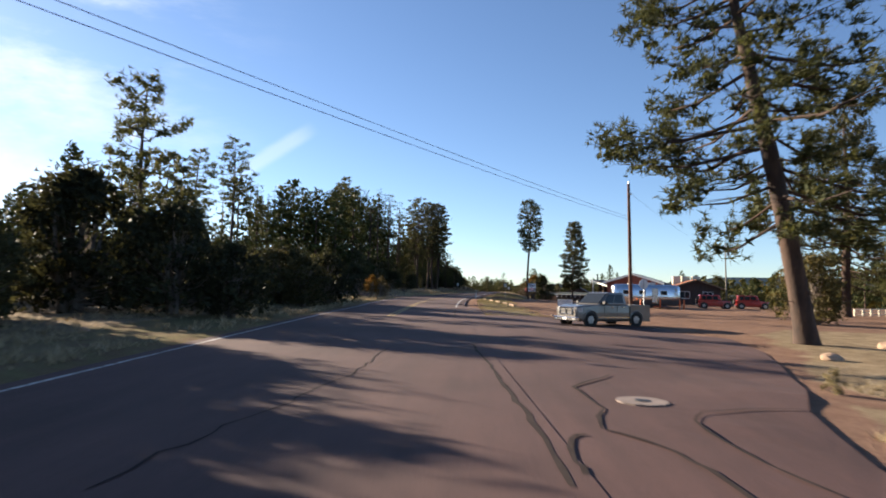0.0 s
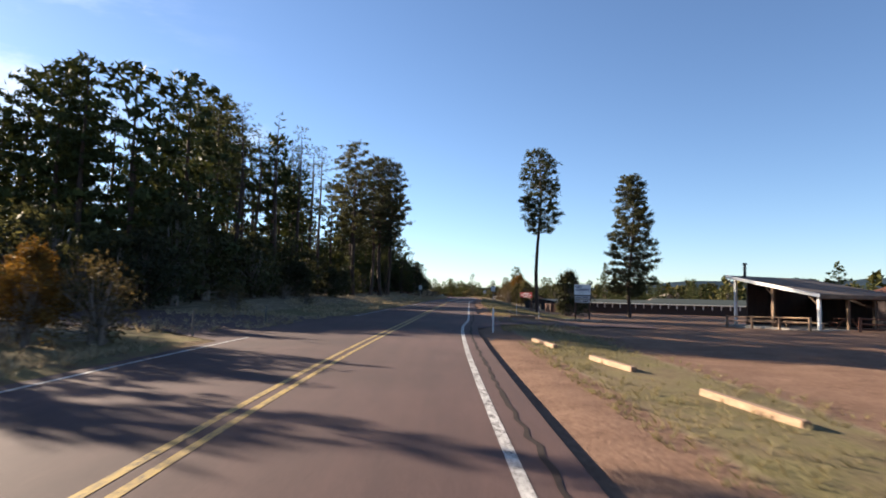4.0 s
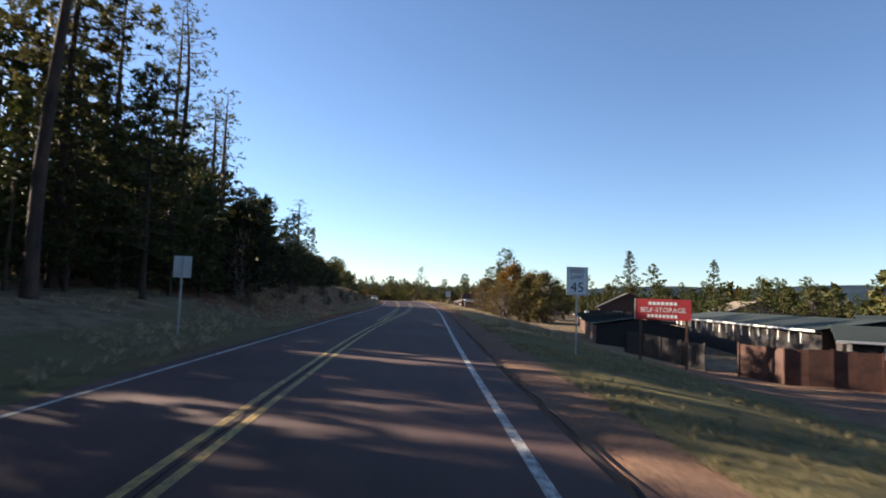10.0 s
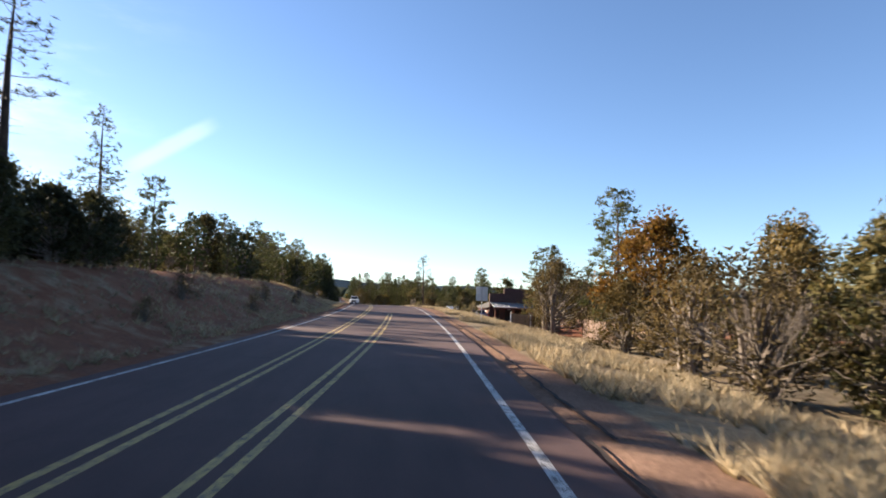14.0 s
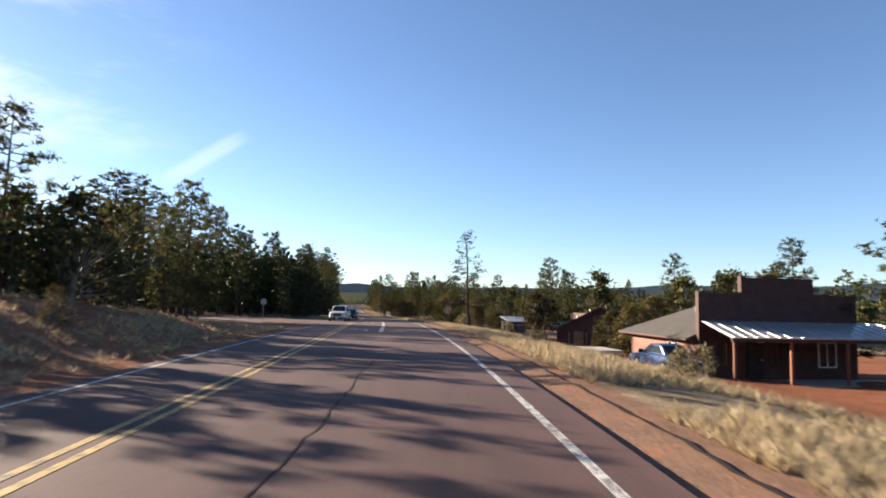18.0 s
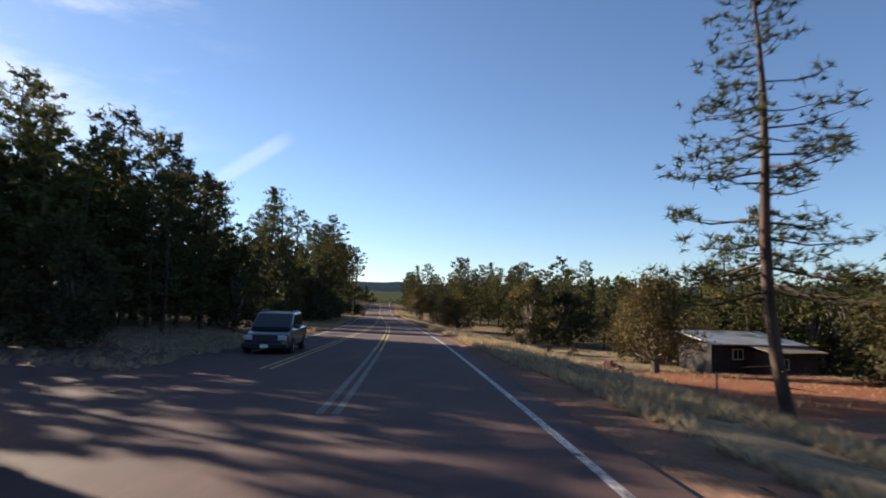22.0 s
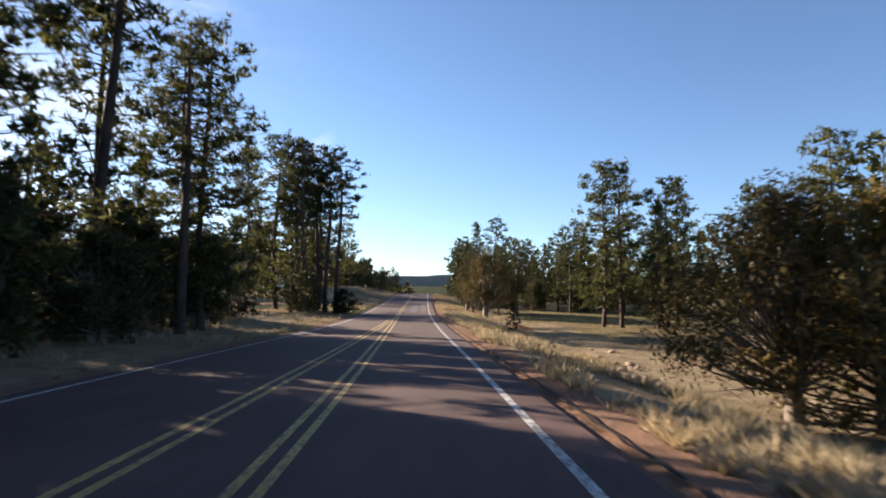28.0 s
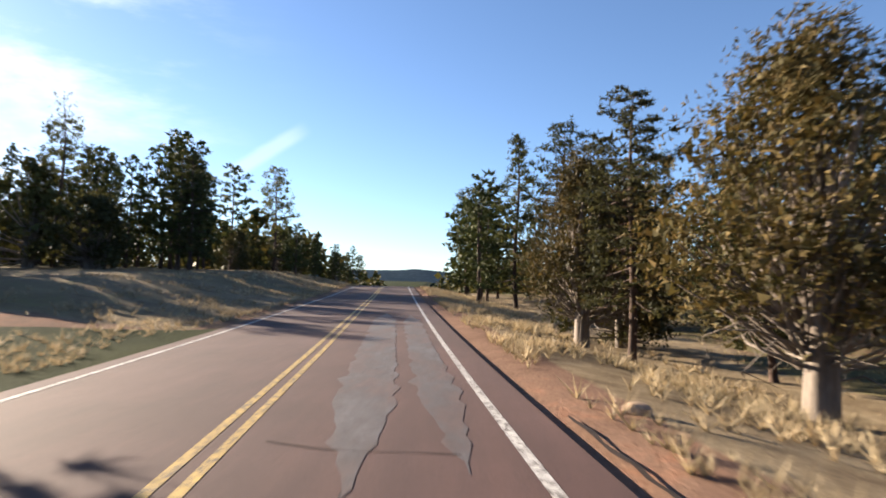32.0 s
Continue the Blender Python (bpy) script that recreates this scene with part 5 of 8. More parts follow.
def part(name, me, parent, label=""):
    ob = new(name, me)
    ob.parent = parent
    if label:
        ob["label"] = label
    return ob


def boxes(name, items, material, bevel=0.0):
    """One mesh of boxes (x0, y0, z0, x1, y1, z1), edges rounded by bevel."""
    bm = bmesh.new()
    for x0, y0, z0, x1, y1, z1 in items:
        bmesh.ops.create_cube(bm, size=1.0, matrix=Matrix.LocRotScale(((x0 + x1) / 2, (y0 + y1) / 2, (z0 + z1) / 2), None, (abs(x1 - x0), abs(y1 - y0), abs(z1 - z0))))
    if bevel:
        bmesh.ops.bevel(bm, geom=list(bm.edges), offset=bevel, segments=1, affect="EDGES", profile=0.5)
    return finish(name, bm, material)


def finish(name, bm, material, smooth=False):
    me = bpy.data.meshes.new(name)
    bmesh.ops.recalc_face_normals(bm, faces=list(bm.faces))
    bm.to_mesh(me)
    bm.free()
    me.materials.append(material)
    if smooth:
        me.polygons.foreach_set("use_smooth", [True] * len(me.polygons))
    return me


def prism(name, outline, a, b, material, axis="y", bevel=0.0):
    """An outline in the plane across an axis, drawn out from a to b along it."""
    bm = bmesh.new()

    def at(p, s):
        return (p[0], s, p[1]) if axis == "y" else (s, p[0], p[1]) if axis == "x" else (p[0], p[1], s)

    v0 = [bm.verts.new(at(p, a)) for p in outline]
    v1 = [bm.verts.new(at(p, b)) for p in outline]
    bm.faces.new(v0)
    bm.faces.new(v1[::-1])
    n = len(outline)
    for i in range(n):
        bm.faces.new((v0[i], v0[(i + 1) % n], v1[(i + 1) % n], v1[i]))
    if bevel:
        bmesh.ops.bevel(bm, geom=list(bm.edges), offset=bevel, segments=1, affect="EDGES", profile=0.5)
    return finish(name, bm, material)


def slab(name, corners, thick, material):
    """A roof plane or other flat sheet with thickness, from its four corners."""
    bm = bmesh.new()
    p = [Vector(c) for c in corners]
    n = (p[1] - p[0]).cross(p[2] - p[0]).normalized() * thick
    if n.z > 0:
        n = -n
    a = [bm.verts.new(q) for q in p]
    b = [bm.verts.new(q + n) for q in p]
    bm.faces.new(a)
    bm.faces.new(b[::-1])
    k = len(p)
    for i in range(k):
        bm.faces.new((a[i], a[(i + 1) % k], b[(i + 1) % k], b[i]))
    return finish(name, bm, material)


def rod(name, pts, r, material, sides=8, r2=None):
    v, f = [], []
    tube(v, f, pts, [r + ((r2 if r2 is not None else r) - r) * i / (len(pts) - 1) for i in range(len(pts))], sides)
    n = len(pts)
    f += [tuple(range(sides))[::-1], tuple(range((n - 1) * sides, n * sides))]
    return mesh_of(name, v, f, material)


def window(parent, x, y, z, w, h, face, material=None, bar=True):
    """A window set on a wall: face 'x-', 'x+', 'y-' or 'y+' tells where it looks; frame and pane stand out a little."""
    s = -1 if face[1] == "-" else 1
    m, t = material or M_WHITE, 0.07
    rails = [(-w / 2, 0, w / 2, t), (-w / 2, h - t, w / 2, h), (-w / 2, t, -w / 2 + t, h - t), (w / 2 - t, t, w / 2, h - t)]
    if bar:
        rails.append((-0.025, t, 0.025, h - t))
    fr, pn = [], []
    for a, b, c, d in rails:
        fr.append((x + a, y, z + b, x + c, y + s * 0.06, z + d) if face[0] == "y" else (x, y + a, z + b, x + s * 0.06, y + c, z + d))
    g = (x - w / 2 + t, y - s * 0.01, z + t, x + w / 2 - t, y + s * 0.025, z + h - t) if face[0] == "y" else (x - s * 0.01, y - w / 2 + t, z + t, x + s * 0.025, y + w / 2 - t, z + h - t)
    f = part("window", boxes("window", fr, m), parent)
    part("pane", boxes("pane", [g], M_GLASS), f)


def door(parent, x, y, z, face, material, w=0.95, h=2.05):
    s = -1 if face[1] == "-" else 1
    b = (x - w / 2, y, z, x + w / 2, y + s * 0.06, z + h) if face[0] == "y" else (x, y - w / 2, z, x + s * 0.06, y + w / 2, z + h)
    d = part("door", boxes("door", [b], material, 0.01), parent)
    k = (x + w * 0.36, y, z + 1.0, x + w * 0.42, y + s * 0.12, z + 1.06) if face[0] == "y" else (x, y + w * 0.36, z + 1.0, x + s * 0.12, y + w * 0.42, z + 1.06)
    part("handle", boxes("handle", [k], M_STEEL), d)


def gable_house(root, w, d, eave, ridge, wall, roof, over=0.5, along_y=True, trim=None, base=0.3):
    """Walls and a two-sided roof over the rectangle (0..w, 0..d); the ridge runs along y."""
    part("wall", prism("wall", [(0, -base), (w, -base), (w, eave), (w / 2, ridge), (0, eave)], 0, 0.15, wall), root)
    part("wall", prism("wall", [(0, -base), (w, -base), (w, eave), (w / 2, ridge), (0, eave)], d - 0.15, d, wall), root)
    part("wall", boxes("wall", [(0, 0.152, -base, 0.15, d - 0.152, eave - 0.02)], wall), root)
    part("wall", boxes("wall", [(w - 0.15, 0.152, -base, w, d - 0.152, eave - 0.02)], wall), root)
    k = (ridge - eave) / (w / 2)
    lift = 0.14
    part("roof", slab("roof", [(-over, -over, eave - over * k + lift), (w / 2, -over, ridge + lift), (w / 2, d + over, ridge + lift), (-over, d + over, eave - over * k + lift)], 0.12, roof), root)
    part("roof", slab("roof", [(w / 2 + 0.002, -over, ridge + lift), (w + over, -over, eave - over * k + lift), (w + over, d + over, eave - over * k + lift), (w / 2 + 0.002, d + over, ridge + lift)], 0.12, roof), root)
    if trim:
        for y in (-over - 0.03, d + over + 0.004):
            part("barge_board", prism("barge_board", [(-over, eave - over * k - 0.08), (w / 2, ridge - 0.08), (w + over, eave - over * k - 0.08), (w + over, eave - over * k + lift + 0.02), (w / 2, ridge + lift + 0.02), (-over, eave - over * k + lift + 0.02)], y, y + 0.026, trim), root)


def lettering(text, size, x, y, z, parent, material, turn=0.0, depth=0.006, bold=0.0):
    """Raised letters that look towards -y of their thing, centred on x."""
    cu = bpy.data.curves.new("lettering", "FONT")
    cu.body, cu.size, cu.align_x, cu.extrude, cu.offset = text, size, "CENTER", depth, bold
    tmp = new("lettering", cu)
    dg = bpy.context.evaluated_depsgraph_get()
    me = bpy.data.meshes.new_from_object(tmp.evaluated_get(dg))
    bpy.data.objects.remove(tmp)
    me.materials.clear()
    me.materials.append(material)
    ob = part("lettering", me, parent)
    ob.matrix_basis = pose(x, y, z, 90, 0, turn)
    return ob


# ---- vehicles ----
def loft(name, stations, material, smooth=True):
    """A body skinned over cross-sections: rows of (y, [(half width, z), ...] from sill to top)."""
    bm = bmesh.new()
    rings = []
    for y, prof in stations:
        ring = [bm.verts.new((hw, y, z)) for hw, z in prof] + [bm.verts.new((-hw, y, z)) for hw, z in reversed(prof)]
        rings.append(ring)
    n = len(rings[0])
    for a, b in zip(rings, rings[1:]):
        for i in range(n):
            j = (i + 1) % n
            bm.faces.new((a[i], a[j], b[j], b[i]))
    bm.faces.new(rings[0][::-1])
    bm.faces.new(rings[-1])
    bmesh.ops.bevel(bm, geom=[e for e in bm.edges if len(e.link_faces) == 2 and e.calc_face_angle(0) > 0.5], offset=0.035, segments=2, affect="EDGES", profile=0.5)
    return finish(name, bm, material, False)


def wheel(root, x, y, r, w):
    s = 1 if x > 0 else -1
    v, f = [], []
    prof = [(r * 0.62, -w / 2), (r * 0.93, -w / 2), (r, -w * 0.32), (r, w * 0.32), (r * 0.93, w / 2), (r * 0.62, w / 2)]
    n = 22
    for i in range(n):
        a = 2 * math.pi * i / n
        v += [(t, math.cos(a) * q, math.sin(a) * q) for q, t in prof]
    k = len(prof)
    for i in range(n):
        for j in range(k):
            f.append((i * k + j, i * k + (j + 1) % k, ((i + 1) % n) * k + (j + 1) % k, ((i + 1) % n) * k + j))
    wh = part("wheel", mesh_of("tyre", v, f, M_RUBBER, True), root)
    wh.location = (x, y, r)
    bm = bmesh.new()
    bmesh.ops.create_cone(bm, cap_ends=True, segments=18, radius1=r * 0.63, radius2=r * 0.5, depth=w * 0.5, matrix=Matrix.Rotation(radians(90 * s), 4, "Y") @ Matrix.Translation((0, 0, w * 0.12)))
    for i in range(6):
        a = i * math.pi / 3
        bmesh.ops.create_cube(bm, size=1.0, matrix=Matrix.Translation((s * w * 0.4, math.cos(a) * r * 0.3, math.sin(a) * r * 0.3)) @ Matrix.Rotation(a, 4, "X") @ Matrix.Diagonal((0.03, r * 0.5, r * 0.13, 1)))
    part("rim", finish("rim", bm, M_RIM), wh)


def quad_panel(name, corners, material, lift=0.012):
    """A pane or panel laid a little proud of a body, from its four corners."""
    return slab(name, [tuple(c) for c in corners], lift, material)


def vehicle(kind, x, y, turn, paint, label, cat, z=None):
    """A road vehicle with its nose towards -y before it is turned. kind: pickup, van, suv, sedan, jeep."""
    L, W, H, wb, r = {"pickup": (5.4, 1.98, 1.9, 3.4, 0.4), "van": (5.1, 1.96, 1.74, 3.03, 0.34), "suv": (4.5, 1.86, 1.68, 2.65, 0.36), "sedan": (4.8, 1.8, 1.42, 2.75, 0.32), "jeep": (4.3, 1.85, 1.83, 2.9, 0.4)}[kind]
    root = thing({"pickup": "pickup_truck", "van": "minivan", "suv": "suv", "sedan": "sedan", "jeep": "off_road_vehicle"}[kind], x, y, land(x, y) if z is None else z, turn, label, cat)
    hw, f, b = W / 2, -L / 2, L / 2
    sill = r * 0.75
    belt = {"pickup": 1.24, "van": 1.05, "suv": 1.02, "sedan": 0.9, "jeep": 1.12}[kind]
    hood = {"pickup": 1.2, "van": 0.98, "suv": 0.98, "sedan": 0.86, "jeep": 1.1}[kind]
    ws = f + {"pickup": 1.7, "van": 1.35, "suv": 1.25, "sedan": 1.45, "jeep": 1.45}[kind]

    def sec(zt, k=1.0, low=sill):
        return [(hw * 0.9 * k, low), (hw * k, low + 0.12), (hw * k, (low + zt) / 2), (hw * 0.97 * k, zt - 0.07), (hw * 0.86 * k, zt)]

    if kind == "pickup":
        bed = f + 3.85
        stations = [(f, sec(hood - 0.2, 0.74, sill + 0.12)), (f + 0.07, sec(hood - 0.12, 0.85, sill + 0.04)), (f + 0.2, sec(hood - 0.08, 0.93, sill)), (f + 0.5, sec(hood - 0.04, 0.985)), (ws - 0.2, sec(hood + 0.03)), (ws + 0.1, sec(belt)), (bed - 0.08, sec(belt)), (bed - 0.06, sec(belt - 0.02))]
        part("body", loft("body", stations, paint), root)
        sides = [(hw - 0.09, bed, sill, hw, b, belt), (-hw, bed, sill, -hw + 0.09, b, belt), (-hw + 0.092, b - 0.08, sill, hw - 0.092, b, belt), (-hw + 0.092, bed, sill, hw - 0.092, b - 0.082, sill + 0.16)]
        part("cargo_bed", boxes("cargo_bed", sides, paint, 0.02), root)
        cab = [(ws - 0.15, 0.9, belt), (ws + 0.62, 0.78, H), (bed - 0.35, 0.78, H), (bed - 0.1, 0.88, belt)]
    elif kind == "van":
        stations = [(f, sec(hood - 0.4, 0.72, sill + 0.08)), (f + 0.1, sec(hood - 0.26, 0.86, sill + 0.03)), (f + 0.4, sec(hood - 0.12, 0.96)), (ws - 0.25, sec(hood + 0.02)), (ws + 0.1, sec(belt)), (b - 0.25, sec(belt)), (b, sec(belt - 0.04, 0.95))]
        part("body", loft("body", stations, paint), root)
        cab = [(ws - 0.4, 0.9, belt), (ws + 0.75, 0.8, H - 0.03), (b - 0.9, 0.8, H), (b - 0.02, 0.86, belt)]
    elif kind == "sedan":
        stations = [(f, sec(hood - 0.28, 0.78, sill + 0.07)), (f + 0.1, sec(hood - 0.17, 0.9, sill + 0.03)), (f + 0.4, sec(hood - 0.07, 0.97)), (ws - 0.2, sec(hood + 0.01)), (ws + 0.1, sec(belt)), (b - 1.15, sec(belt)), (b - 0.15, sec(belt - 0.03, 0.97)), (b, sec(belt - 0.12, 0.92))]
        part("body", loft("body", stations, paint), root)
        cab = [(ws - 0.2, 0.88, belt), (ws + 0.6, 0.74, H), (b - 1.65, 0.74, H), (b - 1.0, 0.84, belt)]
    elif kind == "jeep":
        stations = [(f + 0.2, sec(hood - 0.03, 0.72, sill + 0.12)), (ws - 0.3, sec(hood, 0.84)), (ws - 0.25, sec(belt, 0.95)), (b - 0.1, sec(belt, 0.95))]
        part("body", loft("body", stations, paint), root)
        cab = [(ws - 0.1, 0.88, belt), (ws + 0.15, 0.82, H), (b - 0.2, 0.82, H), (b - 0.12, 0.86, belt)]
    else:
        stations = [(f, sec(hood - 0.32, 0.76, sill + 0.08)), (f + 0.1, sec(hood - 0.2, 0.88, sill + 0.03)), (f + 0.4, sec(hood - 0.08, 0.97)), (ws - 0.25, sec(hood + 0.02)), (ws + 0.1, sec(belt)), (b - 0.2, sec(belt)), (b, sec(belt - 0.05, 0.95))]
        part("body", loft("body", stations, paint), root)
        cab = [(ws - 0.2, 0.9, belt), (ws + 0.6, 0.78, H), (b - 0.7, 0.78, H), (b - 0.05, 0.85, belt)]
    # cabin: four stations from the foot of the windscreen to the foot of the rear screen
    (y0, k0, z0), (y1, k1, z1), (y2, k2, z2), (y3, k3, z3) = cab
    A, B, C, D = hw * k0, hw * k1, hw * k2, hw * k3
    bm = bmesh.new()
    vv = {}
    for s in (-1, 1):
        for n, (p, q, t) in enumerate(((A, y0, z0 - 0.05), (B, y1, z1), (C, y2, z2), (D, y3, z3 - 0.05))):
            vv[s, n] = bm.verts.new((s * p, q, t))
    for n in range(3):
        bm.faces.new((vv[-1, n], vv[1, n], vv[1, n + 1], vv[-1, n + 1]))
    for s in (-1, 1):
        bm.faces.new([vv[s, n] for n in range(4)])
    bm.faces.new((vv[-1, 0], vv[-1, 3], vv[1, 3], vv[1, 0]))
    bmesh.ops.bevel(bm, geom=list(bm.edges), offset=0.1, segments=3, affect="EDGES", profile=0.55)
    part("cabin", finish("cabin", bm, paint), root)

    def between(p, q, t):
        return Vector(p).lerp(Vector(q), t)

    def pane(name, c00, c10, c11, c01, u0, u1, v0, v1, out):
        """A pane on the cabin face with those corners, cut out by fractions."""
        pts = []
        for u, v in ((u0, v0), (u1, v0), (u1, v1), (u0, v1)):
            pts.append(between(between(c00, c10, u), between(c01, c11, u), v) + Vector(out) * 0.014)
        bm = bmesh.new()
        a_ = [bm.verts.new(q) for q in pts]
        b_ = [bm.verts.new(q - Vector(out) * 0.03) for q in pts]
        bm.faces.new(a_)
        bm.faces.new(b_[::-1])
        for i in range(4):
            bm.faces.new((a_[i], a_[(i + 1) % 4], b_[(i + 1) % 4], b_[i]))
        part(name, finish(name, bm, M_GLASS), root)

    pane("windscreen", (-A, y0, z0), (A, y0, z0), (B, y1, z1), (-B, y1, z1), 0.06, 0.94, 0.08, 0.9, (0, -0.6, 0.75))
    pane("rear_window", (-D, y3, z3), (D, y3, z3), (C, y2, z2), (-C, y2, z2), 0.08, 0.92, 0.12, 0.86, (0, 0.9, 0.3))
    cuts = [(0.12, 0.46), (0.5, 0.86)] if kind in ("pickup", "sedan") else [(0.13, 0.38), (0.41, 0.66), (0.69, 0.88)]
    for s in (-1, 1):
        for u0, u1 in cuts:
            pane("side_window", (s * A, y0, z0), (s * D, y3, z3), (s * C, y2, z2), (s * B, y1, z1), u0, u1, 0.12, 0.84, (s * 0.97, 0, 0.2))
            yy = y0 + (y3 - y0) * u1 - 0.12
            part("door_handle", boxes("door_handle", [(s * (hw - 0.01), yy - 0.1, belt - 0.16, s * (hw + 0.03), yy + 0.1, belt - 0.12)], M_CHROME if kind != "van" else paint), root)
        my = y0 + (y3 - y0) * 0.12
        part("mirror", boxes("mirror", [(s * (hw - 0.05), my - 0.08, belt + 0.0, s * (hw + 0.2), my + 0.1, belt + 0.18)], M_BLACK, 0.03), root)
        if kind == "pickup":
            part("headlight", prism("headlight", [(s * hw * 0.56, f - 0.02), (s * hw * 0.8, f + 0.04), (s * hw * 0.94, f + 0.2), (s * hw * 0.95, f + 0.34), (s * hw * 0.6, f + 0.2)], hood - 0.4, hood - 0.17, M_LIGHT, axis="z"), root)
            part("sill_trim", boxes("sill_trim", [(s * (hw - 0.01), -wb / 2 + 0.42, sill + 0.2, s * (hw + 0.015), wb / 2 - 0.66, sill + 0.26)], M_CHROME), root, "bright trim strip")
            for yd in (ws + 0.16, ws + 1.12, f + 3.74):
                part("door_seam", boxes("door_seam", [(s * (hw - 0.01), yd, sill + 0.14, s * (hw + 0.003), yd + 0.014, belt - 0.06)], M_BLACK), root)
            for wy in (-wb / 2 - 0.12, wb / 2 - 0.12):
                ring = [(s * (hw + 0.012), wy + r * 1.26 * math.cos(a), r + r * 1.26 * math.sin(a)) for a in [radians(8 + 164 * i / 14) for i in range(15)]]
                part("wheel_flare", rod("wheel_flare", ring, 0.035, paint, 6), root)
        else:
            part("headlight", boxes("headlight", [(s * hw * 0.52, f - 0.02 if kind != "jeep" else f + 0.17, hood - 0.36, s * hw * 0.88, f + 0.14 if kind != "jeep" else f + 0.3, hood - 0.16)], M_LIGHT, 0.03), root)
        part("tail_light", boxes("tail_light", [(s * hw * 0.8, b - 0.1, belt - 0.36, s * hw * 0.985, b + 0.015, belt - 0.06)], M_TAIL, 0.015), root)
        for wy in (-wb / 2, wb / 2):
            off = 0.12 if kind == "pickup" else 0.0
            bm = bmesh.new()
            bmesh.ops.create_cone(bm, cap_ends=True, segments=20, radius1=r * 1.2, radius2=r * 1.2, depth=0.06, matrix=Matrix.Translation((s * (hw - 0.022), wy - off, r)) @ Matrix.Rotation(radians(90), 4, "Y"))
            part("wheel_arch", finish("wheel_arch", bm, M_BLACK), root)
            wheel(root, s * (hw - 0.075), wy - off, r, 0.25)
    gy = f - 0.012 if kind != "jeep" else f + 0.185
    part("grille", boxes("grille", [(-hw * 0.52, gy, hood - (0.52 if kind == "pickup" else 0.42), hw * 0.52, gy + 0.1, hood - 0.14)], M_BLACK, 0.01), root)
    if kind == "pickup":
        part("grille_frame", boxes("grille_frame", [(-hw * 0.54, gy - 0.04, hood - 0.2, hw * 0.54, gy + 0.06, hood - 0.13), (-hw * 0.54, gy - 0.04, hood - 0.56, hw * 0.54, gy + 0.06, hood - 0.5), (-hw * 0.54, gy - 0.04, hood - 0.498, -hw * 0.47, gy + 0.06, hood - 0.202), (hw * 0.47, gy - 0.04, hood - 0.498, hw * 0.54, gy + 0.06, hood - 0.202), (-0.05, gy - 0.04, hood - 0.498, 0.05, gy + 0.06, hood - 0.202)], M_CHROME, 0.015), root, "chrome grille frame")
        part("air_intake", boxes("air_intake", [(-hw * 0.5, f - 0.112, sill + 0.1, hw * 0.5, f - 0.1, sill + 0.19)], M_BLACK), root)
        part("fog_light", boxes("fog_light", [(hw * 0.62, f - 0.108, sill + 0.09, hw * 0.82, f - 0.095, sill + 0.17)], M_LIGHT), root)
        part("fog_light", boxes("fog_light", [(-hw * 0.82, f - 0.108, sill + 0.09, -hw * 0.62, f - 0.095, sill + 0.17)], M_LIGHT), root)
    if kind in ("pickup", "jeep"):
        part("grille_bar", boxes("grille_bar", [(-hw * 0.47, gy - 0.02, hood - 0.42 + 0.085 * i, hw * 0.47, gy + 0.02, hood - 0.395 + 0.085 * i) for i in range(1, 4, 2)], M_CHROME), root)
    part("bumper", boxes("bumper", [(-hw * 0.96, f - 0.1, sill + 0.02, hw * 0.96, f + 0.12, sill + 0.24)], M_BLACK if cat == "pickup truck" and label.startswith("white") else M_CHROME if kind == "pickup" else M_BLACK if kind == "jeep" else paint, 0.04), root)
    part("bumper", boxes("bumper", [(-hw * 0.95, b - 0.1, sill + 0.02, hw * 0.95, b + 0.1, sill + 0.22)], M_CHROME if kind == "pickup" else M_BLACK if kind == "jeep" else paint, 0.04), root)
    part("number_plate", boxes("number_plate", [(-0.16, f - 0.115, sill + 0.07, 0.16, f - 0.1, sill + 0.2)], M_SIGN_WHITE), root)
    if kind in ("van", "suv"):
        for s in (-1, 1):
            part("roof_rail", rod("roof_rail", [(s * hw * 0.68, y1 + 0.2, H - 0.02), (s * hw * 0.68, y1 + 0.35, H + 0.05), (s * hw * 0.68, y2 - 0.2, H + 0.05), (s * hw * 0.68, y2, H - 0.02)], 0.02, M_BLACK, 6), root)
    if kind == "jeep":
        bm = bmesh.new()
        bmesh.ops.create_cone(bm, cap_ends=True, segments=18, radius1=0.38, radius2=0.36, depth=0.22, matrix=Matrix.Translation((0, b + 0.1, 0.95)) @ Matrix.Rotation(radians(90), 4, "X"))
        part("spare_wheel", finish("spare_wheel", bm, M_RUBBER), root)
    return root

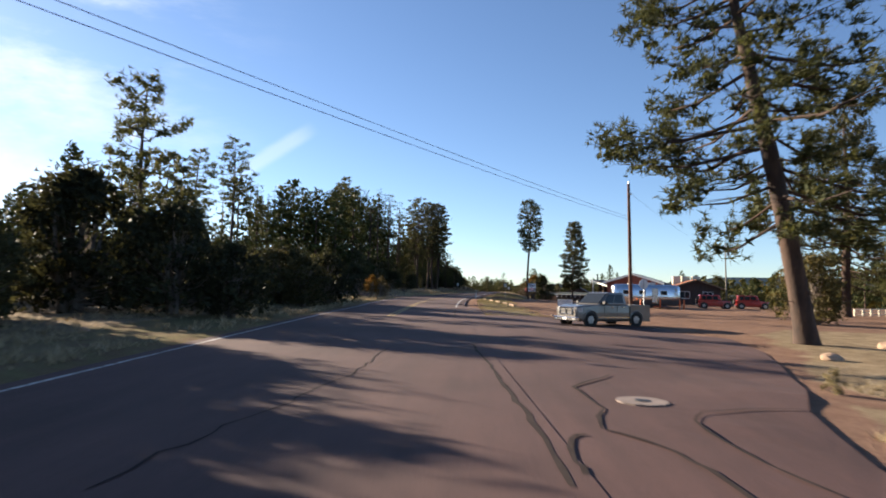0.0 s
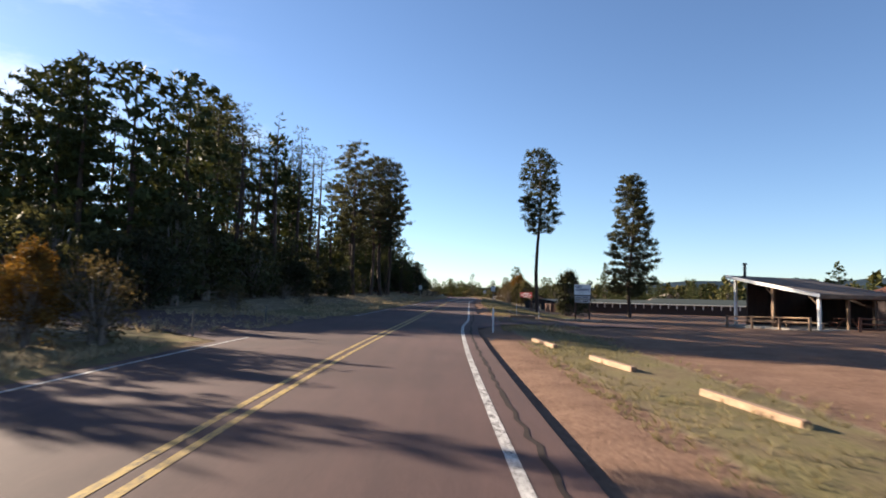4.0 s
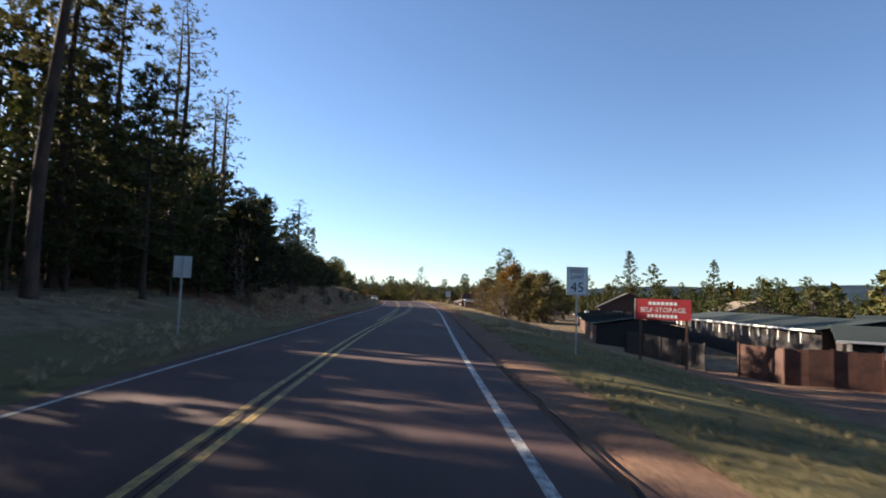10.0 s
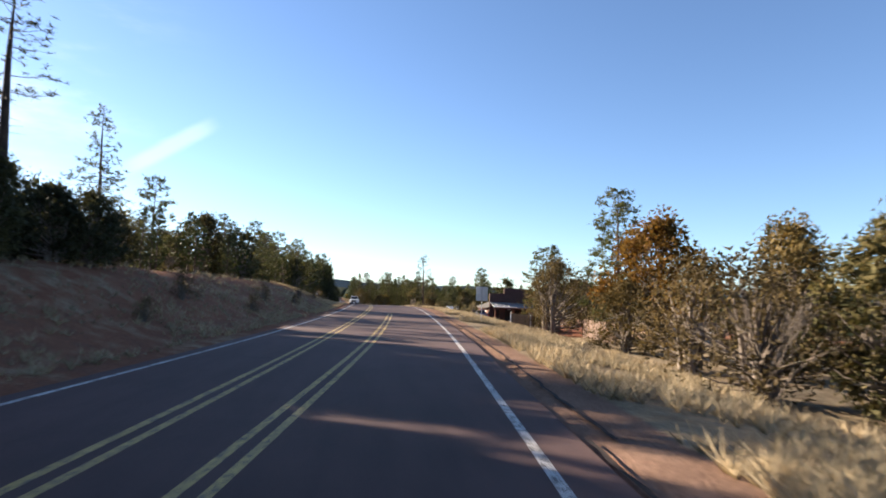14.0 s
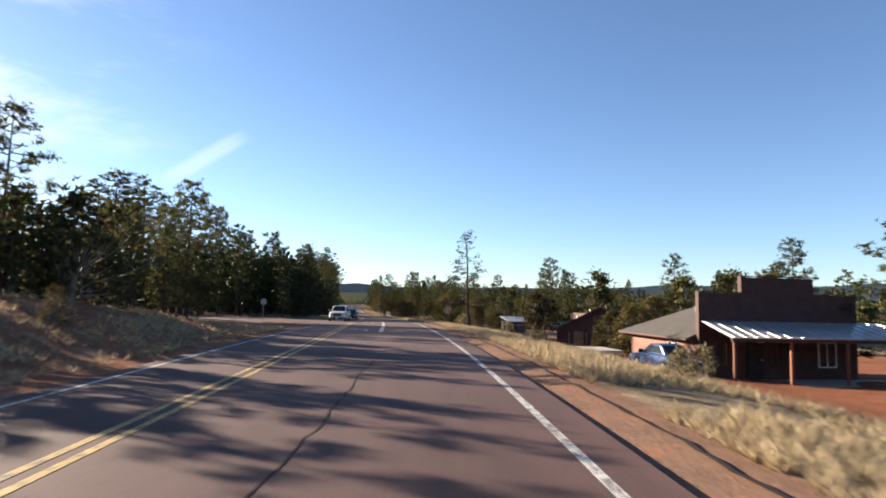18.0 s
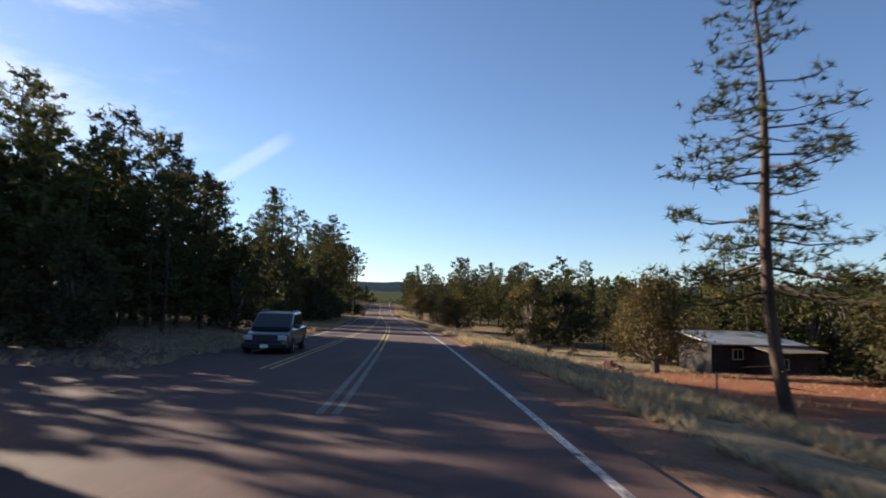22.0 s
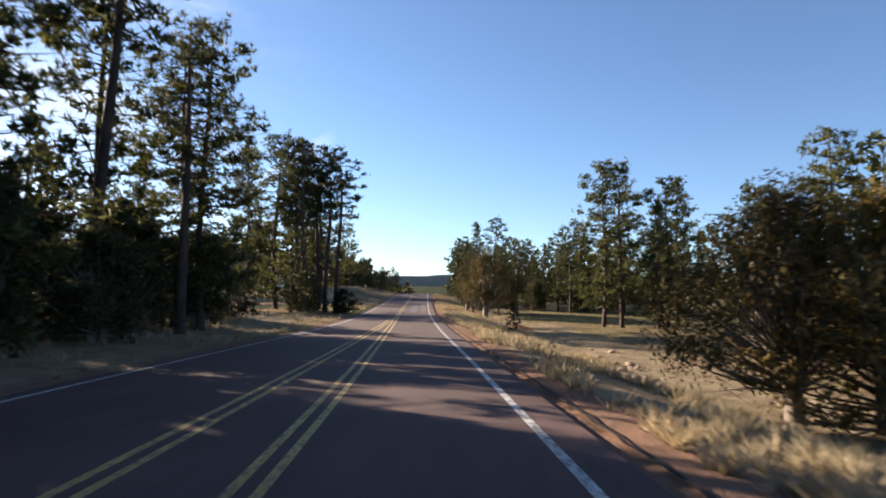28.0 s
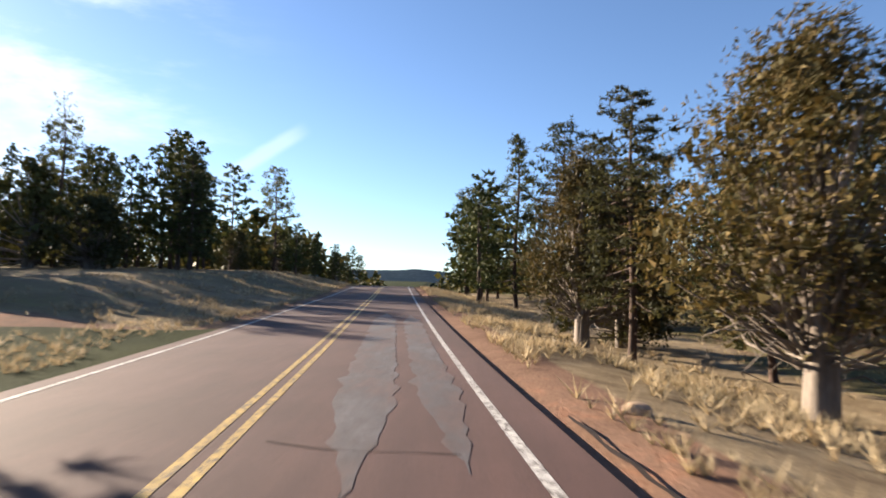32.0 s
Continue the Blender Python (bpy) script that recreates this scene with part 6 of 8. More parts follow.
# ---- the lodge and its yard ----
def lodge():
    root = thing("lodge_building", 17.1, 78.1, 0.62, -24.0, "red wooden gabled lodge with white trim beside the lot", "building")
    gable_house(root, 6.4, 6.5, 2.95, 3.95, M_RED_WALL, M_SHINGLE, 0.5, trim=M_WHITE)
    window(root, 1.75, -0.0, 1.5, 1.4, 1.15, "y-")
    window(root, 5.3, -0.0, 1.4, 1.2, 1.1, "y-")
    door(root, 3.6, -0.0, 0.0, "y-", M_WHITE)
    window(root, 0.0, 2.4, 1.2, 1.2, 1.0, "x-")
    part("antenna", rod("antenna", [(3.2, 0.4, 4.1), (3.2, 0.4, 5.3)], 0.02, M_STEEL, 6), root)
    main = thing("lodge_wing", 33.5, 104.0, 0.62, -8.0, "low dark lodge wing under a rust orange roof", "building")
    gable_house(main, 7.6, 13.0, 2.9, 4.2, M_DARK_WALL, M_RUST_ROOF, 0.6, trim=M_WOOD)
    for x in (2.0, 5.6):
        window(main, x, 0.0, 1.1, 1.6, 1.2, "y-")
    for x, y in ((1.2, 6.0), (2.8, 6.5), (4.4, 6.0)):
        part("rooftop_unit", boxes("rooftop_unit", [(x, y, 3.6, x + 1.3, y + 1.2, 5.0)], M_CREAM, 0.04), main, "cream rooftop cooler box")


def porch():
    root = thing("porch_shelter", 25.2, 107.6, 0.66, 20.0, "open timber porch with brown shingle roof and white rake", "porch")
    part("deck", boxes("deck", [(-0.4, -0.3, -0.2, 8.0, 8.2, 0.16)], M_CONCRETE, 0.02), root, "pale concrete slab")
    part("roof", slab("roof", [(-0.9, -0.5, 2.62), (8.4, -0.5, 2.62), (8.4, 7.6, 4.1), (-0.9, 7.6, 4.1)], 0.16, M_SHINGLE), root)
    part("rake_board", prism("rake_board", [(-0.55, 2.4), (7.6, 3.88), (7.6, 4.13), (-0.55, 2.65)], -0.96, -0.91, M_WHITE, axis="x"), root, "white painted rake board")
    part("fascia", boxes("fascia", [(-0.9, -0.56, 2.36, 8.4, -0.51, 2.64)], M_WOOD), root)
    for x, y, h in ((-0.3, 0.0, 2.45), (-0.3, 3.7, 3.1), (-0.3, 7.2, 3.75), (2.6, 0.0, 2.45), (5.4, 0.0, 2.45), (8.0, 0.0, 2.45)):
        part("post", boxes("post", [(x - 0.1, y - 0.1, 0.162, x + 0.1, y + 0.1, h)], M_WHITE if x < 0 and y != 3.7 else M_WOOD, 0.01), root)
    part("back_wall", boxes("back_wall", [(1.0, 7.2, 0.162, 8.0, 7.35, 3.7)], M_DARK_WALL), root)
    part("side_wall", boxes("side_wall", [(7.85, 1.5, 0.162, 8.0, 7.198, 2.6)], M_DARK_WALL), root)
    part("beam", boxes("beam", [(-0.4, -0.1, 2.3, 8.1, 0.1, 2.44)], M_WOOD), root)
    for i in range(3):
        part("brace", rod("brace", [(-0.3, 0.1 + 3.6 * i, 1.9 + 0.6 * i), (-0.3, 0.75 + 3.6 * i, 2.5 + 0.62 * i)], 0.05, M_WOOD, 5), root)
    part("stovepipe", rod("stovepipe", [(0.5, 7.0, 3.9), (0.5, 7.0, 5.0)], 0.11, M_BLACK, 10), root)
    part("stovepipe_cap", rod("stovepipe_cap", [(0.5, 7.0, 5.002), (0.5, 7.0, 5.14)], 0.24, M_BLACK, 10, 0.1), root)
    for k, (xa, ya, xb, yb) in enumerate(((-0.9, 0.2, -0.9, 3.4), (-0.9, 3.9, -0.9, 7.0))):
        bench = thing("bench", 25.2, 107.6, 0.83, 20.0, "low plank bench at the porch's open side", "bench", "porch benches")
        part("seat", boxes("seat", [(xa + 1.2, ya, 0.4, xa + 1.6, yb, 0.46)], M_WOOD, 0.01), bench)
        for yy in (ya + 0.2, yb - 0.2):
            part("leg", boxes("leg", [(xa + 1.25, yy - 0.05, 0.0, xa + 1.55, yy + 0.05, 0.398)], M_WOOD), bench)


def rail_fence(name, pts, h, rails, material, label, step=2.2, post=0.08):
    root = thing(name, *pts[0], 0, 0, label, "fence")
    ox, oy = pts[0]
    for (xa, ya), (xb, yb) in zip(pts, pts[1:]):
        n = max(1, round(math.hypot(xb - xa, yb - ya) / step))
        for i in range(n + 1):
            if i == 0 and (xa, ya) != pts[0]:
                continue
            x, y = xa + (xb - xa) * i / n, ya + (yb - ya) * i / n
            g = land(x, y)
            part("post", boxes("post", [(x - ox - post, y - oy - post, g - 0.2, x - ox + post, y - oy + post, g + h)], material, 0.01), root)
        for k in range(rails):
            z = h * (0.92 - 0.36 * k)
            part("rail", rod("rail", [(xa - ox, ya - oy, land(xa, ya) + z), (xb - ox, yb - oy, land(xb, yb) + z)], 0.055, material, 5), root)


lodge()
porch()
rail_fence("patio_fence", [(27.0, 106.4), (30.0, 105.4), (33.4, 102.6)], 1.0, 3, M_WOOD_RED, "red brown rail fence round the patio")
rail_fence("porch_fence", [(24.3, 107.6), (21.8, 114.4)], 0.95, 2, M_WOOD, "weathered rail fence along the porch")
rail_fence("lot_fence", [(40.0, 66.0), (50.0, 70.0), (62.0, 73.0)], 0.8, 3, M_CREAM, "low pale fence at the back of the lot", 1.2)


def closed_umbrella(x, y):
    root = thing("patio_umbrella", x, y, land(x, y), 0, "furled teal patio umbrella on a pole", "umbrella", "patio umbrellas")
    part("pole", rod("pole", [(0, 0, 0), (0, 0, 2.5)], 0.025, M_WOOD, 6), root)
    part("canopy", rod("canopy", [(0, 0, 1.15), (0, 0, 1.3), (0, 0, 2.1), (0, 0, 2.42)], 0.2, M_TEAL, 9, 0.05), root)
    part("base", rod("base", [(0, 0, 0.0), (0, 0, 0.1)], 0.25, M_CONCRETE, 10), root)


def picnic_table(x, y, turn):
    root = thing("picnic_table", x, y, land(x, y), turn, "red brown plank picnic table with benches", "table", "patio tables")
    for i in range(5):
        part("plank", boxes("plank", [(-0.9, -0.37 + 0.15 * i, 0.71, 0.9, -0.23 + 0.15 * i, 0.75)], M_WOOD_RED, 0.005), root)
    for s in (-1, 1):
        part("bench_seat", boxes("bench_seat", [(-0.9, s * 0.72 - 0.13, 0.42, 0.9, s * 0.72 + 0.13, 0.46)], M_WOOD_RED, 0.005), root)
        for k in (-1, 1):
            part("leg", rod("leg", [(s * 0.65, k * 0.75, 0.0), (s * 0.65, k * 0.28, 0.708)], 0.04, M_WOOD_RED, 4), root)


for x_, y_ in ((29.4, 106.9), (30.2, 107.3), (33.0, 104.4)):
    closed_umbrella(x_, y_)
for x_, y_, t_ in ((31.4, 105.9, 20), (28.2, 109.8, 80), (32.4, 107.4, 5)):
    picnic_table(x_, y_, t_)


def trailer():
    """A rounded aluminium travel trailer."""
    root = thing("travel_trailer", 20.5, 73.4, 0.55, -6.0, "shiny rounded aluminium travel trailer parked on the lot", "trailer")
    L, hw, lo, hi = 7.7, 1.2, 0.3, 2.75
    n, rings = 14, []
    bm = bmesh.new()
    for s, k, up in ((-1.0, 0.42, 0.3), (-0.985, 0.66, 0.18), (-0.94, 0.86, 0.08), (-0.86, 0.97, 0.02), (-0.76, 1.0, 0.0), (-0.4, 1.0, 0.0), (0.0, 1.0, 0.0), (0.4, 1.0, 0.0), (0.76, 1.0, 0.0), (0.86, 0.97, 0.02), (0.94, 0.86, 0.08), (0.985, 0.66, 0.18), (1.0, 0.42, 0.3)):
        ring = []
        for i in range(n):
            a = math.pi * i / (n - 1)
            c, sn = math.cos(a), math.sin(a)
            y = hw * k * math.copysign(abs(c) ** 0.42, c)
            z = lo + up + (hi - lo - up * 2) * (abs(sn) ** 0.55)
            ring.append(bm.verts.new((s * L / 2, y, z)))
        rings.append(ring)
    for a, b in zip(rings, rings[1:]):
        for i in range(n - 1):
            bm.faces.new((a[i], a[i + 1], b[i + 1], b[i]))
        bm.faces.new((a[n - 1], a[0], b[0], b[n - 1]))
    bm.faces.new(rings[0])
    bm.faces.new(rings[-1][::-1])
    part("shell", finish("shell", bm, M_ALU, True), root, "polished aluminium shell")
    for x in (-2.3, -0.5, 1.9):
        window(root, x, -hw + 0.01, 1.55, 0.75, 0.5, "y-", M_STEEL, False)
    part("door", boxes("door", [(0.6, -hw - 0.02, 0.6, 1.25, -hw + 0.03, 2.3)], M_ALU, 0.03), root)
    part("belt_trim", boxes("belt_trim", [(-3.2, -hw - 0.015, 1.18, 3.2, -hw + 0.02, 1.24)], M_STEEL), root)
    part("roof_cooler", boxes("roof_cooler", [(0.0, -0.4, 2.72, 1.1, 0.4, 2.98)], M_WHITE, 0.05), root, "white roof air conditioner")
    part("roof_vent", boxes("roof_vent", [(-2.0, -0.25, 2.72, -1.4, 0.25, 2.85)], M_WHITE, 0.03), root)
    for x in (-0.45, 0.45):
        for s in (-1, 1):
            w = part("wheel", rod("wheel", [(x, s * 1.0 - 0.1, 0.36), (x, s * 1.0 + 0.1, 0.36)], 0.36, M_RUBBER, 16), root)
    part("hitch", rod("hitch", [(-3.6, 0, 0.5), (-4.6, 0, 0.5)], 0.06, M_STEEL, 6), root)
    part("jack", rod("jack", [(-4.3, 0, 0.0), (-4.3, 0, 0.6)], 0.04, M_STEEL, 6), root)


def marker_post(x, y):
    root = thing("marker_post", x, y, land(x, y), 0, "slim orange plastic marker post", "bollard", "orange marker posts")
    part("tube", rod("tube", [(0, 0, 0.05), (0, 0, 1.1)], 0.085, M_ORANGE, 10, 0.07), root)
    part("base", rod("base", [(0, 0, 0), (0, 0, 0.05)], 0.2, M_BLACK, 12), root)


trailer()
for x_, y_ in ((15.4, 72.2), (16.8, 71.4), (19.4, 71.2), (21.5, 70.9), (23.6, 70.6), (24.2, 71.0)):
    marker_post(x_, y_)

P_SILVER = car_paint("silver_paint", (0.17, 0.158, 0.145), 0.55)
P_RED = car_paint("red_paint", (0.42, 0.02, 0.014), 0.1)
P_BLUE = car_paint("blue_paint", (0.035, 0.07, 0.17), 0.3)
P_NAVY = car_paint("dark_blue_paint", (0.008, 0.012, 0.0225), 0.3)
P_WHITE = car_paint("white_car_paint", (0.68, 0.68, 0.67), 0.0)
P_BLACK = car_paint("black_car_paint", (0.012, 0.012, 0.016), 0.2)
vehicle("pickup", 7.5, 35.3, -58.0, P_SILVER, "silver crew cab pickup truck on the dirt lot", "pickup truck")
vehicle("jeep", 33.0, 85.0, 80.0, P_RED, "red off-road vehicle parked by the lodge", "car")
vehicle("jeep", 38.5, 86.0, 75.0, P_RED, "dark red off-road vehicle parked by the lodge", "car")
vehicle("van", 2.85, 400.7, 5.0, P_NAVY, "dark blue minivan in the oncoming lane", "minivan", road_z(0, 400.7))
vehicle("pickup", 3.6, 377.8, -1.0, P_WHITE, "white crew cab pickup truck in the oncoming lane", "pickup truck", road_z(0, 378))


# ---- poles, wires, signs ----
def utility_pole(x, y, h, lean, material, label, r=0.16):
    root = thing("utility_pole", x, y, land(x, y) - 0.3, 0, label, "pole")
    part("shaft", rod("shaft", [(0, 0, 0), (lean * 0.5, 0, h * 0.5), (lean, 0, h)], r, material, 10, r * 0.65), root)
    return root


p1_ = utility_pole(11.85, 46.0, 10.4, -0.25, M_POLE, "tall brown wooden utility pole on the dirt lot")
part("insulator", rod("insulator", [(-0.22, 0, 10.35), (-0.22, 0, 10.6)], 0.06, M_STEEL, 8), p1_)
part("bracket", boxes("bracket", [(-0.32, -0.04, 9.6, 0.0, 0.04, 9.7)], M_STEEL), p1_)
p2_ = utility_pole(43.1, 105.7, 10.9, -0.2, M_POLE_GREY, "grey utility pole with a transformer behind the lodge", 0.14)
part("transformer", rod("transformer", [(0.3, 0, 8.7), (0.3, 0, 9.5)], 0.24, M_STEEL, 10), p2_)
part("cross_arm", boxes("cross_arm", [(-0.9, -0.06, 10.1, 0.7, 0.06, 10.22)], M_POLE_GREY), p2_)


def wire(name, a, b, sag, label, r=0.02):
    pts = [Vector(a).lerp(Vector(b), i / 24) - Vector((0, 0, sag * (1 - (2 * i / 24 - 1) ** 2))) for i in range(25)]
    tagged(new(name, rod(name, pts, r, M_BLACK, 5)), label, "cable")


for i_ in range(2):
    wire("overhead_wire", (11.7, 46.0, 7.55 + 0.2 * i_), (11.7 - 33.0, 46.0 - 61.6, 6.5 + 0.3 * i_), 0.35, "thin dark overhead power wire", 0.01)
wire("overhead_wire", (11.6, 46.0, 9.7), (42.9, 105.7, 10.3), 1.0, "thin dark overhead power wire", 0.008)


def sign_post(name, x, y, turn, label, cat="sign"):
    return thing(name, x, y, land(x, y), turn, label, cat)


def speed_sign():
    s = sign_post("speed_limit_sign", 10.3, 186.4, -4, "white speed limit sign on a steel post")
    g = 3.64 - land(10.3, 186.4)
    part("post", boxes("post", [(-0.03, 0.0, -0.3, 0.03, 0.05, g + 1.0)], M_STEEL), s)
    part("plate", boxes("plate", [(-0.4, -0.02, g, 0.4, -0.002, g + 1.05)], M_SIGN_WHITE, 0.004), s)
    part("border", boxes("border", [(-0.375, -0.025, g + 0.025, 0.375, -0.0215, g + 0.04), (-0.375, -0.025, g + 1.01, 0.375, -0.0215, g + 1.025), (-0.375, -0.025, g + 0.042, -0.36, -0.0215, g + 1.008), (0.36, -0.025, g + 0.042, 0.375, -0.0215, g + 1.008)], M_BLACK), s)
    lettering("SPEED", 0.21, 0, -0.022, g + 0.82, s, M_BLACK)
    lettering("LIMIT", 0.21, 0, -0.022, g + 0.6, s, M_BLACK)
    lettering("45", 0.52, 0, -0.022, g + 0.12, s, M_BLACK)


def storage_sign():
    s = sign_post("storage_sign", 18.4, 196.0, -38, "wide red storage sign with white letters on posts")
    g = 2.6 - land(18.4, 196.0)
    for x in (-1.2, 1.2):
        part("post", boxes("post", [(x - 0.06, 0.0, -0.3, x + 0.06, 0.12, g + 1.1)], M_POLE), s)
    part("board", boxes("board", [(-1.45, -0.06, g, 1.45, -0.002, g + 1.12)], M_SIGN_RED, 0.01), s)
    part("edge", boxes("edge", [(-1.5, -0.07, g - 0.02, -1.452, 0.0, g + 1.14)], M_CREAM), s)
    lettering("SELF-STORAGE", 0.36, 0, -0.061, g + 0.42, s, M_SIGN_WHITE)
    part("line_bar", boxes("line_bar", [(-0.75 + 0.22 * i, -0.066, g + 0.8, -0.58 + 0.22 * i, -0.0605, g + 0.97) for i in range(7)], M_SIGN_WHITE), s)
    part("line_bar", boxes("line_bar", [(-0.8 + 0.2 * i, -0.066, g + 0.12, -0.66 + 0.2 * i, -0.0605, g + 0.29) for i in range(8)], M_SIGN_WHITE), s)


def inn_sign():
    x0, y0 = 12.05, 122.4
    g0 = land(x0, y0)
    s = sign_post("inn_sign", x0, y0, -6, "white hand painted inn sign on two wooden posts")
    for x in (-0.62, 0.66):
        part("post", rod("post", [(x, 0.08, -0.3), (x, 0.08, 4.0 - g0 + (0.1 if x < 0 else 0))], 0.085, M_POLE, 10), s)
    t = 3.92 - g0
    part("board", boxes("board", [(-0.75, -0.05, t - 0.95, 0.75, -0.001, t)], M_SIGN_WHITE, 0.006), s)
    part("frame", boxes("frame", [(-0.78, -0.055, t, 0.78, 0.01, t + 0.03), (-0.78, -0.055, t - 0.98, 0.78, 0.01, t - 0.951), (0.751, -0.055, t - 0.949, 0.78, 0.01, t - 0.001)], M_BLACK), s)
    lettering("OLD", 0.29, -0.36, -0.051, t - 0.3, s, M_BLUE_INK, bold=0.014)
    lettering("COUNTY", 0.29, 0.0, -0.051, t - 0.58, s, M_BLUE_INK, bold=0.014)
    lettering("INN", 0.24, -0.1, -0.051, t - 0.86, s, M_STEEL)
    for k, za in enumerate((t - 1.32, t - 1.66)):
        for xa, xb in ((-0.7, -0.05), (-0.02, 0.7)):
            part("hanging_board", boxes("hanging_board", [(xa, -0.04, za, xb, 0.0, za + 0.27)], M_SIGN_BACK, 0.004), s, "small grey board")
            part("line_bar", boxes("line_bar", [(xa + 0.06 + 0.1 * i, -0.046, za + 0.08, xa + 0.13 + 0.1 * i, -0.0405, za + 0.19) for i in range(5)], M_BLACK), s)
    part("lamp", rod("lamp", [(0.85, -0.1, t + 0.12), (0.85, -0.1, t + 0.3)], 0.09, M_BLACK, 8), s, "small black lamp")
    part("lamp_arm", rod("lamp_arm", [(0.66, 0.08, t + 0.05), (0.75, 0.0, t + 0.4), (0.85, -0.1, t + 0.3)], 0.015, M_BLACK, 5), s)


def number_board():
    s = sign_post("notice_board", 7.1, 46.7, -23, "white notice board with a large numeral on short legs")
    g = 0.5 - land(7.1, 46.7)
    for x in (-0.4, 0.4):
        part("leg", boxes("leg", [(x - 0.03, 0.0, -0.2, x + 0.03, 0.05, g + 0.3)], M_BLACK), s)
    part("board", boxes("board", [(-0.56, -0.03, g, 0.56, -0.001, g + 1.0)], M_SIGN_WHITE, 0.005), s)
    part("panel", boxes("panel", [(-0.22, -0.036, g + 0.06, 0.22, -0.0305, g + 0.56)], M_BLACK), s)
    lettering("1", 0.48, 0.0, -0.042, g + 0.14, s, M_SIGN_WHITE, bold=0.01)
    part("line_bar", boxes("line_bar", [(-0.46, -0.035, g + 0.9, 0.4, -0.0305, g + 0.95), (-0.46, -0.035, g + 0.82, 0.46, -0.0305, g + 0.86), (-0.3, -0.035, g + 0.74, 0.4, -0.0305, g + 0.78)], M_SIGN_BACK), s)
    part("paper", boxes("paper", [(-0.5, -0.034, g + 0.4, -0.28, -0.0305, g + 0.6)], M_WHITE), s)


def back_sign(x, y, z, w, h, turn, label):
    """The bare back of a road sign."""
    s = sign_post("road_sign", x, y, turn, label)
    g = z - land(x, y)
    part("post", boxes("post", [(-0.03, -0.06, -0.3, 0.03, -0.01, g + h / 2)], M_STEEL), s)
    part("plate", boxes("plate", [(-w / 2, 0.0, g - h / 2, w / 2, 0.012, g + h / 2)], M_SIGN_BACK, 0.003), s)


def stop_sign(x, y, z, turn, label, front):
    s = sign_post("stop_sign", x, y, turn, label)
    g = z - land(x, y)
    part("post", boxes("post", [(-0.03, 0.016, -0.3, 0.03, 0.06, g + 0.3)], M_STEEL), s)
    ring = [(0.38 * math.cos(radians(22.5 + 45 * i)), g + 0.38 * math.sin(radians(22.5 + 45 * i))) for i in range(8)]
    part("plate", prism("plate", ring, 0.0, 0.012, M_SIGN_BACK), s)
    inner = [(0.37 * math.cos(radians(22.5 + 45 * i)), g + 0.37 * math.sin(radians(22.5 + 45 * i))) for i in range(8)]
    part("face", prism("face", inner, -0.005, -0.001, M_STOP_RED), s)
    lettering("STOP", 0.26, 0, -0.0055, g - 0.09, s, M_SIGN_WHITE)


speed_sign()
storage_sign()
inn_sign()
number_board()
back_sign(-4.1, 187.4, 4.15, 0.62, 0.78, 0, "plain grey back of a road sign on a post")
back_sign(17.0, 279.5, 4.2, 0.95, 1.1, 5, "plain grey back of a large road sign")
stop_sign(12.3, 44.4, 2.75, 200, "stop sign seen from its grey back", False)
stop_sign(-4.6, 372.8, 3.75, 170, "octagonal stop sign at the side road", True)
ys_ = sign_post("warning_sign", -11.9, 655.0, 0, "yellow diamond warning sign on a post")
part("post", boxes("post", [(-0.04, 0.01, -0.3, 0.04, 0.06, 2.9)], M_STEEL), ys_)
part("plate", prism("plate", [(0, 1.75), (0.65, 2.4), (0, 3.05), (-0.65, 2.4)], -0.012, 0.0, M_YELLOW_SIGN), ys_)


def delineator(x, y, h, material, label):
    d = thing("delineator_post", x, y, land(x, y), 0, label, "post", "thin posts")
    part("stake", boxes("stake", [(-0.04, -0.015, -0.2, 0.04, 0.015, h)], material, 0.004), d)


delineator(0.75, 94.0, 1.15, M_SIGN_WHITE, "slim white roadside delineator")
for x_, y_ in ((4.53, 112.95), (6.33, 113.2)):
    st_ = thing("stake", x_, y_, land(x_, y_), 0, "thin pale pipe stake by the lot entry", "post", "pipe stakes")
    part("pipe", rod("pipe", [(0, 0, -0.2), (0.01, 0, 1.08)], 0.022, M_SIGN_BACK, 8), st_)
    part("cap", rod("cap", [(0.01, 0, 1.081), (0.01, 0, 1.12)], 0.03, M_POLE_GREY, 8), st_)
for x_, y_ in ((-10.5, 96.5), (-10.9, 88.0), (19.5, 384.0), (21.0, 397.0)):
    delineator(x_, y_, 0.95, M_POLE_GREY, "thin grey stake beside the road")


def timber(x0, y0, x1, y1, label="weathered square timber lying as a parking kerb"):
    g = thing("kerb_timber", x0, y0, 0, 0, label, "timber", "kerb timbers")
    d = Vector((x1 - x0, y1 - y0, land(x1, y1) - land(x0, y0)))
    me = boxes("timber", [(0, -0.08, 0.0, d.length, 0.08, 0.15)], M_WOOD, 0.015)
    ob = part("timber", me, g)
    ob.matrix_basis = Matrix.LocRotScale((0, 0, land(x0, y0) - 0.02), Euler((0, -math.asin(d.z / d.length), math.atan2(d.y, d.x))), None)


for a_ in ((3.2, 77.4, 3.6, 74.7), (3.9, 73.2, 4.15, 69.8), (4.3, 68.2, 4.6, 65.2), (2.6, 83.5, 2.9, 80.6), (1.9, 89.6, 2.2, 86.8)):
    timber(*a_)


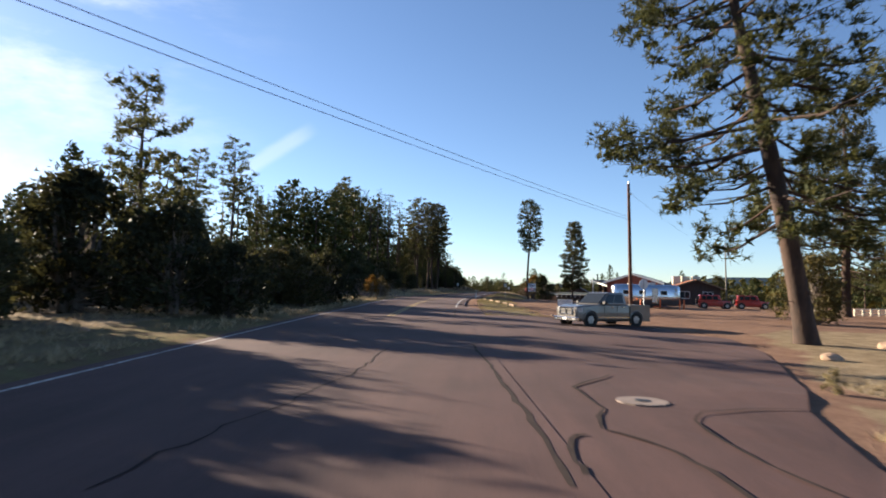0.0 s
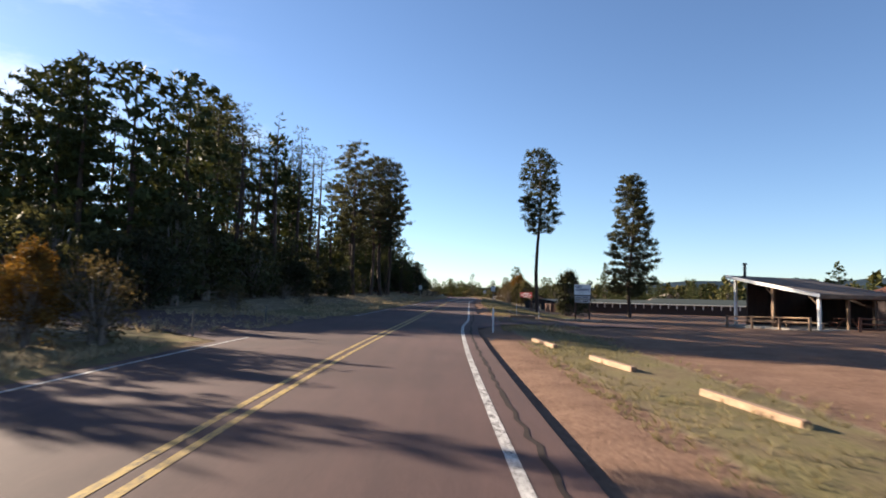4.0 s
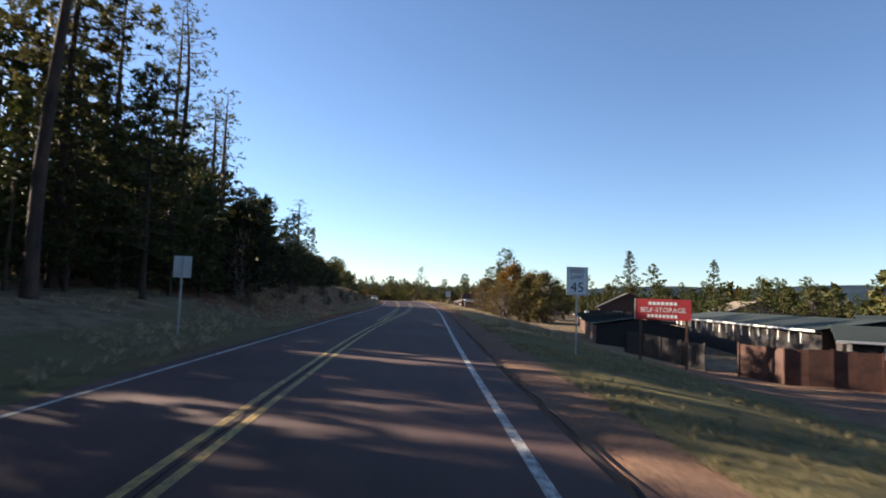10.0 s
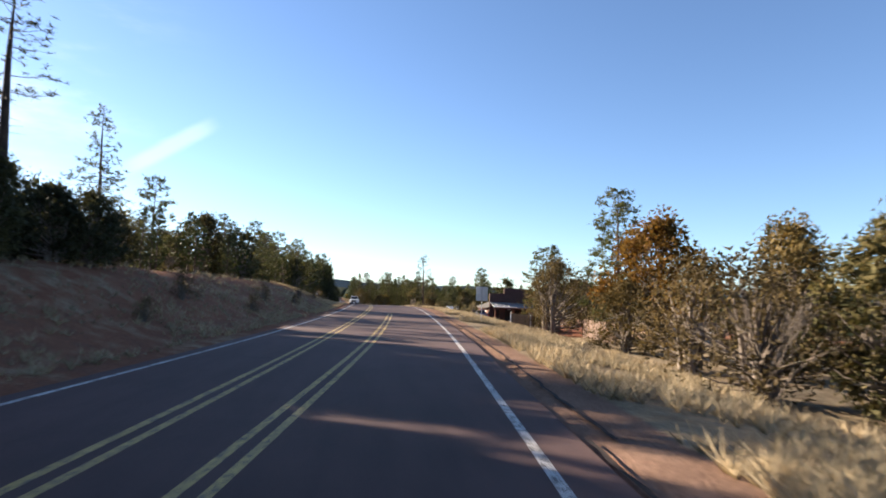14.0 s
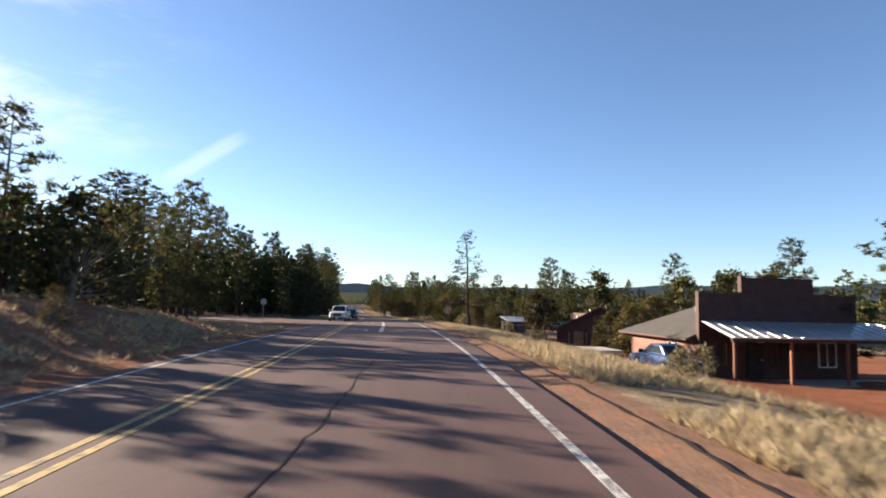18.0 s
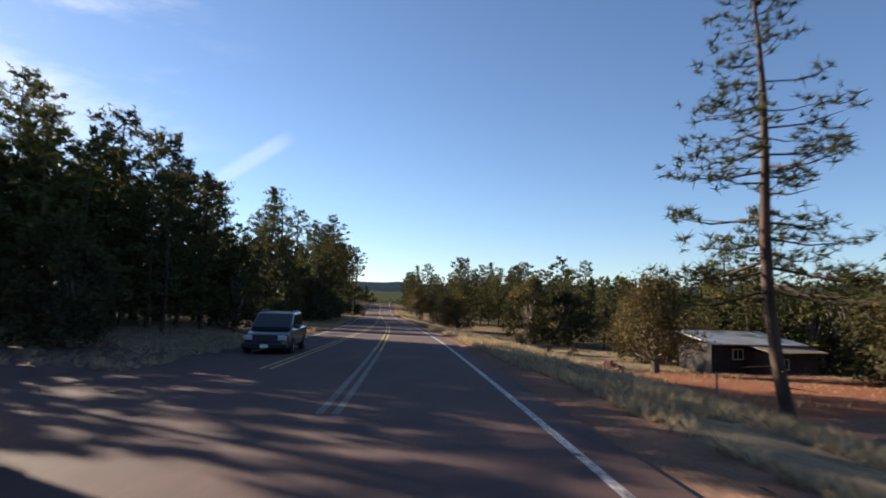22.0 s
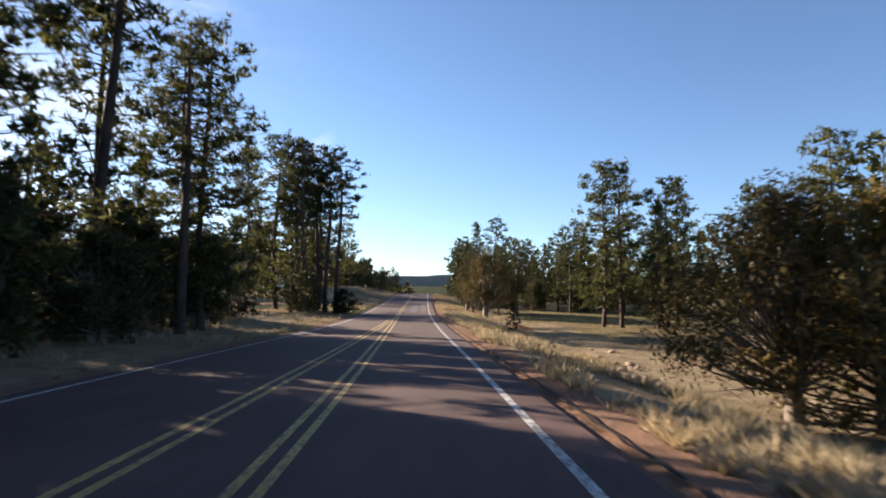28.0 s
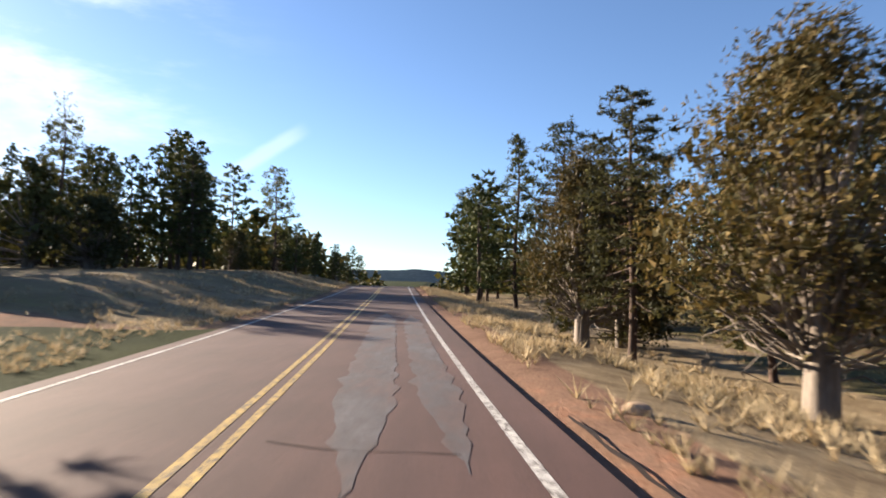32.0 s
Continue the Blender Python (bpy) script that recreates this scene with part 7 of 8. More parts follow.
def corner_timbers():
    g = thing("corner_timbers", 5.7, 112.0, land(5.7, 112.0), 0, "weathered red-brown planks laid in a sharp corner", "timber")
    for name, a, b, w, h, z in (("front_plank", (-1.72, 0.6), (0.1, -0.22), 0.05, 0.27, 0.0), ("back_plank", (0.2, 2.4), (0.02, -0.05), 0.16, 0.1, 0.14), ("loose_plank", (-1.3, 2.1), (-0.55, 0.55), 0.09, 0.05, 0.02)):
        d = Vector((b[0] - a[0], b[1] - a[1], 0))
        ob = part(name, boxes(name, [(0, -w, 0, d.length, w, h)], M_PLANK, 0.012), g)
        ob.matrix_basis = Matrix.LocRotScale((a[0], a[1], z), Euler((0, 0, math.atan2(d.y, d.x))), None)


corner_timbers()


def rock(x, y, size, material, label, name="rock", group=""):
    rng = random.Random(int(x * 100 + y * 10))
    bm = bmesh.new()
    bmesh.ops.create_icosphere(bm, subdivisions=2, radius=1.0)
    off = Vector((rng.uniform(0, 50), rng.uniform(0, 50), 0))
    for v in bm.verts:
        v.co *= 1 + 0.45 * noise.noise(v.co * 0.9 + off) + 0.12 * noise.noise(v.co * 3 + off)
        v.co.z *= 0.6
    me = finish("rock", bm, material)
    ob = tagged(new(name, me), label, "rock", group)
    ob.matrix_basis = Matrix.LocRotScale((x, y, land(x, y) + size * 0.15), Euler((0, 0, rng.uniform(0, 6))), (size * rng.uniform(0.8, 1.3), size * rng.uniform(0.8, 1.2), size))


for x_, y_, s_ in ((4.8, 48.6, 0.16), (6.3, 47.4, 0.15), (6.4, 131.4, 0.24), (11.0, 121.5, 0.3), (11.5, 121.3, 0.36), (12.2, 121.3, 0.4), (12.9, 121.4, 0.33), (13.4, 121.7, 0.3), (10.6, 121.8, 0.25), (17.0, 25.8, 0.35), (18.2, 26.5, 0.4), (20.0, 27.5, 0.45), (11.6, 20.4, 0.3), (-4.6, 560.6, 0.22), (-1.0, 556.5, 0.18), (0.5, 552, 0.2), (-13.5, 21.0, 0.2)):
    rock(x_, y_, s_, M_ROCK, "rounded tan rock on the ground")
rock_rng = random.Random(9)
for _ in range(46):
    rock(7.6 + rock_rng.gauss(0, 1.1), 510 + rock_rng.gauss(0, 5.0), rock_rng.uniform(0.1, 0.26), M_ROCK, "pale tan stone in a scattered stone heap", group="stone heap")
for _ in range(54):
    rock(1.35 + rock_rng.gauss(0, 0.75), 546.1 + rock_rng.gauss(0, 0.9), rock_rng.uniform(0.08, 0.24), M_ROCK, "pale tan stone along the ditch", group="ditch stones")
for _ in range(60):
    rock(20.3 + rock_rng.gauss(0, 1.6), 368 + rock_rng.gauss(0, 5.0), rock_rng.uniform(0.08, 0.22), M_ROCK_RED, "broken red stone in a heap on bare soil", group="red stone heap")


# ---- storage sheds ----
M_RUST = rough_mat("rusty_sheet", (0.05, 0.02, 0.0135), (0.115, 0.046, 0.028), 1.5, 20, 0.8, 0.004, 0.25)
def storage_row(x, y, turn, length, z, label, depth=7.0, wall_h=2.15, rusty=False):
    """A low shed with dark doors, white window band under the eave and a green metal roof."""
    root = thing("storage_shed", x, y, z, turn, label, "shed", "storage sheds")
    part("wall", boxes("wall", [(0, 0, -0.4, length, 0.12, wall_h)], M_BLACK_WALL), root)
    part("wall", boxes("wall", [(0, depth - 0.12, -0.4, length, depth, wall_h)], M_BLACK_WALL), root)
    part("wall", prism("wall", [(0.122, -0.4), (depth - 0.122, -0.4), (depth - 0.122, wall_h), (depth / 2, wall_h + 0.55), (0.122, wall_h)], 0, 0.12, M_BLACK_WALL, axis="x"), root)
    part("wall", prism("wall", [(0.122, -0.4), (depth - 0.122, -0.4), (depth - 0.122, wall_h), (depth / 2, wall_h + 0.55), (0.122, wall_h)], length - 0.12, length, M_BLACK_WALL, axis="x"), root)
    part("roof", slab("roof", [(-0.3, -0.5, wall_h + 0.06), (length + 0.3, -0.5, wall_h + 0.06), (length + 0.3, depth / 2, wall_h + 0.75), (-0.3, depth / 2, wall_h + 0.75)], 0.08, M_GREEN_ROOF), root)
    part("roof", slab("roof", [(-0.3, depth / 2 + 0.002, wall_h + 0.75), (length + 0.3, depth / 2 + 0.002, wall_h + 0.75), (length + 0.3, depth + 0.5, wall_h + 0.06), (-0.3, depth + 0.5, wall_h + 0.06)], 0.08, M_GREEN_ROOF), root)
    if rusty:
        n = int(length / 0.92)
        for i in range(n):
            part("sheet", boxes("sheet", [(0.92 * i + 0.004, -0.03, -0.4, 0.92 * i + 0.916, -0.002, wall_h - 0.1)], M_BLACK_WALL if (i * 7 // 5) % 3 == 1 else M_RUST), root)
        for a, b in ((4.0, 9.5), (12.0, 20.0), (27.0, 31.0)):
            part("fascia", boxes("fascia", [(a, -0.53, wall_h - 0.05, b, -0.502, wall_h + 0.06)], M_WHITE), root, "peeling white fascia board")
        for i in range(int(length / 0.6)):
            part("roof_rib", slab("roof_rib", [(0.6 * i, -0.5, wall_h + 0.08), (0.6 * i + 0.03, -0.5, wall_h + 0.08), (0.6 * i + 0.03, depth / 2, wall_h + 0.77), (0.6 * i, depth / 2, wall_h + 0.77)], 0.03, M_GREEN_ROOF), root)
        part("vent_curb", boxes("vent_curb", [(7.0, 1.0, wall_h + 0.3, 8.6, 1.5, wall_h + 0.62)], M_WHITE, 0.03), root, "white painted roof hatch")
        return root
    part("fascia", boxes("fascia", [(-0.3, -0.53, wall_h - 0.06, length + 0.3, -0.502, wall_h + 0.06)], M_WHITE), root, "white painted fascia")
    n = int(length / 1.55)
    for i in range(n):
        x0 = 0.2 + i * 1.55
        part("window_post", boxes("window_post", [(x0, -0.05, wall_h - 0.85, x0 + 0.2, -0.002, wall_h - 0.12)], M_WHITE), root)
    part("band_rail", boxes("band_rail", [(0, -0.05, wall_h - 0.12, length, -0.002, wall_h - 0.02)], M_WHITE), root)
    return root


storage_row(26.6, 193.2, -35.0, 44.0, -0.25, "long dark storage shed with white framed bays and green roof")
storage_row(34.2, 225.0, 258.0, 29.0, -0.1, "dark storage shed with cream framed bays and green roof", wall_h=2.35)
storage_row(56.0, 226.0, -35.0, 36.0, -0.2, "far storage shed with white fascia and green roof", wall_h=2.6)
storage_row(34.0, 256.0, 253.2, 46.0, -0.05, "low storage shed with rusty brown sheet wall near the road", depth=7.0, wall_h=1.75, rusty=True)


def panel_fence(pts, h, material, label, board=0.5, post_mat=None):
    """A solid fence of upright boards along a line."""
    ox, oy = pts[0]
    root = thing("board_fence", ox, oy, 0, 0, label, "fence")
    for (xa, ya), (xb, yb) in zip(pts, pts[1:]):
        ln = math.hypot(xb - xa, yb - ya)
        n = max(1, round(ln / board))
        a = math.atan2(yb - ya, xb - xa)
        for i in range(n):
            t = (i + 0.5) / n
            x, y = xa + (xb - xa) * t, ya + (yb - ya) * t
            ob = part("board", boxes("board", [(-ln / n / 2 + 0.006, -0.012, -0.1, ln / n / 2 - 0.006, 0.012, h)], material), root)
            ob.matrix_basis = Matrix.LocRotScale((x - ox, y - oy, land(x, y)), Euler((0, 0, a)), None)
        k = max(1, round(ln / 2.4))
        for i in range(k + 1):
            x, y = xa + (xb - xa) * i / k, ya + (yb - ya) * i / k
            ob = part("post", boxes("post", [(-0.05, -0.07, -0.2, 0.05, -0.014, h + 0.08)], post_mat or material), root)
            ob.matrix_basis = Matrix.LocRotScale((x - ox, y - oy, land(x, y)), Euler((0, 0, a)), None)


panel_fence([(22.4, 195.4), (23.0, 192.6), (26.2, 190.2)], 1.75, M_RUST, "rusty brown sheet metal fence by the sheds", 0.9)
panel_fence([(20.8, 206.5), (21.9, 197.9)], 1.5, M_BLACK_WALL, "black board fence by the sheds", 0.9)
panel_fence([(27.2, 285.0), (26.4, 278.5), (25.6, 272.0)], 1.55, M_FENCE_BROWN, "brown wooden board fence among dry grass", 0.45, M_WOOD)
panel_fence([(22.0, 291.5), (24.6, 293.8), (27.0, 297.5)], 1.3, M_WOOD, "pale wooden fence panel beside the verge", 0.45, M_WHITE)


# ---- houses below the road ----
def cabin(x, y, z, turn, w, d, eave, ridge, label, roof=None, wall=None):
    root = thing("cabin", x, y, z, turn, label, "house")
    gable_house(root, w, d, eave, ridge, wall or M_DARK_WALL, roof or M_SHINGLE_GREY, 0.5, trim=M_DARK_WALL)
    window(root, w * 0.3, 0, 1.0, 1.4, 1.1, "y-")
    window(root, w * 0.72, 0, 1.0, 1.2, 1.1, "y-")
    window(root, 0, d * 0.4, 1.0, 1.3, 1.0, "x-")
    door(root, w * 0.5, 0, 0, "y-", M_WOOD)
    return root


cabin(40.2, 262.0, 0.2, -18, 9.0, 10.0, 2.7, 5.0, "dark brown wooden cabin with grey shingle roof")
cabin(43.5, 252.0, 0.1, -18, 5.0, 6.0, 2.3, 3.6, "small dark shed with pale roof beside the cabin")
cabin(80.0, 290.0, -0.4, -10, 12.0, 12.0, 3.0, 5.4, "tan roofed house beyond the sheds", M_SHINGLE_TAN, M_TAN_WALL)
cabin(33.0, 284.0, -0.2, 10, 8.0, 9.0, 2.0, 3.4, "low house with tan roof behind the board fence", M_SHINGLE_TAN, M_TAN_WALL)


def shop():
    """Terracotta building with a stepped front and a metal porch roof."""
    root = thing("shop_building", 27.8, 333.6, 0.35, 4.0, "terracotta shop with stepped false front and metal porch roof", "building")
    w, d, e, top, step = 9.2, 8.6, 2.15, 4.62, 5.52
    part("wall", boxes("wall", [(0, 0.25, -0.6, 0.2, d, e)], M_TERRA), root)
    part("wall", boxes("wall", [(w - 0.2, 0.25, -0.6, w, d, e)], M_TERRA), root)
    part("wall", boxes("wall", [(0.202, d - 0.2, -0.6, w - 0.202, d, e)], M_TERRA), root)
    part("false_front", prism("false_front", [(-0.1, -0.6), (w + 0.1, -0.6), (w + 0.1, top), (6.7, top), (6.7, step), (2.4, step), (2.4, top), (-0.1, top)], 0.0, 0.24, M_FRONT, bevel=0.02), root, "dark brown stepped false front")
    part("edge_trim", boxes("edge_trim", [(-0.14, -0.03, -0.5, -0.102, 0.27, top + 0.04), (2.36, -0.03, top, 2.398, 0.27, step + 0.05)], M_FRONT), root)
    part("coping", boxes("coping", [(-0.14, -0.03, top + 0.042, 2.35, 0.27, top + 0.09), (2.36, -0.03, step + 0.052, 6.74, 0.27, step + 0.1), (6.75, -0.03, top + 0.042, w + 0.14, 0.27, top + 0.09)], M_FRONT), root)
    ridge = 4.45
    part("roof", slab("roof", [(-0.6, 0.26, e + 0.02), (w / 2, 0.26, ridge), (w / 2, d - 3.2, ridge), (-0.6, d + 0.6, e + 0.02)], 0.14, M_SHINGLE_GREY), root)
    part("roof", slab("roof", [(w / 2 + 0.002, 0.26, ridge), (w + 0.6, 0.26, e + 0.02), (w + 0.6, d + 0.6, e + 0.02), (w / 2 + 0.002, d - 3.2, ridge)], 0.14, M_SHINGLE_GREY), root)
    part("roof", slab("roof", [(-0.6, d + 0.602, e + 0.02), (w / 2, d - 3.198, ridge), (w / 2 + 0.001, d - 3.198, ridge), (w + 0.6, d + 0.602, e + 0.02)], 0.14, M_SHINGLE_GREY), root)
    part("ridge_cap", boxes("ridge_cap", [(w / 2 - 0.12, 0.3, ridge, w / 2 + 0.12, d - 3.2, ridge + 0.05)], M_SHINGLE_GREY), root)
    part("gutter", boxes("gutter", [(-0.72, 0.3, e - 0.14, -0.6, d + 0.6, e - 0.01)], M_FRONT, 0.01), root)
    part("downspout", rod("downspout", [(-0.1, d - 0.2, -0.4), (-0.1, d - 0.2, e - 0.3), (-0.64, d - 0.1, e - 0.1)], 0.04, M_FRONT, 6), root)
    part("porch_roof", slab("porch_roof", [(0.0, -2.9, 2.38), (w + 1.4, -2.9, 2.38), (w + 1.4, -0.01, 3.12), (0.0, -0.01, 3.12)], 0.05, M_METAL_ROOF), root, "bright galvanised metal porch roof")
    for i in range(18):
        x = 0.1 + i * (w + 1.2) / 17
        part("roof_rib", slab("roof_rib", [(x, -2.9, 2.41), (x + 0.035, -2.9, 2.41), (x + 0.035, -0.02, 3.15), (x, -0.02, 3.15)], 0.028, M_METAL_ROOF), root)
    part("porch_beam", boxes("porch_beam", [(0.0, -2.88, 2.16, w + 1.4, -2.76, 2.318)], M_FRONT), root)
    for x in (0.15, 3.2, 6.3, w + 1.2):
        part("porch_post", boxes("porch_post", [(x - 0.07, -2.87, 0.022, x + 0.07, -2.75, 2.158)], M_WOOD_RED, 0.01), root)
    part("porch_floor", boxes("porch_floor", [(-0.1, -3.1, -0.5, w + 1.4, -0.002, 0.02)], M_CONCRETE, 0.02), root)
    for x in (1.2, 4.7):
        window(root, x, -0.002, 0.75, 0.8, 1.25, "y-", M_FRONT)
    window(root, 7.4, -0.002, 0.65, 1.1, 1.4, "y-", M_WHITE)
    door(root, 3.1, -0.002, 0.02, "y-", M_INSIDE)
    part("notice", boxes("notice", [(3.0, -0.3, 2.0, 3.5, -0.27, 2.35)], M_SIGN_WHITE), root, "small white notice hung under the porch")
    part("notice_bar", boxes("notice_bar", [(3.08, -0.308, 2.05, 3.2, -0.3005, 2.3), (3.28, -0.308, 2.05, 3.42, -0.3005, 2.3)], M_BLACK), root)
    for y in (2.6, 3.3):
        window(root, -0.002, y, 1.5, 0.5, 0.36, "x-", M_WHITE, False)
    part("meter_box", boxes("meter_box", [(-0.14, 0.9, 0.8, -0.002, 1.2, 1.5)], M_STEEL, 0.01), root)
    part("roof_vent", rod("roof_vent", [(2.6, 5.0, 3.0), (2.6, 5.0, 3.9)], 0.07, M_STEEL, 8), root)
    pad = thing("driveway_slab", 26.0, 350.0, land(26.0, 350.0) + 0.02, 4, "pale concrete slab beside the shop", "slab")
    part("slab", boxes("slab", [(0, 0, -0.2, 3.5, 4.5, 0.05)], M_CONCRETE, 0.02), pad)


def barn_house():
    root = thing("house", 29.0, 370.6, -0.85, -18.0, "dark wooden house with long tan shingle roof", "house")
    w, d, e, ridge = 9.6, 13.0, 2.25, 4.75
    gable_house(root, w, d, e, ridge, M_DARK_WALL, M_SHINGLE_TAN, 0.55, trim=M_DARK_WALL)
    part("side_wall", boxes("side_wall", [(-0.03, 0.4, -0.3, -0.002, d - 0.3, e - 0.05)], M_BROWN_WALL), root, "weathered brown side wall")
    door(root, 2.4, -0.002, 0.0, "y-", M_WOOD, 1.1)
    for x in (1.3, 3.2):
        part("door_jamb", boxes("door_jamb", [(x, -0.05, 0.0, x + 0.1, -0.002, 2.0)], M_WOOD), root)
    window(root, 6.4, -0.002, 0.75, 1.6, 1.5, "y-", M_CREAM)
    window(root, -0.032, 4.0, 1.3, 0.6, 0.6, "x-", M_CREAM, False)
    part("porch_slab", boxes("porch_slab", [(0.2, -2.2, -0.4, 7.5, -0.002, -0.02)], M_CONCRETE, 0.02), root)
    for x, y, z in ((2.0, 6.0, 3.3), (3.6, 3.0, 4.1)):
        part("vent_pipe", rod("vent_pipe", [(x, y, z - 0.3), (x, y, z + 0.45)], 0.06, M_WHITE, 8), root)
    for i in range(4):
        lum = thing("lumber_stack", 25.6 + 1.1 * i, 366.2 - 0.3 * i, land(25.6 + 1.1 * i, 366.2 - 0.3 * i), -15 + 8 * i, "loose weathered boards lying on red soil", "lumber", "lumber")
        for k in range(3):
            part("board", boxes("board", [(-1.4 + 0.2 * k, -0.12 + 0.02 * k, 0.05 * k, 1.4 + 0.1 * k, 0.12, 0.05 * k + 0.045)], M_WOOD, 0.005), lum)


def far_shed(x, y, z, turn, w, d, h, label, wall, roof):
    root = thing("shed", x, y, z, turn, label, "shed")
    part("wall", boxes("wall", [(0, 0, -0.3, w, 0.12, h), (0, d - 0.12, -0.3, w, d, h), (0, 0.122, -0.3, 0.12, d - 0.122, h), (w - 0.12, 0.122, -0.3, w, d - 0.122, h)], wall), root)
    part("roof", slab("roof", [(-0.4, -0.9, h + 0.05), (w + 0.4, -0.9, h + 0.05), (w + 0.4, d + 0.4, h + 0.9), (-0.4, d + 0.4, h + 0.9)], 0.08, roof), root)
    window(root, w * 0.3, -0.002, 0.9, 1.0, 0.9, "y-", M_CREAM)
    door(root, w * 0.65, -0.002, 0, "y-", M_DARK_WALL)


shop()
barn_house()
def parapet_barn():
    """A flat-roofed dark building behind the house."""
    root = thing("storage_barn", 38.5, 391.0, -1.2, 3.0, "dark flat-roofed building with a stepped parapet behind the house", "building")
    part("wall", prism("wall", [(0, -0.3), (7.5, -0.3), (7.5, 5.3), (3.0, 5.3), (3.0, 4.5), (0, 4.5)], 0.0, 0.2, M_FRONT), root)
    part("wall", boxes("wall", [(0, 0.202, -0.3, 0.2, 7.8, 4.2), (7.3, 0.202, -0.3, 7.5, 7.8, 4.2), (0, 7.802, -0.3, 7.5, 8.0, 4.2)], M_FRONT), root)
    part("roof", boxes("roof", [(0.202, 0.202, 3.7, 7.298, 7.798, 3.85)], M_SHINGLE_GREY), root)
    part("coping", boxes("coping", [(-0.05, -0.05, 4.502, 2.99, 0.25, 4.58), (2.96, -0.05, 5.302, 7.55, 0.25, 5.38)], M_DARK_WALL), root)
    door(root, 1.6, -0.002, 0.0, "y-", M_WOOD)


parapet_barn()
far_shed(32.6, 424.8, -1.6, 10, 8.0, 5.0, 2.2, "dark shed with a shiny sheet metal roof", M_BLACK_WALL, M_METAL_ROOF)
far_shed(41.5, 404.5, -1.4, 20, 8.0, 6.0, 2.0, "small brick red shed with metal awning roof", M_RED_WALL, M_METAL_ROOF)
far_shed(36.5, 423.0, -2.2, 20, 5.0, 4.0, 2.3, "dark shed with pale front wall and tan roof", M_DARK_WALL, M_SHINGLE_TAN)
far_shed(48.0, 470.0, -2.9, 10, 9.0, 6.0, 2.2, "low dark outbuilding among the pines", M_DARK_WALL, M_SHINGLE_TAN)
far_shed(-14.4, 471.9, land(-14.4, 471.9), -5, 1.2, 1.2, 1.5, "small pale pump house beside the wood", M_CONCRETE, M_METAL_ROOF)
far_shed(-34.0, 392.0, 0.8, -10, 7.0, 6.0, 2.3, "pale cabin with low roof under the pines", M_TAN_WALL, M_SHINGLE_TAN)
far_shed(-25.0, 398.0, 0.8, -5, 3.0, 3.0, 2.2, "small pale shed at the side road", M_CONCRETE, M_SHINGLE_GREY)
vehicle("sedan", 26.2, 334.6, 188.0, P_BLUE, "blue sedan parked beside the shop", "car")
vehicle("suv", 35.0, 389.0, -20.0, P_BLACK, "black suv parked beside the tan house", "car")
vehicle("sedan", 37.0, 402.0, 60.0, P_SILVER, "silver sedan parked by the red shed", "car")
vehicle("suv", 44.0, 312.0, 100.0, P_WHITE, "white suv parked under the pines", "car")


def dump_trailer():
    root = thing("utility_trailer", 26.4, 383.5, land(26.4, 383.5), 60, "black high-sided utility trailer on the drive", "trailer")
    part("box", boxes("box", [(-1.6, -0.95, 0.5, 1.6, 0.95, 0.6), (-1.6, -0.95, 0.602, 1.6, -0.88, 1.5), (-1.6, 0.88, 0.602, 1.6, 0.95, 1.5), (-1.6, -0.878, 0.602, -1.53, 0.878, 1.5), (1.53, -0.878, 0.602, 1.6, 0.878, 1.5)], M_BLACK), root)
    part("rim_rail", boxes("rim_rail", [(-1.63, -0.98, 1.502, 1.63, -0.86, 1.56), (-1.63, 0.86, 1.502, 1.63, 0.98, 1.56)], M_STEEL), root)
    for s in (-1, 1):
        part("wheel", rod("wheel", [(0, s * 1.0 - 0.1, 0.34), (0, s * 1.0 + 0.1, 0.34)], 0.34, M_RUBBER, 16), root)
    part("hitch", rod("hitch", [(-1.6, 0, 0.5), (-2.8, 0, 0.45)], 0.05, M_STEEL, 6), root)
    part("jack", rod("jack", [(-2.6, 0, 0.0), (-2.6, 0, 0.5)], 0.035, M_STEEL, 6), root)


def camper():
    """A white camper beyond the left-hand drive."""
    x, y = -35.0, 582.0
    root = thing("camper_trailer", x, y, land(x, y), 108, "white boxy camper trailer parked by the wood", "trailer")
    part("body", boxes("body", [(-3.6, -1.2, 0.6, 3.6, 1.2, 3.0)], M_WHITE, 0.12), root)
    part("stripe", boxes("stripe", [(-3.4, -1.215, 1.2, 3.4, -1.2, 1.35), (-3.4, 1.2, 1.2, 3.4, 1.215, 1.35)], M_SIGN_BACK), root)
    for s in (-1, 1):
        for xx in (-2.2, 0.4, 2.2):
            window(root, xx, s * 1.2, 1.7, 0.9, 0.7, "y-" if s < 0 else "y+", M_BLACK, False)
        part("wheel", rod("wheel", [(0, s * 1.05 - 0.1, 0.36), (0, s * 1.05 + 0.1, 0.36)], 0.36, M_RUBBER, 16), root)
    part("roof_cooler", boxes("roof_cooler", [(-0.5, -0.4, 3.0, 0.6, 0.4, 3.28)], M_WHITE, 0.04), root)


dump_trailer()
camper()


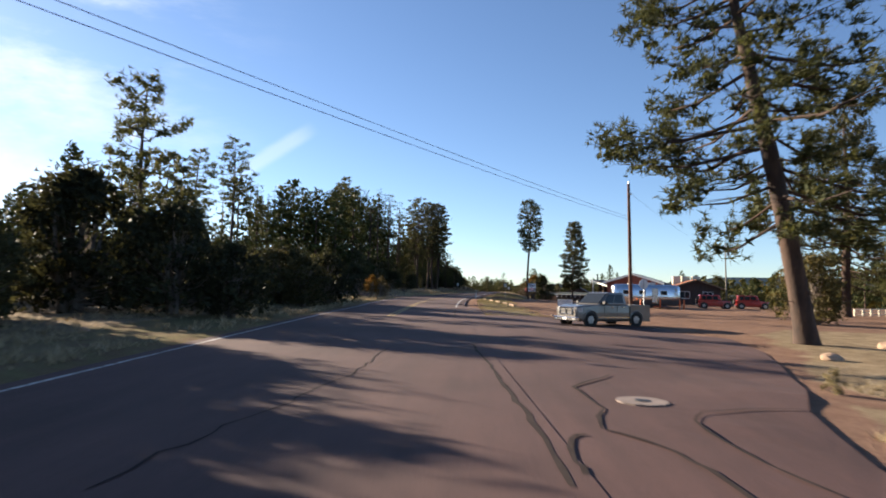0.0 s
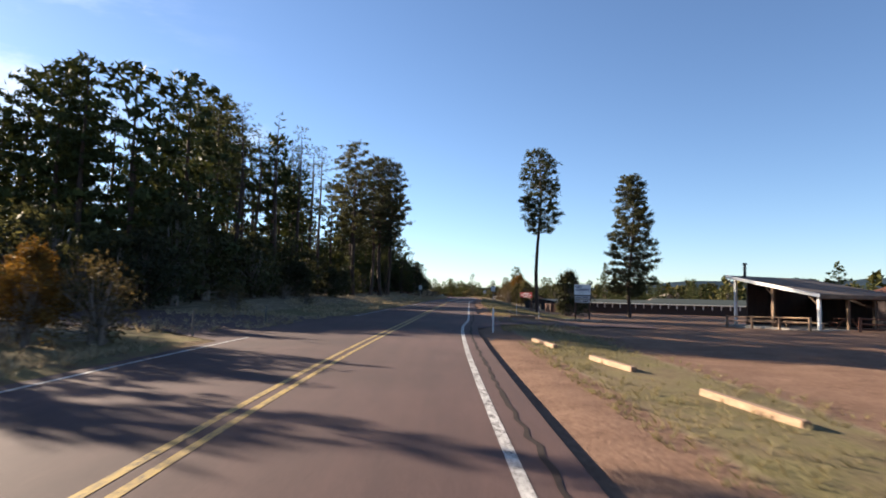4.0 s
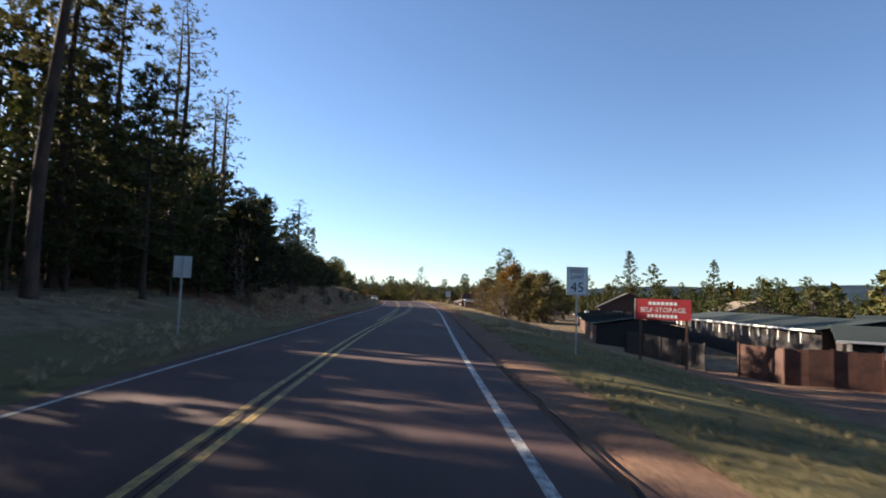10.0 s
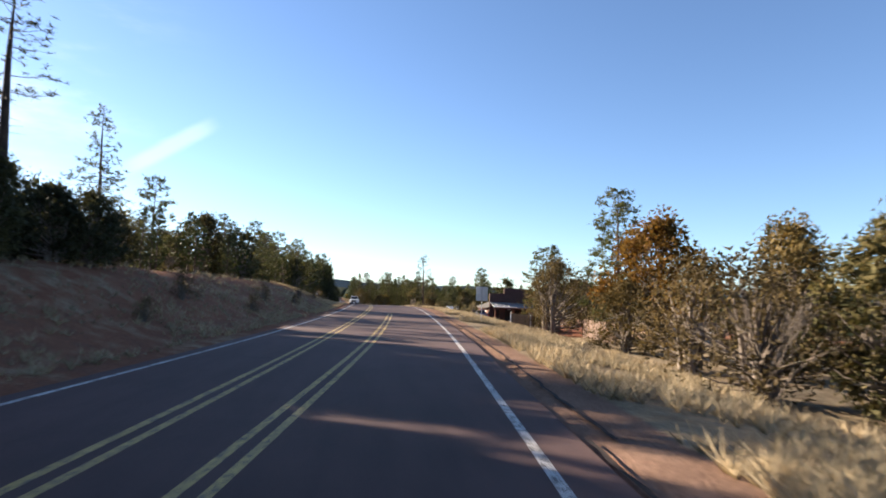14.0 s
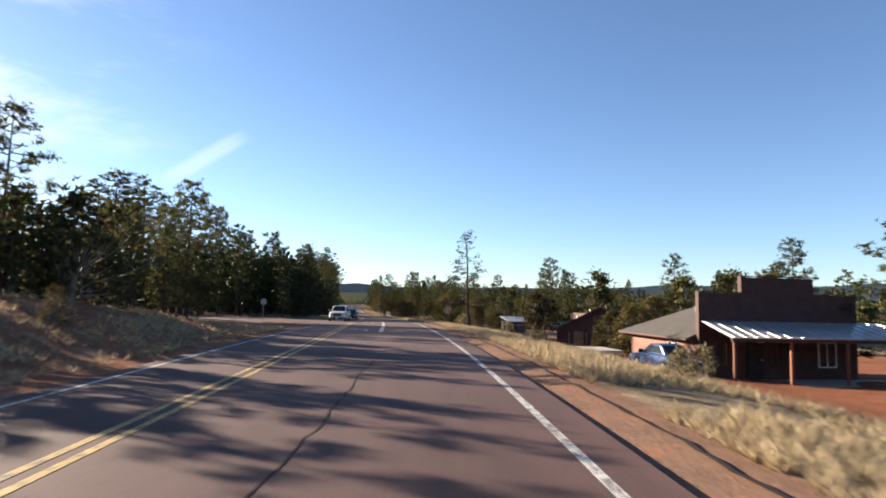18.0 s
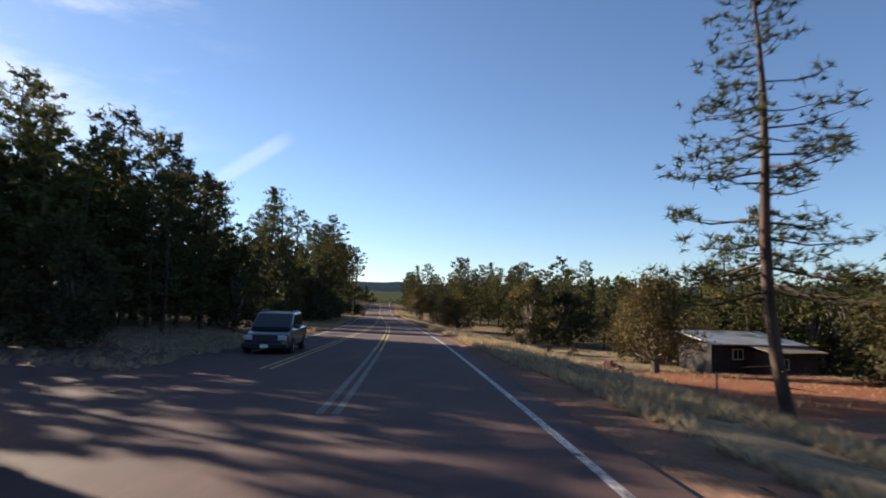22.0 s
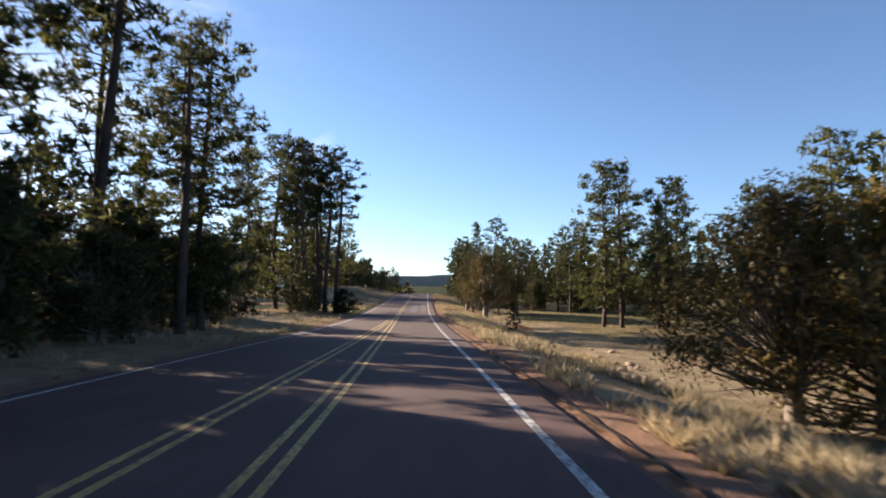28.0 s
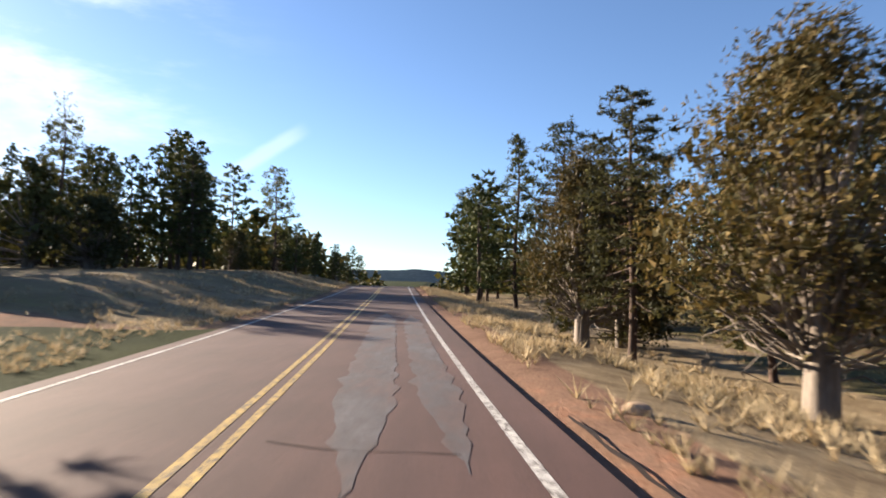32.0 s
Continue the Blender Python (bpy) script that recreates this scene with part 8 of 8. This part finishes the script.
def brick_heap(x, y):
    """Loose red bricks thrown on a heap."""
    rng = random.Random(12)
    root = thing("brick_heap", x, y, land(x, y), 0, "loose heap of red bricks on bare soil", "bricks")
    me = boxes("brick", [(-0.11, -0.055, -0.035, 0.11, 0.055, 0.035)], M_TERRA, 0.006)
    for _ in range(150):
        a, d = rng.uniform(0, 6.28), 1.15 * rng.random() ** 0.6
        z = 0.04 + 0.7 * (1 - d / 1.15) * rng.uniform(0.4, 1.0)
        part("brick", me, root).matrix_basis = Matrix.LocRotScale((math.cos(a) * d, math.sin(a) * d, z), Euler((rng.uniform(-0.7, 0.7), rng.uniform(-0.7, 0.7), rng.uniform(0, 6.28))), None)


brick_heap(23.2, 421.4)


# ---- pavement details ----
def apron(name, pts, label, material=None, lift=0.0):
    """A flat paved patch laid on the land, from its outline."""
    bm = bmesh.new()
    top = [bm.verts.new((x, y, 0)) for x, y in pts]
    f = bm.faces.new(top)
    bmesh.ops.triangulate(bm, faces=[f])
    for _ in range(5):
        long_ = [e for e in bm.edges if e.calc_length() > 2.6]
        if not long_:
            break
        bmesh.ops.subdivide_edges(bm, edges=long_, cuts=1)
        bmesh.ops.triangulate(bm, faces=list(bm.faces))
    for v in bm.verts:
        lo, hi = road_edges(v.co.y)
        u = v.co.x - along(AXIS, v.co.y)
        k = ease(max(u - hi, lo - u) / 3.0)
        v.co.z = (road_z(0, v.co.y) - 0.012) * (1 - k) + (land(v.co.x, v.co.y) + 0.045) * k + lift
    for fc in bm.faces:
        if fc.normal.z < 0:
            fc.normal_flip()
    tagged(new(name, finish(name, bm, material or M_ASPHALT)), label, "pavement", kind="structure")


def ax_(y, u):
    return (along(AXIS, y) + u, y)


apron("junction_apron", [ax_(-40, 1.2), (3.2, -40), (3.7, 0), (4.6, 7.2), (5.5, 10.3), (7.1, 13.4), (8.6, 17.5), (10.4, 22.4), (11.2, 27), (10.4, 33), (7.5, 38.5), (4.0, 42.5), ax_(56, 1.5), ax_(40, 1.2), ax_(0, 1.2)], "worn cracked asphalt apron at the junction")
apron("side_road", [ax_(358, -6.9), ax_(364, -10), (-8, 369), (-20, 371), (-60, 376), (-60, 388), (-20, 391), (-8, 394), ax_(398, -10), ax_(404, -6.9), ax_(380, -7.0)], "asphalt side road joining the main road")
apron("drive", [ax_(86, -7.2), (-13, 90), (-26, 93), (-26, 101), (-13, 103), ax_(109, -6.2), ax_(97, -6.9)], "short paved drive opening on the verge")
apron("lot_entry", [ax_(96, 1.4), ax_(103, 5), (8.5, 104), (13, 106), (16, 118), (10, 112.5), ax_(113, 4.6), ax_(117, 2.2), ax_(106, 1.9)], "paved entry to the lot beside a turf island")
apron("gravel_drive", [ax_(549, -6.4), (-22, 553), (-34, 558), (-34, 566), (-22, 568), ax_(573, -6.4), ax_(560, -6.4)], "reddish packed gravel drive", M_GROUND)

crack_rng = random.Random(31)


def crack(pts, w, label="dark sealed crack in the asphalt", wander=0.12):
    """A tar-sealed crack along points on the road."""
    line = []
    for (xa, ya), (xb, yb) in zip(pts, pts[1:]):
        n = max(2, int(math.hypot(xb - xa, yb - ya) / 0.5))
        for i in range(n):
            t = i / n
            line.append((xa + (xb - xa) * t + crack_rng.gauss(0, wander) * 0.5, ya + (yb - ya) * t + crack_rng.gauss(0, wander)))
    line.append(pts[-1])
    v, f = [], []
    for i, (x, y) in enumerate(line):
        p, q = line[max(i - 1, 0)], line[min(i + 1, len(line) - 1)]
        d = Vector((q[0] - p[0], q[1] - p[1])).normalized()
        k = w * crack_rng.uniform(0.5, 1.2) / 2
        lo, hi = road_edges(y)
        u = x - along(AXIS, y)
        e = ease(max(u - hi, lo - u) / 3.0) if (u > hi or u < lo) else 0
        z = (road_z(x, y)) * (1 - e) + (land(x, y) + 0.06) * e + 0.007
        v += [(x - d.y * k, y + d.x * k, z), (x + d.y * k, y - d.x * k, z)]
    for i in range(len(line) - 1):
        f.append((2 * i, 2 * i + 1, 2 * i + 3, 2 * i + 2))
    tagged(new("road_crack", mesh_of("road_crack", v, f, M_TAR)), label, "crack", kind="structure")


crack([ax_(306, -1.6), ax_(309.5, -1.35), ax_(313, -1.3), ax_(317, -1.3), ax_(324, -0.9)], 0.04, wander=0.05)
crack([(0.1, 20), (0.56, 13.9), (0.72, 11.4), (0.89, 9.3), (0.96, 7.8), (1.0, 6.0)], 0.1, wander=0.05)
crack([(3.1, 13.8), (2.0, 12.0), (2.1, 9.9), (1.8, 8.5), (2.2, 7.9), (2.4, 7.4), (2.55, 6.7), (2.6, 5.5)], 0.07, wander=0.04)
crack([(5.4, 10.3), (4.4, 10.2), (3.6, 9.8), (3.27, 9.1), (3.2, 7.9), (3.3, 6.9), (3.5, 6.0)], 0.06, wander=0.04)
crack([(1.53, 8.2), (1.3, 8.0), (1.18, 6.9), (1.2, 6.4)], 0.08, wander=0.06)
crack([(-0.9, 36), (-1.05, 42), (-1.2, 48)], 0.07)
crack([(-3.4, 5.5), (-2.9, 9), (-2.4, 13), (-2.4, 18)], 0.04)
for y0_, y1_, u_ in ((58, 140, 1.45), (140, 240, 1.95), (296, 380, 2.75), (410, 470, 2.5), (480, 560, 2.2), (240, 296, 2.35)):
    crack([(along(AXIS, y) + along(RIGHT_LINE, y) * (u_ > 1) + (u_ - (1.1 if u_ > 1 else 0)), y) for y in frange(y0_, y1_, 8)], 0.09 if u_ > 1 else 0.04, wander=0.06)
for y0_, y1_ in ((110, 205), (398, 440)):
    crack([(along(AXIS, y) + along(CENTRE_LINE, y), y) for y in frange(y0_, y1_, 8)], 0.035, wander=0.04)
for _ in range(26):
    y_ = crack_rng.uniform(30, 560)
    lo_, hi_ = road_edges(y_)
    a0_ = along(AXIS, y_)
    w0_ = crack_rng.uniform(lo_ + 0.3, hi_ - 2.5)
    crack([(a0_ + w0_, y_), (a0_ + w0_ + 1.2, y_ + crack_rng.uniform(-0.5, 0.5)), (a0_ + w0_ + 2.4, y_ + crack_rng.uniform(-0.8, 0.8))], 0.035)
M_COLLAR = rough_mat("worn_concrete_collar", (0.13, 0.1, 0.09), (0.21, 0.165, 0.145), 5, 30, 0.95, 0.004)
mh_ = tagged(new("manhole"), "pale concrete collar round a small iron lid in the asphalt", "manhole")
mh_.location = (2.92, 10.6, land(2.92, 10.6) + 0.03)
part("collar", rod("collar", [(0, 0, 0), (0, 0, 0.03)], 0.44, M_COLLAR, 11), mh_)
part("lid", rod("lid", [(0, 0, 0.031), (0, 0, 0.04)], 0.13, M_BLACK, 18), mh_, "dark iron lid")


def turn_arrow(y, u):
    """A painted left-turn arrow, head to the left."""
    x0, z = along(AXIS, y) + u, road_z(0, y) + 0.006
    out = [(0.42, -1.6), (0.62, -1.6), (0.62, 0.2), (0.5, 0.75), (0.15, 1.0), (-0.35, 1.05), (-0.35, 1.5), (-1.05, 0.6), (-0.35, -0.1), (-0.35, 0.55), (0.1, 0.5), (0.42, 0.1)]
    bm = bmesh.new()
    f = bm.faces.new([bm.verts.new((x0 + a, y + b * 1.2, z)) for a, b in out])
    bmesh.ops.triangulate(bm, faces=[f])
    for v in bm.verts:
        v.co.z = road_z(0, v.co.y) + 0.006
    me = finish("road_marking", bm, M_WHITE_LINE)
    tagged(new("road_marking", me), "white painted left turn arrow on the asphalt", "road marking", kind="structure")


turn_arrow(344.1, -3.05)
turn_arrow(368.6, -3.1)

# ---- worn patch of newer asphalt ----
def patch_mat():
    """Bluish newer asphalt, worn through in long streaks to the red of the old."""
    m, nt, bsdf = mat("asphalt_patch")
    n1, n2, n3 = noise_at(nt, 1.1, 5, 0.7, stretch=(1.0, 0.35, 1.0)), noise_at(nt, 60, 2), noise_at(nt, 5.0, 4, 0.7, stretch=(1.0, 0.2, 1.0))
    col = ramp(nt, n1, [(0.42, (0.07, 0.042, 0.037)), (0.53, (0.058, 0.045, 0.045)), (0.66, (0.078, 0.07, 0.075))])
    col = mix(nt, 1.0, col, ramp(nt, n3, [(0.3, (0.75, 0.75, 0.75)), (0.75, (1.35, 1.35, 1.35))]), "MULTIPLY")
    col = mix(nt, 1.0, col, ramp(nt, n2, [(0.25, (0.6, 0.6, 0.6)), (0.75, (1.3, 1.3, 1.3))]), "MULTIPLY")
    nt.links.new(col, bsdf.inputs["Base Color"])
    bsdf.inputs["Roughness"].default_value = 0.75
    bump(nt, bsdf, n2, 0.5, 0.006)
    return m


M_PATCH = patch_mat()
for y0_, y1_, a0_, a1_ in ((557, 583, 0.15, 0.95), (556, 584, -1.25, -0.2)):
    def edge_(y, a, k, y0=y0_, y1=y1_):
        """Ragged along its length and drawn to a point at the ends."""
        t = (y - y0) / (y1 - y0)
        return (a0_ + a1_) / 2 + (a - (a0_ + a1_) / 2) * min(1.0, 6 * t, 6 * (1 - t)) + 0.22 * noise.noise((y * 1.3, k, 1.0))
    patch_ = strip("road_patch", frange(y0_, y1_, 0.4), lambda y: edge_(y, a0_, 3.0), lambda y: edge_(y, a1_, 8.0), lambda x, y: road_z(x, y) + 0.006, M_PATCH)
    tagged(new("road_patch", patch_), "worn bluish grey patch in the asphalt", "road patch", kind="structure")


def chip_pile(x, y, size):
    """A low heap of orange wood chips."""
    rng = random.Random(44)
    v, f = [], []
    for _ in range(1500):
        a, d = rng.uniform(0, 6.28), size * rng.random() ** 0.6
        px, py = x + d * math.cos(a) * 0.8, y + d * math.sin(a) * 1.3
        z = land(px, py) + 0.02 + 0.75 * max(0.0, 1 - (d / size) ** 1.5) * rng.uniform(0.9, 1.05)
        tuft(v, f, Vector((px, py, z)), rng.uniform(0.1, 0.2), 3, rng, 0.1, 0.3)
    tagged(new("wood_chip_pile", mesh_of("wood_chip_pile", v, f, M_CHIP)), "low heap of orange brown wood chips on bare soil", "wood chips", kind="stuff")


M_CHIP = leaf_mat("wood_chips", [(0.2, 0.085, 0.035), (0.3, 0.14, 0.06), (0.38, 0.2, 0.1)], 0.0, 0.0)
chip_pile(24.2, 374.6, 2.6)
